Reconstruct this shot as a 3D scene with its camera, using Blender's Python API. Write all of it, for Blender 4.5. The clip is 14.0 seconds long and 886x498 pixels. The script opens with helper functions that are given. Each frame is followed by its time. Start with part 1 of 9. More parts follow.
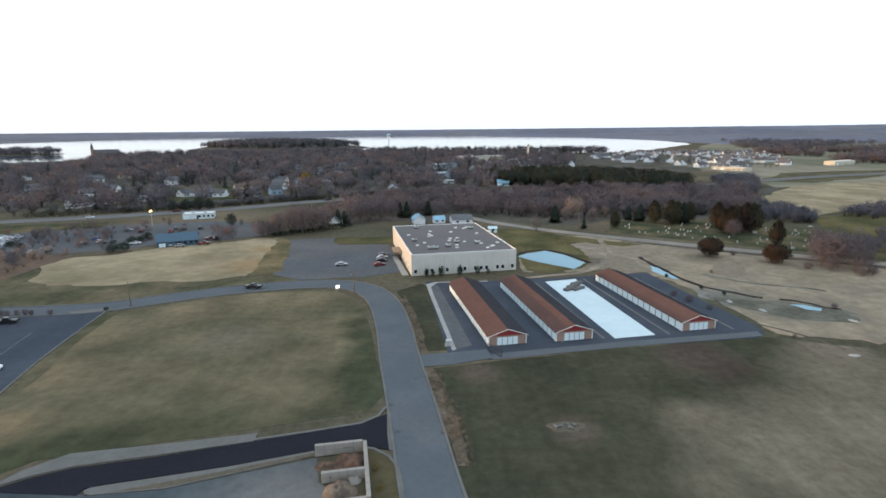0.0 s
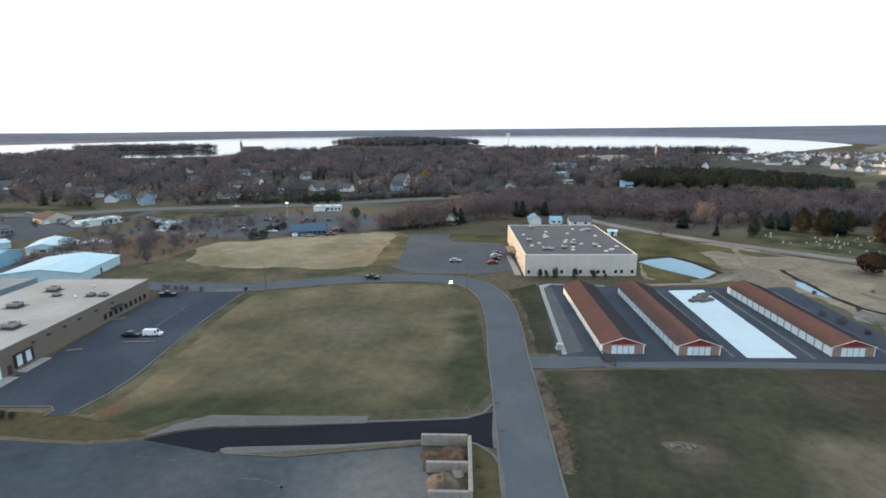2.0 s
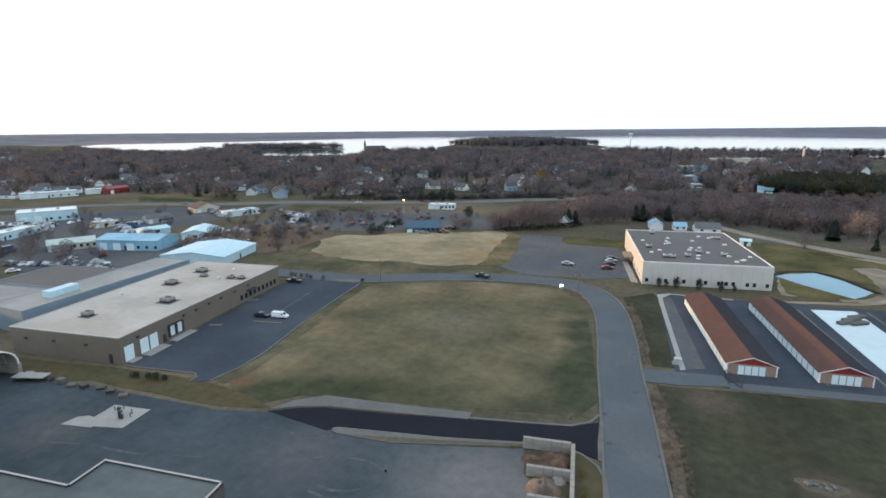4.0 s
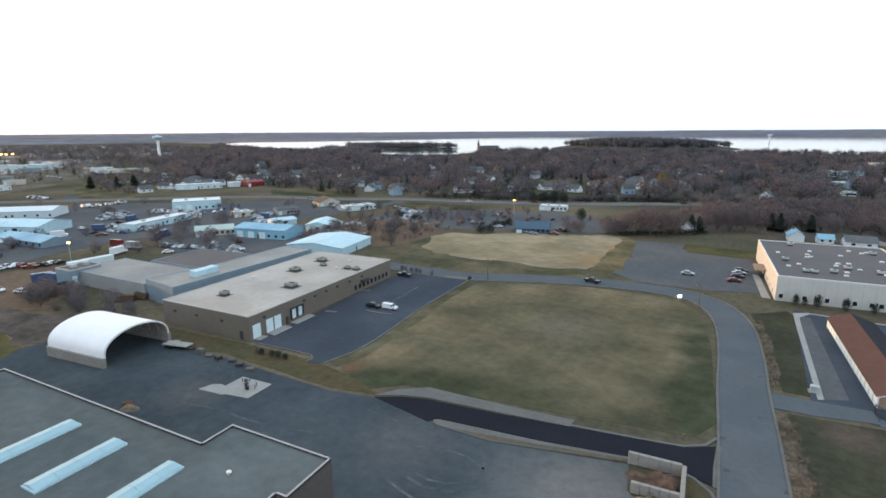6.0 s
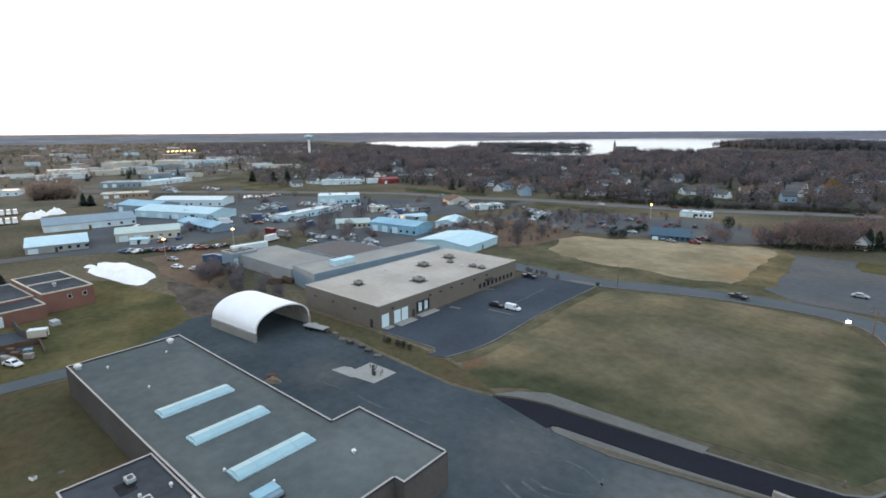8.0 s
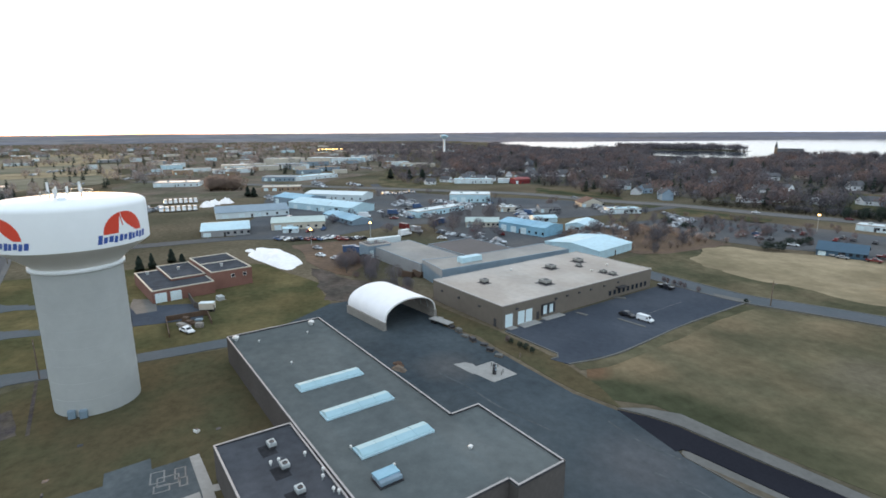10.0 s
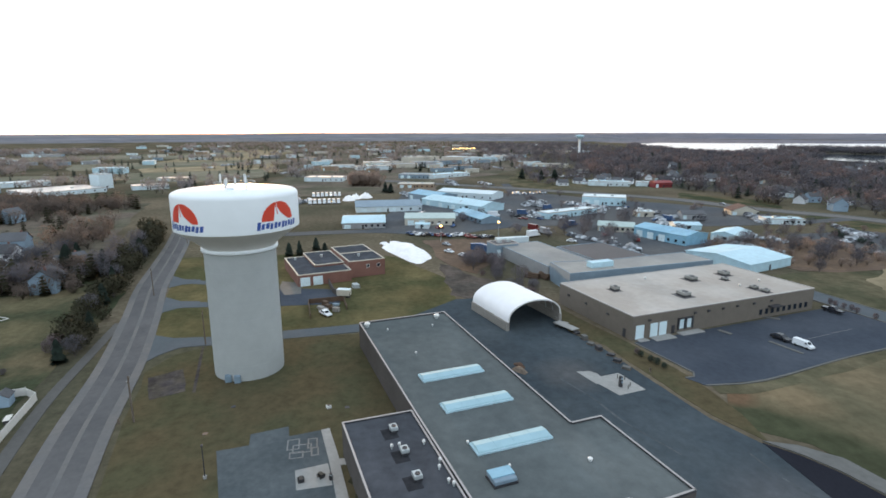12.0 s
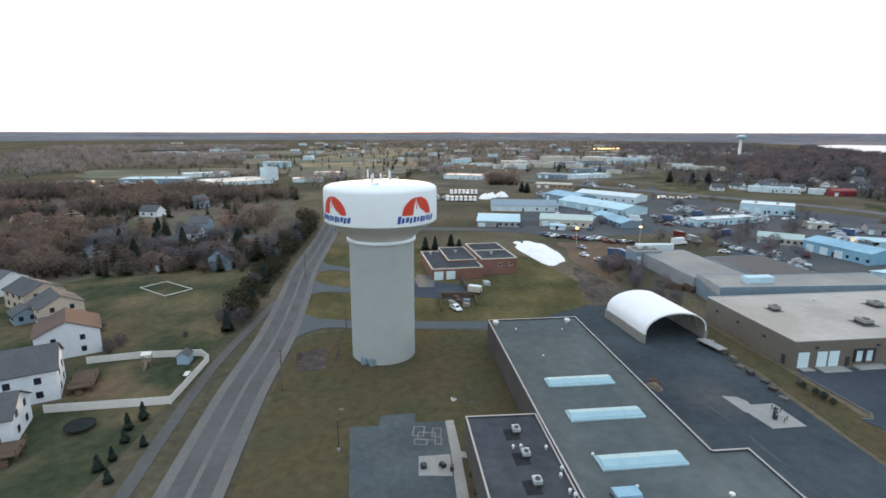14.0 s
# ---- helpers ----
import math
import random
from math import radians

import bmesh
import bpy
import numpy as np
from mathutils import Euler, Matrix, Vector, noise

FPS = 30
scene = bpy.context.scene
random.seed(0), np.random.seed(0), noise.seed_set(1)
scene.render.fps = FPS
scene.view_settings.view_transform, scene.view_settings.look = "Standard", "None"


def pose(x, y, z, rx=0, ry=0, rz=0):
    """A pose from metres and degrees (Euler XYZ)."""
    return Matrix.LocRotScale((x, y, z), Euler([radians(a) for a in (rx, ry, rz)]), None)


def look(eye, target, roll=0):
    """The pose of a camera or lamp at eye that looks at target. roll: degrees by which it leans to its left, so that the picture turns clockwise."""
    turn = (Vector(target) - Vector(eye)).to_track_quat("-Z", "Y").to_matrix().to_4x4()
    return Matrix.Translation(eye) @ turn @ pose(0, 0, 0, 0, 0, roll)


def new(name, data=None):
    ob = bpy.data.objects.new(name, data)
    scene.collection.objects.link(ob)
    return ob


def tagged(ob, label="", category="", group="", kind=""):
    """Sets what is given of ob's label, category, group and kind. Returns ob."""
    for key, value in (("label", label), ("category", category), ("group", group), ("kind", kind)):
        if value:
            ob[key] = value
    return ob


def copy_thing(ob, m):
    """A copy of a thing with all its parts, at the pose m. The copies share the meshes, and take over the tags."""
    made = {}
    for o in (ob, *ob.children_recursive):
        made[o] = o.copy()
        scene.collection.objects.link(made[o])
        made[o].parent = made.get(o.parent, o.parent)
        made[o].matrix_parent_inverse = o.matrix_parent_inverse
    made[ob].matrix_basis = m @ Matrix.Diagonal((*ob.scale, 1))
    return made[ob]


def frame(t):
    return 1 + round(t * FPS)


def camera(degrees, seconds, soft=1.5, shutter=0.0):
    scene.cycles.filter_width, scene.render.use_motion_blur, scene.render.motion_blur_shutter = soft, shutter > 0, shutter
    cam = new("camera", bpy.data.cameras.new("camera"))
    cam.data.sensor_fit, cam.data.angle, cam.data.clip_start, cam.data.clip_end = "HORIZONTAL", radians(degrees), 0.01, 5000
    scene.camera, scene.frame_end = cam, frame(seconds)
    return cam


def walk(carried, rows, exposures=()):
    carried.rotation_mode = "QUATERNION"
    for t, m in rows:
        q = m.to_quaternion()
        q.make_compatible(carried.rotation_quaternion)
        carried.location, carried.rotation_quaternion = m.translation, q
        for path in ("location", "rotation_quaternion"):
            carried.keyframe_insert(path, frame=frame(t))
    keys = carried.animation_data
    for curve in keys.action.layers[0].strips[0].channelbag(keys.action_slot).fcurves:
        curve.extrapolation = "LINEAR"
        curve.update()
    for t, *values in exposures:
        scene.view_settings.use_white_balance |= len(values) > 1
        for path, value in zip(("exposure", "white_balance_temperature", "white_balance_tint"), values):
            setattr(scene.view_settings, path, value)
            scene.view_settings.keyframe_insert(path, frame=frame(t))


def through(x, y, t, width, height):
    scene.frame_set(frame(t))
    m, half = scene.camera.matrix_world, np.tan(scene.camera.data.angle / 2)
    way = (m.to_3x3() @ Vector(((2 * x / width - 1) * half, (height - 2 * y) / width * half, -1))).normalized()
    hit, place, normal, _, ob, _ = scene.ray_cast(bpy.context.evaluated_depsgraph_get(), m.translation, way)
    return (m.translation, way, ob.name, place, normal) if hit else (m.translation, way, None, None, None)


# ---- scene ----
cam = camera(79.8, 14.0, soft=1.65)
PATH = [
    (0, (0.00, 0.00, 50.00), (1.77, 97.48, 27.77), -0.37),
    (0.5, (0.03, 0.09, 49.92), (-3.67, 97.52, 27.72), -0.38),
    (1, (0.03, 0.15, 49.89), (-9.14, 97.20, 27.59), -0.35),
    (1.5, (0.03, 0.15, 49.84), (-14.50, 96.55, 27.57), -0.38),
    (2, (0.02, 0.17, 49.79), (-19.51, 95.68, 27.52), -0.38),
    (2.5, (0.03, 0.18, 49.73), (-24.68, 94.49, 27.50), -0.33),
    (3, (0.07, 0.16, 49.68), (-29.77, 93.00, 27.51), -0.39),
    (5.5, (0.20, 0.15, 49.38), (-52.44, 82.27, 27.38), -0.27),
    (6, (0.20, 0.13, 49.33), (-56.87, 79.26, 27.38), -0.27),
    (6.5, (0.15, 0.15, 49.36), (-61.71, 75.59, 27.42), -0.33),
    (7, (0.11, 0.15, 49.37), (-65.98, 71.94, 27.51), -0.28),
    (7.5, (0.07, 0.15, 49.35), (-70.26, 67.81, 27.52), -0.27),
    (8, (0.01, 0.18, 49.34), (-74.38, 63.33, 27.48), -0.23),
    (10.5, (-0.10, 0.27, 49.23), (-90.06, 38.14, 27.48), -0.10),
    (11, (-0.16, 0.25, 49.17), (-92.22, 32.67, 27.41), -0.00),
    (11.5, (-0.18, 0.26, 49.12), (-94.06, 26.94, 27.35), -0.06),
    (12, (-0.26, 0.27, 49.12), (-95.64, 21.00, 27.36), 0.00),
    (12.5, (-0.32, 0.28, 49.10), (-96.75, 15.39, 27.34), 0.00),
    (13, (-0.32, 0.20, 49.11), (-97.50, 9.19, 27.29), 0.09),
    (13.5, (-0.39, 0.21, 49.10), (-97.94, 2.78, 27.25), 0.15),
    (14, (-0.41, 0.22, 49.09), (-97.88, -3.80, 27.12), 0.21),
]
walk(cam, [(t, look(eye, target, roll)) for t, eye, target, roll in PATH])

# ---- light: a pale dusk sky, the sun just over the western horizon ----
SUN_AZ = math.atan2(-0.9896, -0.1440)          # direction towards the sun, from +y clockwise
SUN_EL = radians(2.2)
world = bpy.data.worlds.new("dusk_sky")
world.use_nodes = True
scene.world = world
wn, wl = world.node_tree.nodes, world.node_tree.links
wn.clear()
sky = wn.new("ShaderNodeTexSky")
sky.sky_type, sky.sun_disc = "NISHITA", False
sky.sun_elevation, sky.sun_rotation = SUN_EL, SUN_AZ
sky.air_density, sky.dust_density, sky.ozone_density = 1.0, 1.5, 1.5
bg_sky = wn.new("ShaderNodeBackground")
bg_sky.inputs["Strength"].default_value = 0.12
wl.new(sky.outputs[0], bg_sky.inputs["Color"])
bg_veil = wn.new("ShaderNodeBackground")       # thin high cloud all over the sky
bg_veil.inputs["Color"].default_value = (0.85, 0.965, 1.08, 1)
bg_veil.inputs["Strength"].default_value = 1.0
both = wn.new("ShaderNodeAddShader")
wl.new(bg_sky.outputs[0], both.inputs[0])
wl.new(bg_veil.outputs[0], both.inputs[1])
wout = wn.new("ShaderNodeOutputWorld")
wl.new(both.outputs[0], wout.inputs[0])

sun_data = bpy.data.lights.new("sun", "SUN")
sun_data.energy, sun_data.angle, sun_data.color = 3.8, radians(1.5), (1.0, 0.6, 0.28)
sun = new("sun", sun_data)
sun.matrix_world = look((0, 0, 0), (0.9896 * math.cos(SUN_EL), 0.1440 * math.cos(SUN_EL), -math.sin(SUN_EL)))
scene.view_settings.exposure = 0.17

# ---- materials ----
SITE = 9.0                                     # the estate's streets are turned by this angle


def material(name, colour, rough=0.8, fine=3.0, coarse=0.12, vary=0.25, bump=0.0, metal=0.0, other=None, mix=0.5, per_object=0.0, per_island=0.0, patch=0.03, streak=0.0, blend=None, spec=0.35, through=0.0, rows=False):
    """A surface with fine grain and coarse stains at real-world size; other: a second colour that shows in patches."""
    m = bpy.data.materials.new(name)
    m.use_nodes = True
    n, l = m.node_tree.nodes, m.node_tree.links
    b = n["Principled BSDF"]
    b.inputs["Roughness"].default_value, b.inputs["Metallic"].default_value = rough, metal
    b.inputs["Specular IOR Level"].default_value = spec
    geo = n.new("ShaderNodeNewGeometry")

    def noise_at(scale, detail=4.0, grit=0.5):
        t = n.new("ShaderNodeTexNoise")
        t.inputs["Scale"].default_value, t.inputs["Detail"].default_value, t.inputs["Roughness"].default_value = scale, detail, grit
        l.new(geo.outputs["Position"], t.inputs["Vector"])
        return t.outputs["Fac"]

    def spread(value, low, high, start=0.3, stop=0.7):
        r = n.new("ShaderNodeMapRange")
        r.inputs["From Min"].default_value, r.inputs["From Max"].default_value = start, stop
        r.inputs["To Min"].default_value, r.inputs["To Max"].default_value = low, high
        l.new(value, r.inputs["Value"])
        return r.outputs["Result"]

    def times(a, c):
        p = n.new("ShaderNodeMath")
        p.operation = "MULTIPLY"
        l.new(a, p.inputs[0])
        l.new(c, p.inputs[1])
        return p.outputs[0]

    fine_n = noise_at(fine, 8.0, 0.68)
    f = times(spread(fine_n, 1 - vary, 1 + vary), spread(noise_at(coarse, 6.0), 1 - vary * 0.8, 1 + vary * 0.8))
    if per_object:
        info = n.new("ShaderNodeObjectInfo")
        f = times(f, spread(info.outputs["Random"], 1 - per_object, 1 + per_object, 0, 1))
    if per_island:
        f = times(f, spread(geo.outputs["Random Per Island"], 1 - per_island, 1 + per_island, 0, 1))
    base = n.new("ShaderNodeMix")
    base.data_type = "RGBA"
    base.inputs["A"].default_value = (*colour, 1)
    base.inputs["B"].default_value = (*(other or colour), 1)
    l.new(spread(noise_at(patch, 7.0), 0, 1, mix - 0.1, mix + 0.1), base.inputs["Factor"])
    if streak:                                 # long faint bands, as mowing and tyres leave them
        turned = n.new("ShaderNodeMapping")
        turned.inputs["Rotation"].default_value = (0, 0, radians(-SITE))
        turned.inputs["Scale"].default_value = (0.03, 0.35, 1) if not rows else (0.4, 0.025, 1)
        l.new(geo.outputs["Position"], turned.inputs["Vector"])
        bands = n.new("ShaderNodeTexNoise")
        bands.inputs["Scale"].default_value, bands.inputs["Detail"].default_value = 1.0, 5.0
        l.new(turned.outputs[0], bands.inputs["Vector"])
        f = times(f, spread(bands.outputs["Fac"], 1 - streak, 1 + streak))
    result = base.outputs["Result"]
    for x, y, r0, r1, tone in blend or ():      # another kind of cover round a place, with an uneven soft edge
        away = n.new("ShaderNodeVectorMath")
        away.operation = "DISTANCE"
        away.inputs[1].default_value = (x, y, 0)
        l.new(geo.outputs["Position"], away.inputs[0])
        ragged_edge = n.new("ShaderNodeMath")
        ragged_edge.operation = "MULTIPLY_ADD"
        ragged_edge.inputs[1].default_value = (r1 + r0) * 0.9
        l.new(noise_at(0.07, 8.0), ragged_edge.inputs[0])
        l.new(away.outputs["Value"], ragged_edge.inputs[2])
        shift = (r1 + r0) * 0.45
        cover = n.new("ShaderNodeMix")
        cover.data_type = "RGBA"
        cover.inputs["B"].default_value = (*tone, 1)
        l.new(result, cover.inputs["A"])
        l.new(spread(ragged_edge.outputs[0], 1, 0, r0 + shift, r1 + shift), cover.inputs["Factor"])
        result = cover.outputs["Result"]
    hue = n.new("ShaderNodeVectorMath")
    hue.operation = "SCALE"
    l.new(result, hue.inputs[0])
    l.new(f, hue.inputs["Scale"])
    l.new(hue.outputs[0], b.inputs["Base Color"])
    if through:                                # fine twigs and needles let light through
        thin = n.new("ShaderNodeBsdfTranslucent")
        l.new(hue.outputs[0], thin.inputs["Color"])
        half = n.new("ShaderNodeMixShader")
        half.inputs["Fac"].default_value = through
        l.new(b.outputs[0], half.inputs[1])
        l.new(thin.outputs[0], half.inputs[2])
        l.new(half.outputs[0], n["Material Output"].inputs["Surface"])
    if bump:
        k = n.new("ShaderNodeBump")
        k.inputs["Strength"].default_value, k.inputs["Distance"].default_value = 0.6, bump
        l.new(fine_n, k.inputs["Height"])
        l.new(k.outputs[0], b.inputs["Normal"])
    return m


# grass tone raised a little for haze over the distance
GRASS_TOWN = material("grass_town", (0.082, 0.078, 0.054), 0.95, 0.5, 0.02, 0.3, 0.05, other=(0.138, 0.114, 0.082), mix=0.5, patch=0.012, spec=0.0)
GRASS_DRY = material("grass_dry", (0.142, 0.120, 0.077), 0.95, 0.4, 0.07, 0.2, 0.05, other=(0.104, 0.096, 0.062), mix=0.5, patch=0.055, spec=0.0, streak=0.05, rows=True, blend=[(-40, 78, 8, 22, (0.077, 0.076, 0.047)), (-12, 92, 3, 9, (0.056, 0.063, 0.038)), (-13, 99, 3, 8, (0.057, 0.063, 0.039)), (-14.5, 107, 3, 8, (0.058, 0.064, 0.039)), (-16, 115, 2.5, 7.5, (0.060, 0.065, 0.040)), (-17.5, 124, 2.5, 7, (0.062, 0.066, 0.041)), (-19.5, 133, 2, 7, (0.066, 0.068, 0.043)), (-22, 143, 2, 7, (0.070, 0.070, 0.045)), (-20, 86, 2, 7, (0.066, 0.066, 0.042)), (-56, 76, 4, 11, (0.062, 0.066, 0.040)), (-66, 72, 5, 15, (0.060, 0.065, 0.039)), (-77, 84, 4, 10, (0.175, 0.136, 0.085)), (-81, 104, 3, 9, (0.180, 0.144, 0.092)), (-85, 126, 3, 9, (0.180, 0.144, 0.092)), (-72, 146, 3, 10, (0.175, 0.142, 0.092)), (-52, 157, 4, 11, (0.175, 0.142, 0.093)), (-38, 156, 3, 8, (0.165, 0.136, 0.090)), (-79, 74, 2, 5, (0.150, 0.098, 0.062)), (-50, 122, 4, 14, (0.141, 0.123, 0.088))])
GRASS_GREEN = material("grass_green", (0.049, 0.051, 0.035), 0.95, 0.5, 0.07, 0.22, 0.05, other=(0.062, 0.061, 0.041), mix=0.5, patch=0.06, spec=0.0, streak=0.08, rows=True, blend=[(56, 72, 8, 21, (0.150, 0.132, 0.098)), (74, 80, 7, 18, (0.146, 0.129, 0.096)), (86, 98, 8, 18, (0.136, 0.120, 0.088)), (46, 84, 2, 8, (0.140, 0.122, 0.090)), (92, 112, 4, 12, (0.150, 0.130, 0.098)), (40, 66, 3, 9, (0.112, 0.100, 0.073)), (24, 80, 2, 6, (0.098, 0.081, 0.063)), (9, 102, 2, 6, (0.098, 0.078, 0.062)), (58, 108, 6, 13, (0.067, 0.054, 0.044))])
GRASS_LAWN = material("grass_lawn", (0.058, 0.067, 0.041), 0.95, 0.5, 0.06, 0.25, 0.04, other=(0.122, 0.100, 0.062), mix=0.53, patch=0.06, spec=0.0, blend=[(-120, -88, 4, 14, (0.135, 0.106, 0.066)), (-146, -78, 3, 13, (0.120, 0.105, 0.062)), (-92, -70, 2, 8, (0.150, 0.105, 0.070)), (-168, -88, 3, 12, (0.112, 0.100, 0.060))])
GRASS_STRAW = material("grass_straw", (0.313, 0.257, 0.173), 0.95, 0.2, 0.05, 0.16, 0.06, other=(0.232, 0.192, 0.127), mix=0.5, patch=0.035, blend=[(-70, 196, 4, 15, (0.27, 0.195, 0.115)), (-72, 222, 3, 10, (0.27, 0.195, 0.115)), (-128, 178, 3, 12, (0.19, 0.16, 0.105))], spec=0.0)
GRASS_MARSH = material("grass_marsh", (0.306, 0.253, 0.188), 0.95, 0.3, 0.05, 0.24, 0.1, other=(0.177, 0.153, 0.118), mix=0.5, patch=0.05, spec=0.0, blend=[(70, 222, 3, 16, (0.235, 0.188, 0.147)), (62, 196, 2, 12, (0.141, 0.123, 0.100)), (84, 150, 3, 12, (0.177, 0.177, 0.165)), (44, 225, 3, 14, (0.130, 0.118, 0.092)), (96, 138, 4, 13, (0.145, 0.140, 0.112)), (88, 148, 3, 9, (0.150, 0.145, 0.120)), (104, 198, 3, 10, (0.165, 0.142, 0.105)), (130, 168, 3, 12, (0.215, 0.178, 0.130))])
GRASS_YELLOW = material("grass_yellow", (0.102, 0.084, 0.050), 0.95, 0.5, 0.08, 0.22, 0.06, other=(0.071, 0.068, 0.040), mix=0.5, patch=0.08, spec=0.0)
LITTER = material("leaf_litter", (0.106, 0.092, 0.084), 0.95, 0.2, 0.03, 0.25, 0.1, other=(0.084, 0.084, 0.066), mix=0.5, patch=0.02, spec=0.0)
ROOF_WORKS = material("works_membrane", (0.29, 0.285, 0.27), 0.8, 0.4, 0.06, 0.12, 0.01, other=(0.23, 0.23, 0.225), mix=0.5, patch=0.05)
# haze is put into this colour, lighter and bluer than near woods
COUNTRY = material("hazed_western_country", (0.169, 0.173, 0.198), 1.0, 0.012, 0.002, 0.3, other=(0.195, 0.189, 0.189), mix=0.56, patch=0.003, spec=0.0)
# litter tone lifted for the western haze
LITTER_WEST = material("western_litter", (0.163, 0.134, 0.111), 0.95, 0.2, 0.03, 0.25, 0.1, other=(0.111, 0.107, 0.078), mix=0.5, patch=0.02, spec=0.0)
FIELD_EAST = material("eastern_fields", (0.24, 0.215, 0.165), 0.95, 0.05, 0.01, 0.2, other=(0.15, 0.148, 0.108), mix=0.5, patch=0.006, spec=0.0)
GRASS_OLIVE = material("grass_olive", (0.128, 0.108, 0.056), 0.95, 0.5, 0.06, 0.22, 0.04, other=(0.071, 0.071, 0.037), mix=0.5, patch=0.05, spec=0.0)
GRASS_VERGE = material("grass_verge", (0.082, 0.080, 0.051), 0.95, 0.4, 0.08, 0.25, 0.05, other=(0.135, 0.116, 0.076), mix=0.52, patch=0.06, spec=0.0)
GRASS_GOLD = material("grass_gold", (0.185, 0.142, 0.082), 0.95, 0.4, 0.08, 0.25, 0.06, other=(0.115, 0.100, 0.060), mix=0.5, patch=0.06, spec=0.0)
PALE_TRIM = material("pale_edge_metal", (0.36, 0.34, 0.335), 0.5, 1.0, 0.2, 0.06)
BLUE_PAINT = material("deep_blue_paint", (0.045, 0.095, 0.145), 0.6, 0.5, 0.1, 0.08)
# tan lightened to carry the sunlit western haze
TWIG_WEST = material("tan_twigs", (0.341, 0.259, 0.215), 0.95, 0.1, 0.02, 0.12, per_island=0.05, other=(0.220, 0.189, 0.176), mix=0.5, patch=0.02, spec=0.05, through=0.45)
TWIG_BROWN = material("brown_twigs", (0.215, 0.165, 0.138), 0.95, 0.1, 0.02, 0.12, per_island=0.05, other=(0.145, 0.124, 0.112), mix=0.5, patch=0.02, spec=0.05, through=0.45)
# aerial haze over the far woods is mixed into this pale, bluish tone
TWIG_HAZE = material("hazy_far_twigs", (0.30, 0.275, 0.27), 0.95, 0.05, 0.01, 0.14, per_island=0.05, other=(0.235, 0.225, 0.235), mix=0.5, patch=0.01, spec=0.05, through=0.5)
CAR_MIX = material("mixed_car_paint", (0.46, 0.5, 0.54), 0.6, 0.08, 0.05, 0.2, per_island=0.5, other=(0.05, 0.055, 0.065), mix=0.5, patch=0.35)
REED = material("reed", (0.22, 0.17, 0.125), 0.95, 2.0, 0.3, 0.2, 0.1, per_island=0.2)
SOIL = material("soil", (0.1, 0.066, 0.045), 0.95, 0.5, 0.06, 0.3, 0.1, other=(0.12, 0.078, 0.05), mix=0.5, patch=0.04)
BRUSH_SOIL = material("brushy_soil", (0.118, 0.097, 0.084), 0.95, 0.5, 0.1, 0.3, 0.1, other=(0.078, 0.070, 0.062), mix=0.5, patch=0.08, spec=0.0)
TRACK = material("pale_track", (0.26, 0.22, 0.175), 0.95, 0.6, 0.1, 0.2, 0.03, other=(0.2, 0.17, 0.135), mix=0.5, patch=0.15, spec=0.0)
WET_SOIL = material("damp_soil", (0.225, 0.195, 0.15), 0.9, 0.5, 0.1, 0.25, 0.05, other=(0.175, 0.15, 0.115), mix=0.5, patch=0.1, spec=0.0)
DITCH_SOIL = material("grey_wet_soil", (0.150, 0.145, 0.122), 0.9, 0.5, 0.1, 0.25, 0.05, other=(0.105, 0.103, 0.084), mix=0.5, patch=0.12, spec=0.0)
WEEDS = material("dry_weeds", (0.140, 0.113, 0.086), 0.95, 1.2, 0.2, 0.35, 0.05, other=(0.085, 0.073, 0.052), mix=0.5, patch=0.35, spec=0.0)
DIRT = material("dark_dirt", (0.066, 0.059, 0.06), 0.95, 0.6, 0.15, 0.3, 0.05, other=(0.085, 0.075, 0.064), mix=0.5, patch=0.25, spec=0.0)
MUD = material("mud", (0.042, 0.037, 0.036), 0.95, 0.6, 0.1, 0.25, 0.1, spec=0.0)
ROAD = material("road_asphalt", (0.100, 0.115, 0.126), 0.85, 1.0, 0.1, 0.07, 0.01, other=(0.112, 0.123, 0.136), mix=0.5, patch=0.08, spec=0.0)
ROAD_PALE = material("pale_road", (0.172, 0.166, 0.161), 0.85, 1.0, 0.1, 0.08, 0.01, other=(0.138, 0.138, 0.14), mix=0.5, patch=0.1, spec=0.0)
PATH = material("path_asphalt", (0.113, 0.110, 0.106), 0.9, 1.0, 0.1, 0.1, 0.01, spec=0.0)
COURT = material("court_asphalt", (0.083, 0.096, 0.103), 0.9, 0.8, 0.1, 0.15, 0.01, other=(0.100, 0.113, 0.120), mix=0.5, patch=0.12, spec=0.0)
LANE = material("worn_lane", (0.108, 0.109, 0.113), 0.88, 0.8, 0.1, 0.08, 0.01, other=(0.118, 0.118, 0.121), mix=0.5, patch=0.1, spec=0.0)
ASPHALT = material("yard_asphalt", (0.054, 0.068, 0.079), 0.9, 0.5, 0.06, 0.16, 0.01, other=(0.073, 0.089, 0.100), mix=0.54, patch=0.04, spec=0.0, blend=[(-20, 62, 4, 18, (0.138, 0.139, 0.138)), (-50, 58, 2, 12, (0.09, 0.097, 0.106)), (-94, 48, 2, 9, (0.09, 0.094, 0.098))])
TRACED = material("dusty_asphalt", (0.092, 0.102, 0.108), 0.9, 0.8, 0.15, 0.3, 0.01, other=(0.074, 0.086, 0.094), mix=0.5, patch=0.5, spec=0.0)
ASPHALT_NEW = material("new_asphalt", (0.023, 0.024, 0.031), 0.9, 3.0, 0.1, 0.12, 0.01, spec=0.0)
ASPHALT_LOT = material("lot_asphalt", (0.059, 0.069, 0.087), 0.85, 0.7, 0.07, 0.1, 0.01, other=(0.072, 0.082, 0.100), mix=0.55, patch=0.06, spec=0.0)
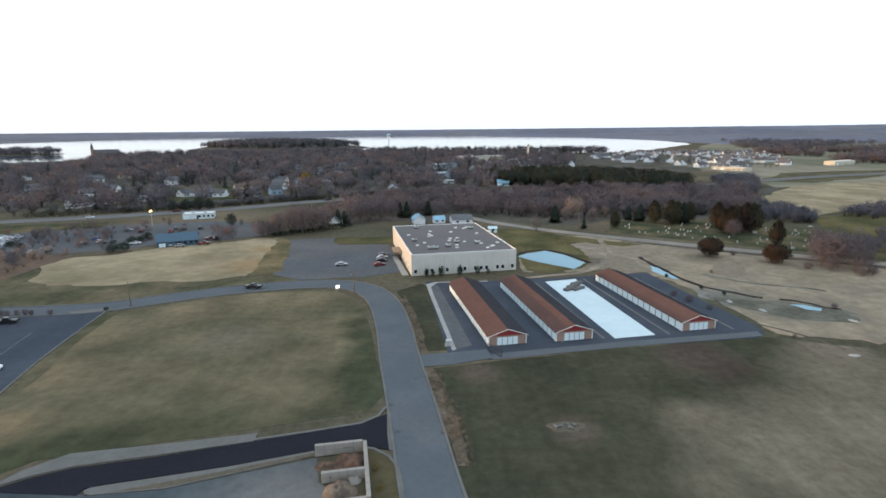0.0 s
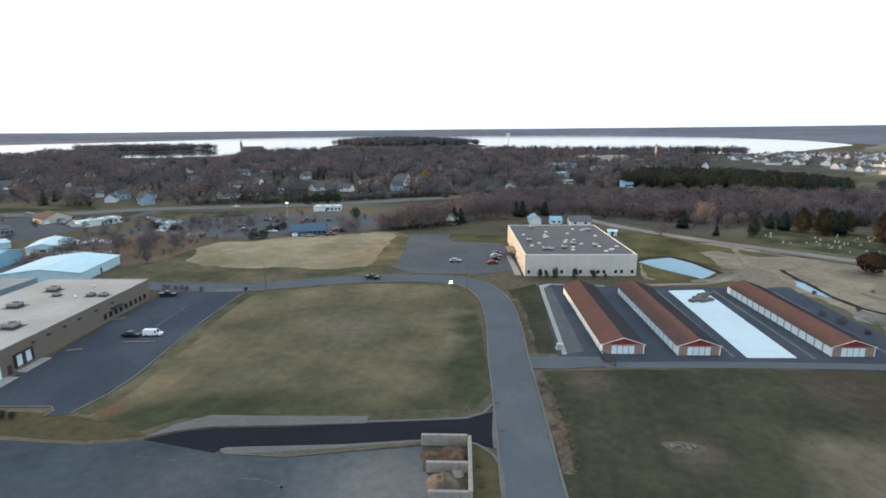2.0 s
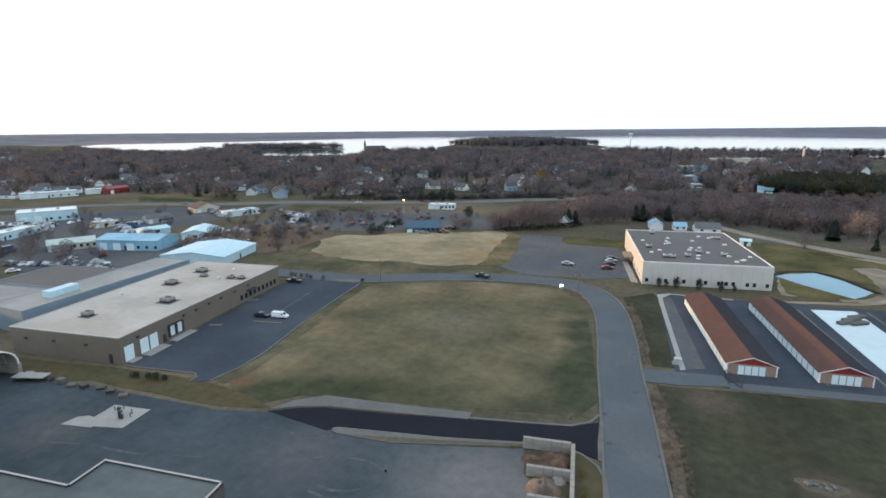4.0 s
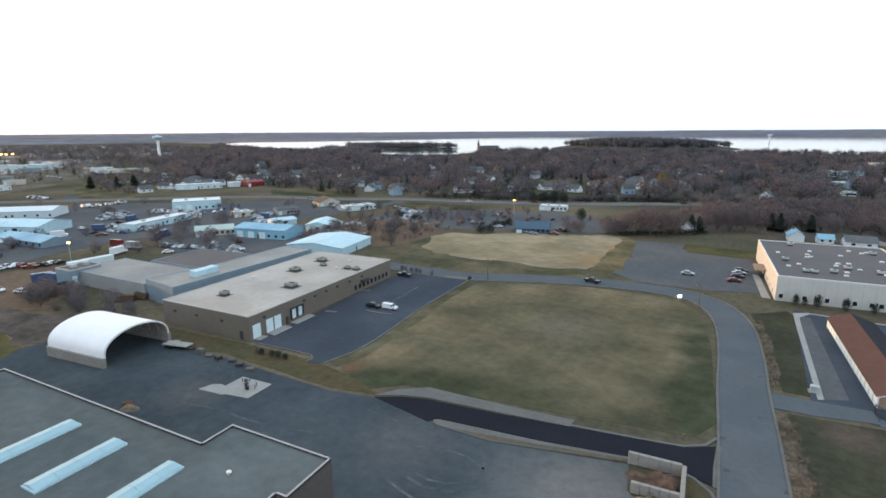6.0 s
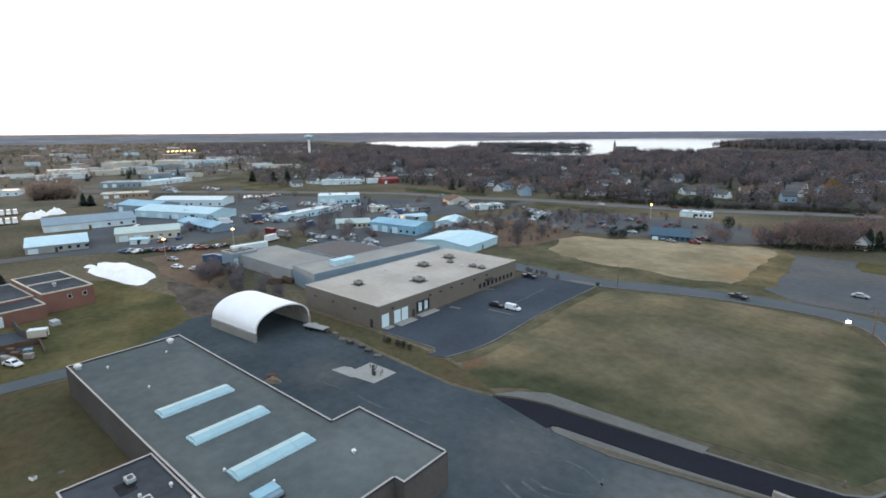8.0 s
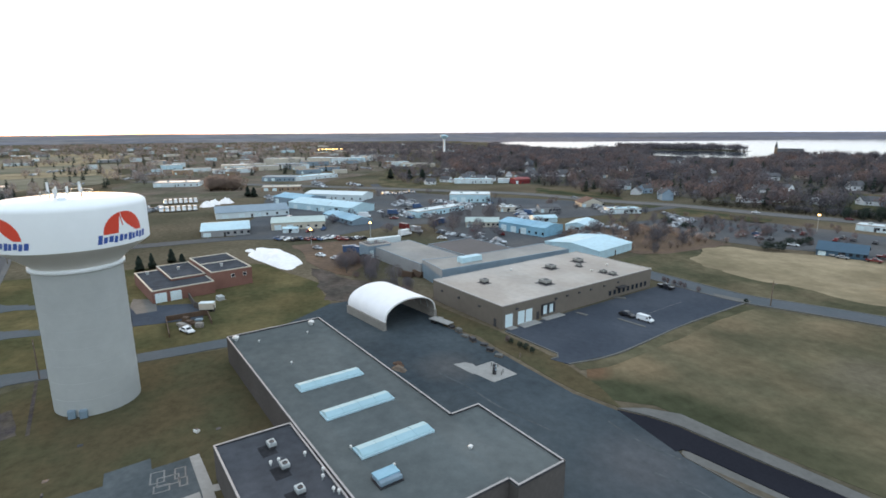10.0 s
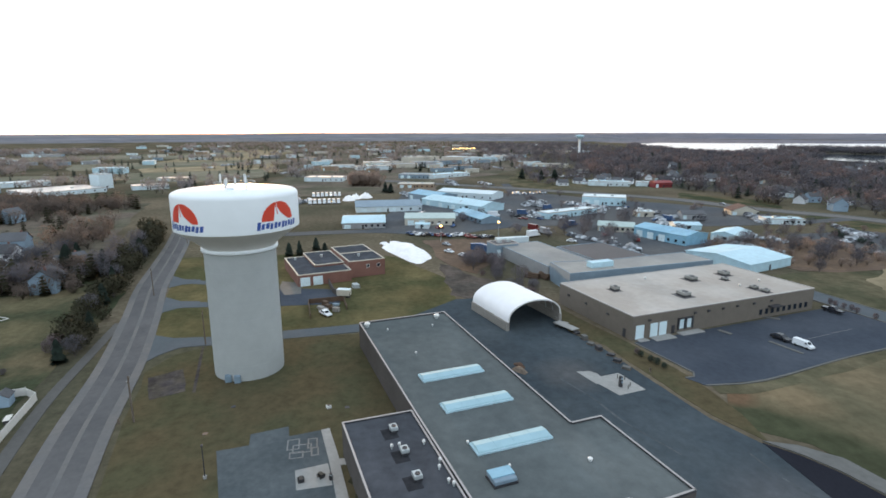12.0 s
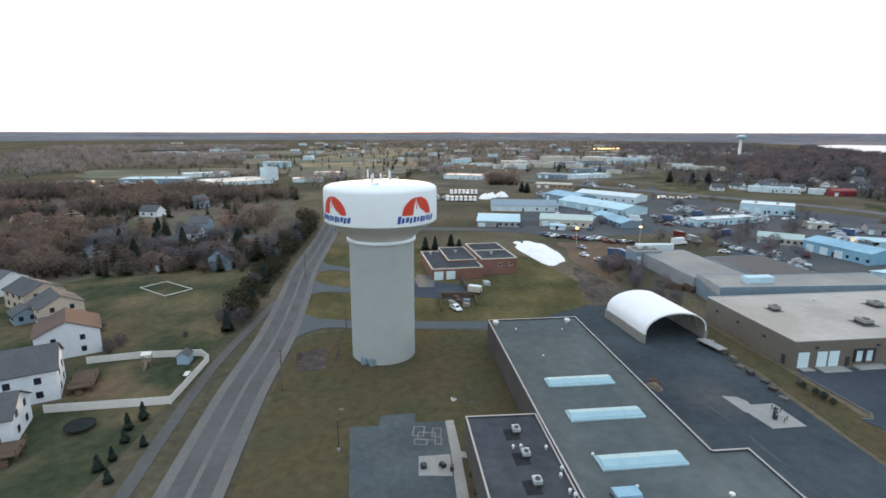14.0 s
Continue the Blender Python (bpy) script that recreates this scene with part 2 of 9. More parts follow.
ASPHALT_OLD = material("old_asphalt", (0.118, 0.117, 0.118), 0.9, 0.5, 0.05, 0.14, 0.01, other=(0.094, 0.103, 0.115), mix=0.5, patch=0.02, spec=0.0)
DUSTY = material("dusty_gravel", (0.23, 0.205, 0.175), 0.9, 0.6, 0.07, 0.14, 0.01, other=(0.18, 0.165, 0.145), mix=0.5, patch=0.06)
DUSTY_DARK = material("trodden_soil", (0.13, 0.112, 0.088), 0.95, 1.0, 0.2, 0.2, 0.02, other=(0.095, 0.085, 0.066), mix=0.5, patch=0.2, spec=0.0)
CONCRETE = material("concrete", (0.29, 0.29, 0.28), 0.85, 1.0, 0.2, 0.12, 0.01)
KERB = material("kerb_concrete", (0.138, 0.137, 0.131), 0.85, 1.0, 0.2, 0.12, 0.01, spec=0.05)
SLAB = material("pale_slab", (0.52, 0.63, 0.67), 0.8, 0.4, 0.08, 0.05)
PAINT_LINE = material("road_paint", (0.18, 0.18, 0.178), 0.8, 2.0, 0.2, 0.25)
LAKE = material("lake_water", (0.05, 0.07, 0.09), 0.06, 0.02, 0.004, 0.05)
# the mirrored sky is painted in as cyan; little gloss is left
POND = material("pond_water", (0.22, 0.37, 0.45), 0.45, 0.1, 0.02, 0.06, spec=0.2)
# bluish distance haze is painted into the far shore's colour
WOODS_FAR = material("hazed_far_woods", (0.078, 0.09, 0.135), 1.0, 0.012, 0.0015, 0.3, other=(0.1, 0.104, 0.13), mix=0.5, patch=0.002)
WHITE_WALL = material("white_panel", (0.52, 0.515, 0.49), 0.7, 0.5, 0.1, 0.06)
ROOF_GREY = material("grey_membrane", (0.1, 0.093, 0.095), 0.8, 0.8, 0.07, 0.1, 0.01)
ROOF_DARK = material("dark_membrane", (0.103, 0.117, 0.120), 0.8, 0.5, 0.09, 0.13, 0.01, other=(0.124, 0.140, 0.143), mix=0.52, patch=0.07, spec=0.0)
ROOF_LOW = material("low_membrane", (0.071, 0.076, 0.087), 0.85, 0.4, 0.12, 0.2, 0.01, spec=0.0)
ROOF_MAT = material("rubber_mat", (0.034, 0.035, 0.039), 0.95, 1.0, 0.3, 0.25, spec=0.0)
UNIT_TAN = material("dull_unit_metal", (0.25, 0.25, 0.235), 0.6, 1.5, 0.4, 0.15)
ROOF_PALE = material("pale_membrane", (0.37, 0.335, 0.3), 0.8, 0.5, 0.06, 0.09, 0.01, other=(0.41, 0.38, 0.35), mix=0.55, patch=0.06)
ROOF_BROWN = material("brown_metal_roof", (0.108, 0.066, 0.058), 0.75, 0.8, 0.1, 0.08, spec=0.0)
# the eastern slopes' shade is put into this darker, greyer colour
ROOF_BROWN_SHADED = material("shaded_brown_metal_roof", (0.05, 0.049, 0.056), 0.75, 0.8, 0.1, 0.08, spec=0.0)
RED_GABLE = material("red_metal", (0.22, 0.03, 0.032), 0.5, 2.0, 0.2, 0.1)
TAN_BLOCK = material("tan_block", (0.28, 0.20, 0.165), 0.85, 2.0, 0.3, 0.12)
TAN_WALL = material("tan_wall", (0.165, 0.145, 0.124), 0.85, 0.6, 0.1, 0.07, spec=0.1)
DARK_WALL = material("brown_wall", (0.105, 0.096, 0.091), 0.9, 1.5, 0.15, 0.1, spec=0.0)
WHITE_DOOR = material("white_door", (0.64, 0.77, 0.82), 0.55, 1.0, 0.2, 0.04)
WHITE_TRIM = material("white_trim", (0.68, 0.68, 0.67), 0.6, 2.0, 0.3, 0.06)
COPING = material("metal_coping", (0.42, 0.395, 0.375), 0.45, 1.0, 0.2, 0.08)
BRICK_RED = material("red_brick", (0.195, 0.098, 0.078), 0.85, 3.0, 0.2, 0.15)
SKYLIGHT = material("skylight_acrylic", (0.31, 0.47, 0.53), 0.5, 0.6, 0.2, 0.05, spec=0.2)
METAL_UNIT = material("galvanised_metal", (0.42, 0.46, 0.47), 0.5, 1.5, 0.4, 0.12, metal=0.3)
NETTING = material("black_fabric", (0.03, 0.034, 0.036), 0.95, 2.0, 0.4, 0.15, spec=0.0)
DARK_METAL = material("dark_metal", (0.04, 0.04, 0.045), 0.5, 2.0, 0.4, 0.15)
GLASS_DARK = material("dark_glass", (0.02, 0.025, 0.035), 0.12, 1.0, 0.2, 0.1)
TENT_WHITE = material("white_fabric", (0.84, 0.84, 0.86), 0.6, 0.5, 0.1, 0.03)
TENT_LINING = material("tent_lining", (0.28, 0.26, 0.24), 0.8, 0.5, 0.1, 0.08)
BLOCKS = material("grey_blocks", (0.27, 0.255, 0.235), 0.9, 1.0, 0.2, 0.12)
TANK_WHITE = material("tank_paint", (0.8, 0.84, 0.86), 0.45, 0.15, 0.05, 0.03)
PEDESTAL = material("tower_concrete", (0.38, 0.4, 0.395), 0.8, 0.3, 0.07, 0.06, 0.01)
BOWL = material("bowl_paint", (0.58, 0.57, 0.53), 0.6, 0.3, 0.08, 0.04)
LOGO_RED = material("logo_red", (0.62, 0.06, 0.03), 0.5, 1.0, 0.2, 0.04)
LOGO_BLUE = material("logo_blue", (0.04, 0.09, 0.32), 0.5, 1.0, 0.2, 0.04)
SNOW = material("dirty_snow", (0.86, 0.85, 0.85), 0.8, 0.6, 0.15, 0.06, 0.05)
BARK = material("bark", (0.11, 0.095, 0.088), 0.95, 4.0, 0.5, 0.2)
# both twig colours are shifted pale and blue for haze over the town
TWIG_RED = material("reddish_twigs", (0.196, 0.150, 0.150), 0.95, 0.1, 0.02, 0.12, per_island=0.05, other=(0.140, 0.125, 0.136), mix=0.5, patch=0.035, spec=0.05, through=0.45)
TWIG_GREY = material("greyish_twigs", (0.166, 0.156, 0.174), 0.95, 0.1, 0.02, 0.12, per_island=0.05, other=(0.110, 0.112, 0.132), mix=0.5, patch=0.035, spec=0.05, through=0.45)
TWIG_OCHRE = material("ochre_leaves", (0.21, 0.15, 0.05), 0.9, 0.5, 0.05, 0.25, per_island=0.2, spec=0.05, through=0.3)
NEEDLES = material("conifer_needles", (0.038, 0.052, 0.043), 0.95, 0.5, 0.05, 0.2, per_island=0.1, spec=0.05, through=0.25)
NEEDLES_RUST = material("rusty_needles", (0.055, 0.037, 0.028), 0.95, 0.5, 0.05, 0.2, per_island=0.12, other=(0.042, 0.036, 0.026), mix=0.5, patch=0.3, spec=0.05, through=0.25)
NEEDLES_BROWN = material("olive_needles", (0.055, 0.052, 0.034), 0.95, 0.5, 0.05, 0.2, per_island=0.1, spec=0.05, through=0.25)
SIDING_WHITE = material("white_siding", (0.7, 0.73, 0.77), 0.7, 1.0, 0.2, 0.06, per_object=0.12)
SIDING_BLUE = material("blue_siding", (0.25, 0.34, 0.43), 0.7, 1.0, 0.2, 0.08, per_object=0.2)
SIDING_TAN = material("tan_siding", (0.42, 0.36, 0.29), 0.7, 1.0, 0.2, 0.08, per_object=0.2)
SIDING_GREY = material("grey_siding", (0.34, 0.35, 0.36), 0.7, 1.0, 0.2, 0.08, per_object=0.2)
SHINGLE = material("grey_shingles", (0.092, 0.095, 0.104), 0.9, 2.0, 0.2, 0.15, per_object=0.25)
SHINGLE_BROWN = material("brown_shingles", (0.1, 0.064, 0.054), 0.9, 2.0, 0.2, 0.15, per_object=0.15)
METAL_BLUE = material("blue_metal", (0.19, 0.38, 0.52), 0.5, 0.5, 0.1, 0.14, other=(0.25, 0.45, 0.57), mix=0.5, patch=0.06)
METAL_CYAN = material("pale_cyan_metal", (0.44, 0.62, 0.70), 0.5, 0.5, 0.1, 0.1)
METAL_GREEN = material("greenish_metal", (0.40, 0.49, 0.47), 0.45, 0.5, 0.1, 0.1)
ROOF_GLOSSY = material("glossy_metal_roof", (0.55, 0.56, 0.56), 0.28, 0.5, 0.1, 0.1, metal=0.7)
METAL_SLATE = material("slate_metal", (0.19, 0.26, 0.32), 0.5, 0.5, 0.1, 0.1)
METAL_WHITE = material("white_metal", (0.58, 0.67, 0.71), 0.4, 0.5, 0.1, 0.06)
CREAM = material("cream_panel", (0.5, 0.47, 0.4), 0.7, 0.5, 0.1, 0.08)
BROWN_PANEL = material("brown_panel", (0.26, 0.19, 0.13), 0.8, 0.5, 0.1, 0.1)
TYRE = material("tyre", (0.02, 0.02, 0.02), 0.9, 4.0, 1.0, 0.1)
VINYL = material("white_vinyl", (0.66, 0.64, 0.6), 0.6, 1.0, 0.2, 0.05)
WOOD_POLE = material("pole_wood", (0.13, 0.105, 0.085), 0.9, 3.0, 0.5, 0.2)
WOOD_DECK = material("deck_wood", (0.1, 0.066, 0.046), 0.9, 3.0, 0.5, 0.2)
STONE_GREY = material("grave_stone", (0.36, 0.355, 0.34), 0.8, 3.0, 0.4, 0.1, per_object=0.3)
GRAVEL_PILE = material("brown_aggregate", (0.15, 0.095, 0.07), 0.95, 1.5, 0.4, 0.35, 0.2, other=(0.09, 0.07, 0.058), mix=0.5, patch=0.5, spec=0.0)
SAND_PILE = material("tan_sand", (0.2, 0.16, 0.125), 0.95, 1.5, 0.4, 0.3, 0.15, other=(0.14, 0.115, 0.095), mix=0.5, patch=0.5, spec=0.0)
CAR_PAINTS = {
    "white": material("white_car_paint", (0.7, 0.73, 0.76), 0.25, 2.0, 0.5, 0.03),
    "silver": material("silver_car_paint", (0.38, 0.4, 0.43), 0.25, 2.0, 0.5, 0.03, metal=0.4),
    "black": material("black_car_paint", (0.02, 0.02, 0.025), 0.2, 2.0, 0.5, 0.05),
    "blue": material("blue_car_paint", (0.05, 0.09, 0.18), 0.25, 2.0, 0.5, 0.05),
    "red": material("red_car_paint", (0.14, 0.025, 0.025), 0.25, 2.0, 0.5, 0.05),
}


def glow(name, colour, strength):
    m = bpy.data.materials.new(name)
    m.use_nodes = True
    b = m.node_tree.nodes["Principled BSDF"]
    b.inputs["Base Color"].default_value = (*colour, 1)
    b.inputs["Emission Color"].default_value = (*colour, 1)
    b.inputs["Emission Strength"].default_value = strength
    return m


GLOW_WARM = glow("warm_glow", (1.0, 0.62, 0.2), 6.0)
LAMP_WHITE = glow("white_sign_light", (1.0, 0.97, 0.92), 3.0)

# ---- mesh helpers ----


def mesh_of(bm, mat, smooth=False, name="mesh"):
    me = bpy.data.meshes.new(name)
    bm.to_mesh(me)
    bm.free()
    for m in mat if isinstance(mat, (list, tuple)) else [mat]:
        me.materials.append(m)
    if smooth:
        me.polygons.foreach_set("use_smooth", [True] * len(me.polygons))
    return me


def part(name, bm, mat, parent=None, label="", smooth=False):
    ob = new(name, mesh_of(bm, mat, smooth, name))
    ob.parent = parent
    return tagged(ob, label)


def thing(name, x, y, turn=0.0, z=0.0, label="", category="", group="", kind=""):
    ob = new(name)
    ob.empty_display_size = 0.5
    ob.matrix_basis = pose(x, y, z, 0, 0, turn)
    return tagged(ob, label, category, group, kind)


def box(bm, x0, x1, y0, y1, z0, z1, mat=0):
    v = [bm.verts.new(c) for c in ((x0, y0, z0), (x1, y0, z0), (x1, y1, z0), (x0, y1, z0), (x0, y0, z1), (x1, y0, z1), (x1, y1, z1), (x0, y1, z1))]
    for f in ((3, 2, 1, 0), (4, 5, 6, 7), (0, 1, 5, 4), (1, 2, 6, 5), (2, 3, 7, 6), (3, 0, 4, 7)):
        bm.faces.new([v[i] for i in f]).material_index = mat
    return bm


def boxed(*sizes):
    bm = bmesh.new()
    for s in sizes:
        box(bm, *s)
    return bm


def bevelled(x0, x1, y0, y1, z0, z1, r=0.05):
    bm = boxed((x0, x1, y0, y1, z0, z1))
    bmesh.ops.bevel(bm, geom=bm.edges[:], offset=r, segments=1, affect="EDGES")
    return bm


def lathe(bm, profile, sides=24, x=0.0, y=0.0):
    """A turned body from rows of (radius, height), closed where the radius is 0."""
    rings = []
    for r, z in profile:
        if r < 1e-4:
            rings.append([bm.verts.new((x, y, z))])
        else:
            rings.append([bm.verts.new((x + r * math.cos(2 * math.pi * k / sides), y + r * math.sin(2 * math.pi * k / sides), z)) for k in range(sides)])
    for a, b in zip(rings, rings[1:]):
        for k in range(sides):
            n = (k + 1) % sides
            if len(a) == 1 and len(b) > 1:
                bm.faces.new((a[0], b[n], b[k]))
            elif len(b) == 1 and len(a) > 1:
                bm.faces.new((a[k], a[n], b[0]))
            elif len(a) > 1:
                bm.faces.new((a[k], a[n], b[n], b[k]))
    return bm


def prism(points, z0, z1):
    """A solid on a plan outline that goes anticlockwise."""
    bm = bmesh.new()
    low = [bm.verts.new((x, y, z0)) for x, y in points]
    top = [bm.verts.new((x, y, z1)) for x, y in points]
    bm.faces.new(top)
    bm.faces.new(low[::-1])
    for k in range(len(points)):
        n = (k + 1) % len(points)
        bm.faces.new((low[k], low[n], top[n], top[k]))
    bmesh.ops.recalc_face_normals(bm, faces=bm.faces[:])
    return bm


def ragged(points, step=6.0, rough=1.0, seed=0.0):
    """The outline with points every step metres, moved a little, as the edge of grass or mud runs."""
    out = []
    for k, (x, y) in enumerate(points):
        nx, ny = points[(k + 1) % len(points)]
        count = max(1, int(math.hypot(nx - x, ny - y) / step))
        for i in range(count):
            px, py = x + (nx - x) * i / count, y + (ny - y) * i / count
            d = noise.noise_vector((px * 0.09, py * 0.09, seed)) + 0.5 * noise.noise_vector((px * 0.3, py * 0.3, seed))
            out.append((px + d.x * rough, py + d.y * rough))
    return out


def sheet(name, points, z, mat, label, category, thick=0.3, rough=0.0, step=6.0):
    """A piece of ground cover: a thin solid whose top lies at z."""
    pts = ragged(points, step, rough, z * 97.0) if rough else points
    area = sum(a[0] * b[1] - b[0] * a[1] for a, b in zip(pts, pts[1:] + pts[:1]))
    ob = part(name, prism(pts if area > 0 else pts[::-1], z - thick, z), mat)
    return tagged(ob, label, category, kind="structure")


def strip_sheet(name, line, width, z, mat, label, category, rough=0.6):
    """A band of uneven width along a plan line, as a ditch or a track runs."""
    p = smooth_line(line, 2.5)
    left, right = [], []
    for k, q in enumerate(p):
        d = (p[min(k + 1, len(p) - 1)] - p[max(k - 1, 0)]).normalized()
        s = Vector((-d.y, d.x)) * width / 2 * (1 + 0.6 * noise.noise((q.x * 0.11, q.y * 0.11, 4.0)))
        e = noise.noise_vector((q.x * 0.25, q.y * 0.25, 1.0)) * rough
        left.append((q.x + s.x + e.x, q.y + s.y + e.y))
        right.append((q.x - s.x + e.x * 0.6, q.y - s.y + e.y * 0.6))
    bm = bmesh.new()
    top = [bm.verts.new((x, y, z)) for x, y in left], [bm.verts.new((x, y, z)) for x, y in right]
    low = [bm.verts.new((x, y, z - 0.25)) for x, y in left], [bm.verts.new((x, y, z - 0.25)) for x, y in right]
    for k in range(len(left) - 1):
        bm.faces.new((top[0][k], top[1][k], top[1][k + 1], top[0][k + 1]))
        bm.faces.new((top[0][k], top[0][k + 1], low[0][k + 1], low[0][k]))
        bm.faces.new((top[1][k + 1], top[1][k], low[1][k], low[1][k + 1]))
    return tagged(part(name, bm, mat), label, category, kind="structure")


def smooth_line(points, step=4.0):
    """A Catmull-Rom line through plan points."""
    p = [Vector(q) for q in points]
    p = [2 * p[0] - p[1]] + p + [2 * p[-1] - p[-2]]
    out = []
    for a, b, c, d in zip(p, p[1:], p[2:], p[3:]):
        n = max(1, int((c - b).length / step))
        for i in range(n):
            t = i / n
            out.append(0.5 * (2 * b + (c - a) * t + (2 * a - 5 * b + 4 * c - d) * t * t + (3 * b - a - 3 * c + d) * t ** 3))
    return out + [p[-2]]


def ribbon(points, offset, width, z0, z1, dash=0, gap=0):
    """A band along a plan line: offset to its left."""
    line = smooth_line(points)
    bm = bmesh.new()
    rows = []
    for k, q in enumerate(line):
        d = (line[min(k + 1, len(line) - 1)] - line[max(k - 1, 0)]).normalized()
        s = Vector((-d.y, d.x))
        a, b = q + s * (offset - width / 2), q + s * (offset + width / 2)
        rows.append([bm.verts.new((a.x, a.y, z0)), bm.verts.new((b.x, b.y, z0)), bm.verts.new((b.x, b.y, z1)), bm.verts.new((a.x, a.y, z1))])
    for k, (r, s) in enumerate(zip(rows, rows[1:])):
        if dash and k % (dash + gap) >= dash:
            continue
        for i in range(4):
            bm.faces.new((r[i], r[(i + 1) % 4], s[(i + 1) % 4], s[i]))
    if not dash:
        bm.faces.new(rows[0][::-1])
        bm.faces.new(rows[-1])
    bmesh.ops.recalc_face_normals(bm, faces=bm.faces[:])
    return bm


def road(name, points, width, z, mat, label, kerb=0.0, category="road", kerb_mat=None):
    ob = tagged(part(name, ribbon(points, 0, width, z - 0.3, z), mat), label, category, kind="structure")
    for side in (1, -1) if kerb else ():
        part("kerb", ribbon(points, side * (width / 2 + kerb / 2), kerb, z - 0.3, z + 0.12), kerb_mat or KERB, ob, "pale concrete kerb")
    return ob


def inside(x, y, poly):
    hit = False
    for (x0, y0), (x1, y1) in zip(poly, poly[1:] + poly[:1]):
        if (y0 > y) != (y1 > y) and x < (x1 - x0) * (y - y0) / (y1 - y0) + x0:
            hit = not hit
    return hit

# ---- the ground and what lies on it ----


def make_ground():
    bm = bmesh.new()
    radii = [0, 30, 60, 100, 150, 220, 320, 450, 650, 900, 1300, 1800, 2500, 3300, 4000, 4900]
    rings = []
    for r in radii:
        rings.append([bm.verts.new((r * math.cos(2 * math.pi * k / 96), r * math.sin(2 * math.pi * k / 96), 0.0)) for k in range(96)] if r else [bm.verts.new((0, 0, 0))])
    for a, b in zip(rings, rings[1:]):
        for k in range(96):
            n = (k + 1) % 96
            bm.faces.new((a[0], b[k], b[n]) if len(a) == 1 else (a[k], b[k], b[n], a[n]))
    return tagged(part("ground", bm, GRASS_TOWN), "patchy brown and green grassland reaching the horizon", "ground", kind="structure")


make_ground()


def far_hills(name, inner, outer, heights, label, seed, mat=None):
    """Low wooded rises that close the horizon; heights: degrees left of north and metres, from right to left."""
    bm = bmesh.new()
    rows = []
    count = 240
    az, tall = [h[0] for h in heights], [h[1] for h in heights]
    for k in range(count + 1):
        turn = az[0] + (az[-1] - az[0]) * k / count
        a = radians(turn)
        d = Vector((-math.sin(a), math.cos(a), 0))
        n = noise.noise((k * 0.05, seed, 0)) * 0.09 + noise.noise((k * 0.6, seed, 3)) * 0.04
        h = float(np.interp(turn, az, tall)) * (1 + n)
        rows.append([bm.verts.new(d * r + Vector((0, 0, z))) for r, z in ((inner, -1), (inner + (outer - inner) * 0.2, h * 0.2), (inner + (outer - inner) * 0.55, h * 0.6), (outer, h), (outer + 30, -1))])
    for a, b in zip(rows, rows[1:]):
        for i in range(4):
            bm.faces.new((a[i], a[i + 1], b[i + 1], b[i]))
    bmesh.ops.recalc_face_normals(bm, faces=bm.faces[:])
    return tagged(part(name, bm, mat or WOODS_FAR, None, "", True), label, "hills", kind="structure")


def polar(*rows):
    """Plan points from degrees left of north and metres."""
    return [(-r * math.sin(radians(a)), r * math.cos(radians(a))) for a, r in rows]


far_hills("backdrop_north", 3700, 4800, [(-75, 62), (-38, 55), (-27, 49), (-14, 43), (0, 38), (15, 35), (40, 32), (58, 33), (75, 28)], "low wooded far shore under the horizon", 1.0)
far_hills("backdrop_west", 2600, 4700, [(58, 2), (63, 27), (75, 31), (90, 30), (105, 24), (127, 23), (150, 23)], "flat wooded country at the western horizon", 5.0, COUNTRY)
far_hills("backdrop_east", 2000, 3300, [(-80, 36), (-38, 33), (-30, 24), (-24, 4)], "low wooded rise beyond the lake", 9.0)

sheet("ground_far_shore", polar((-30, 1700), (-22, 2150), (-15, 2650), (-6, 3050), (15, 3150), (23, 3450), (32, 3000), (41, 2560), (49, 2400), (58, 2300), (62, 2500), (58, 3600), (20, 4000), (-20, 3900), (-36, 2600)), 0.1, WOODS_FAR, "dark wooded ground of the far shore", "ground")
sheet("water_lake", polar((58.2, 1960), (57, 1800), (54, 1480), (50, 1300), (46, 1240), (42, 1130), (38, 1080), (34.5, 1100), (32, 1160), (28, 1130), (20, 1150), (10, 1140), (0, 1100), (-10, 1100), (-17, 1120), (-20.5, 1170), (-22.9, 1365), (-26, 1740),
                          (-24, 2000), (-21.9, 2240), (-15.5, 2730), (-6, 3190), (-5.4, 3560), (5, 3480), (15, 3230), (23, 3600), (32, 3100), (41, 2640), (49, 2480), (56, 2440), (58.5, 2160)),
      0.2, LAKE, "wide pale lake mirroring the bright sky", "lake", rough=14, step=40)
sheet("ground_spit", polar((46, 1230), (45, 1460), (42, 1420), (38, 1415), (34.4, 1400), (33.9, 1450), (36, 1570), (41, 1640), (46, 1660), (48, 1290)), 0.3, LITTER, "low wooded spit of land in the lake", "ground", rough=8, step=25)
POINT_MID, POINT_TURN = polar((15.4, 1500))[0], radians(15.4)


def point_rise(x, y):
    """Height of the wooded hill that reaches into the lake."""
    dx, dy = x - POINT_MID[0], y - POINT_MID[1]
    u, v = (dx * math.cos(POINT_TURN) + dy * math.sin(POINT_TURN)) / 222, (dy * math.cos(POINT_TURN) - dx * math.sin(POINT_TURN)) / 190
    q = u * u + v * v
    return 14.0 * (1 - q) ** 0.6 * (1 - 0.32 * max(0.0, u)) if q < 1 else -0.5


bm = bmesh.new()
grid = [[bm.verts.new((POINT_MID[0] - 250 + 20 * i, POINT_MID[1] - 250 + 20 * j, point_rise(POINT_MID[0] - 250 + 20 * i, POINT_MID[1] - 250 + 20 * j))) for j in range(26)] for i in range(26)]
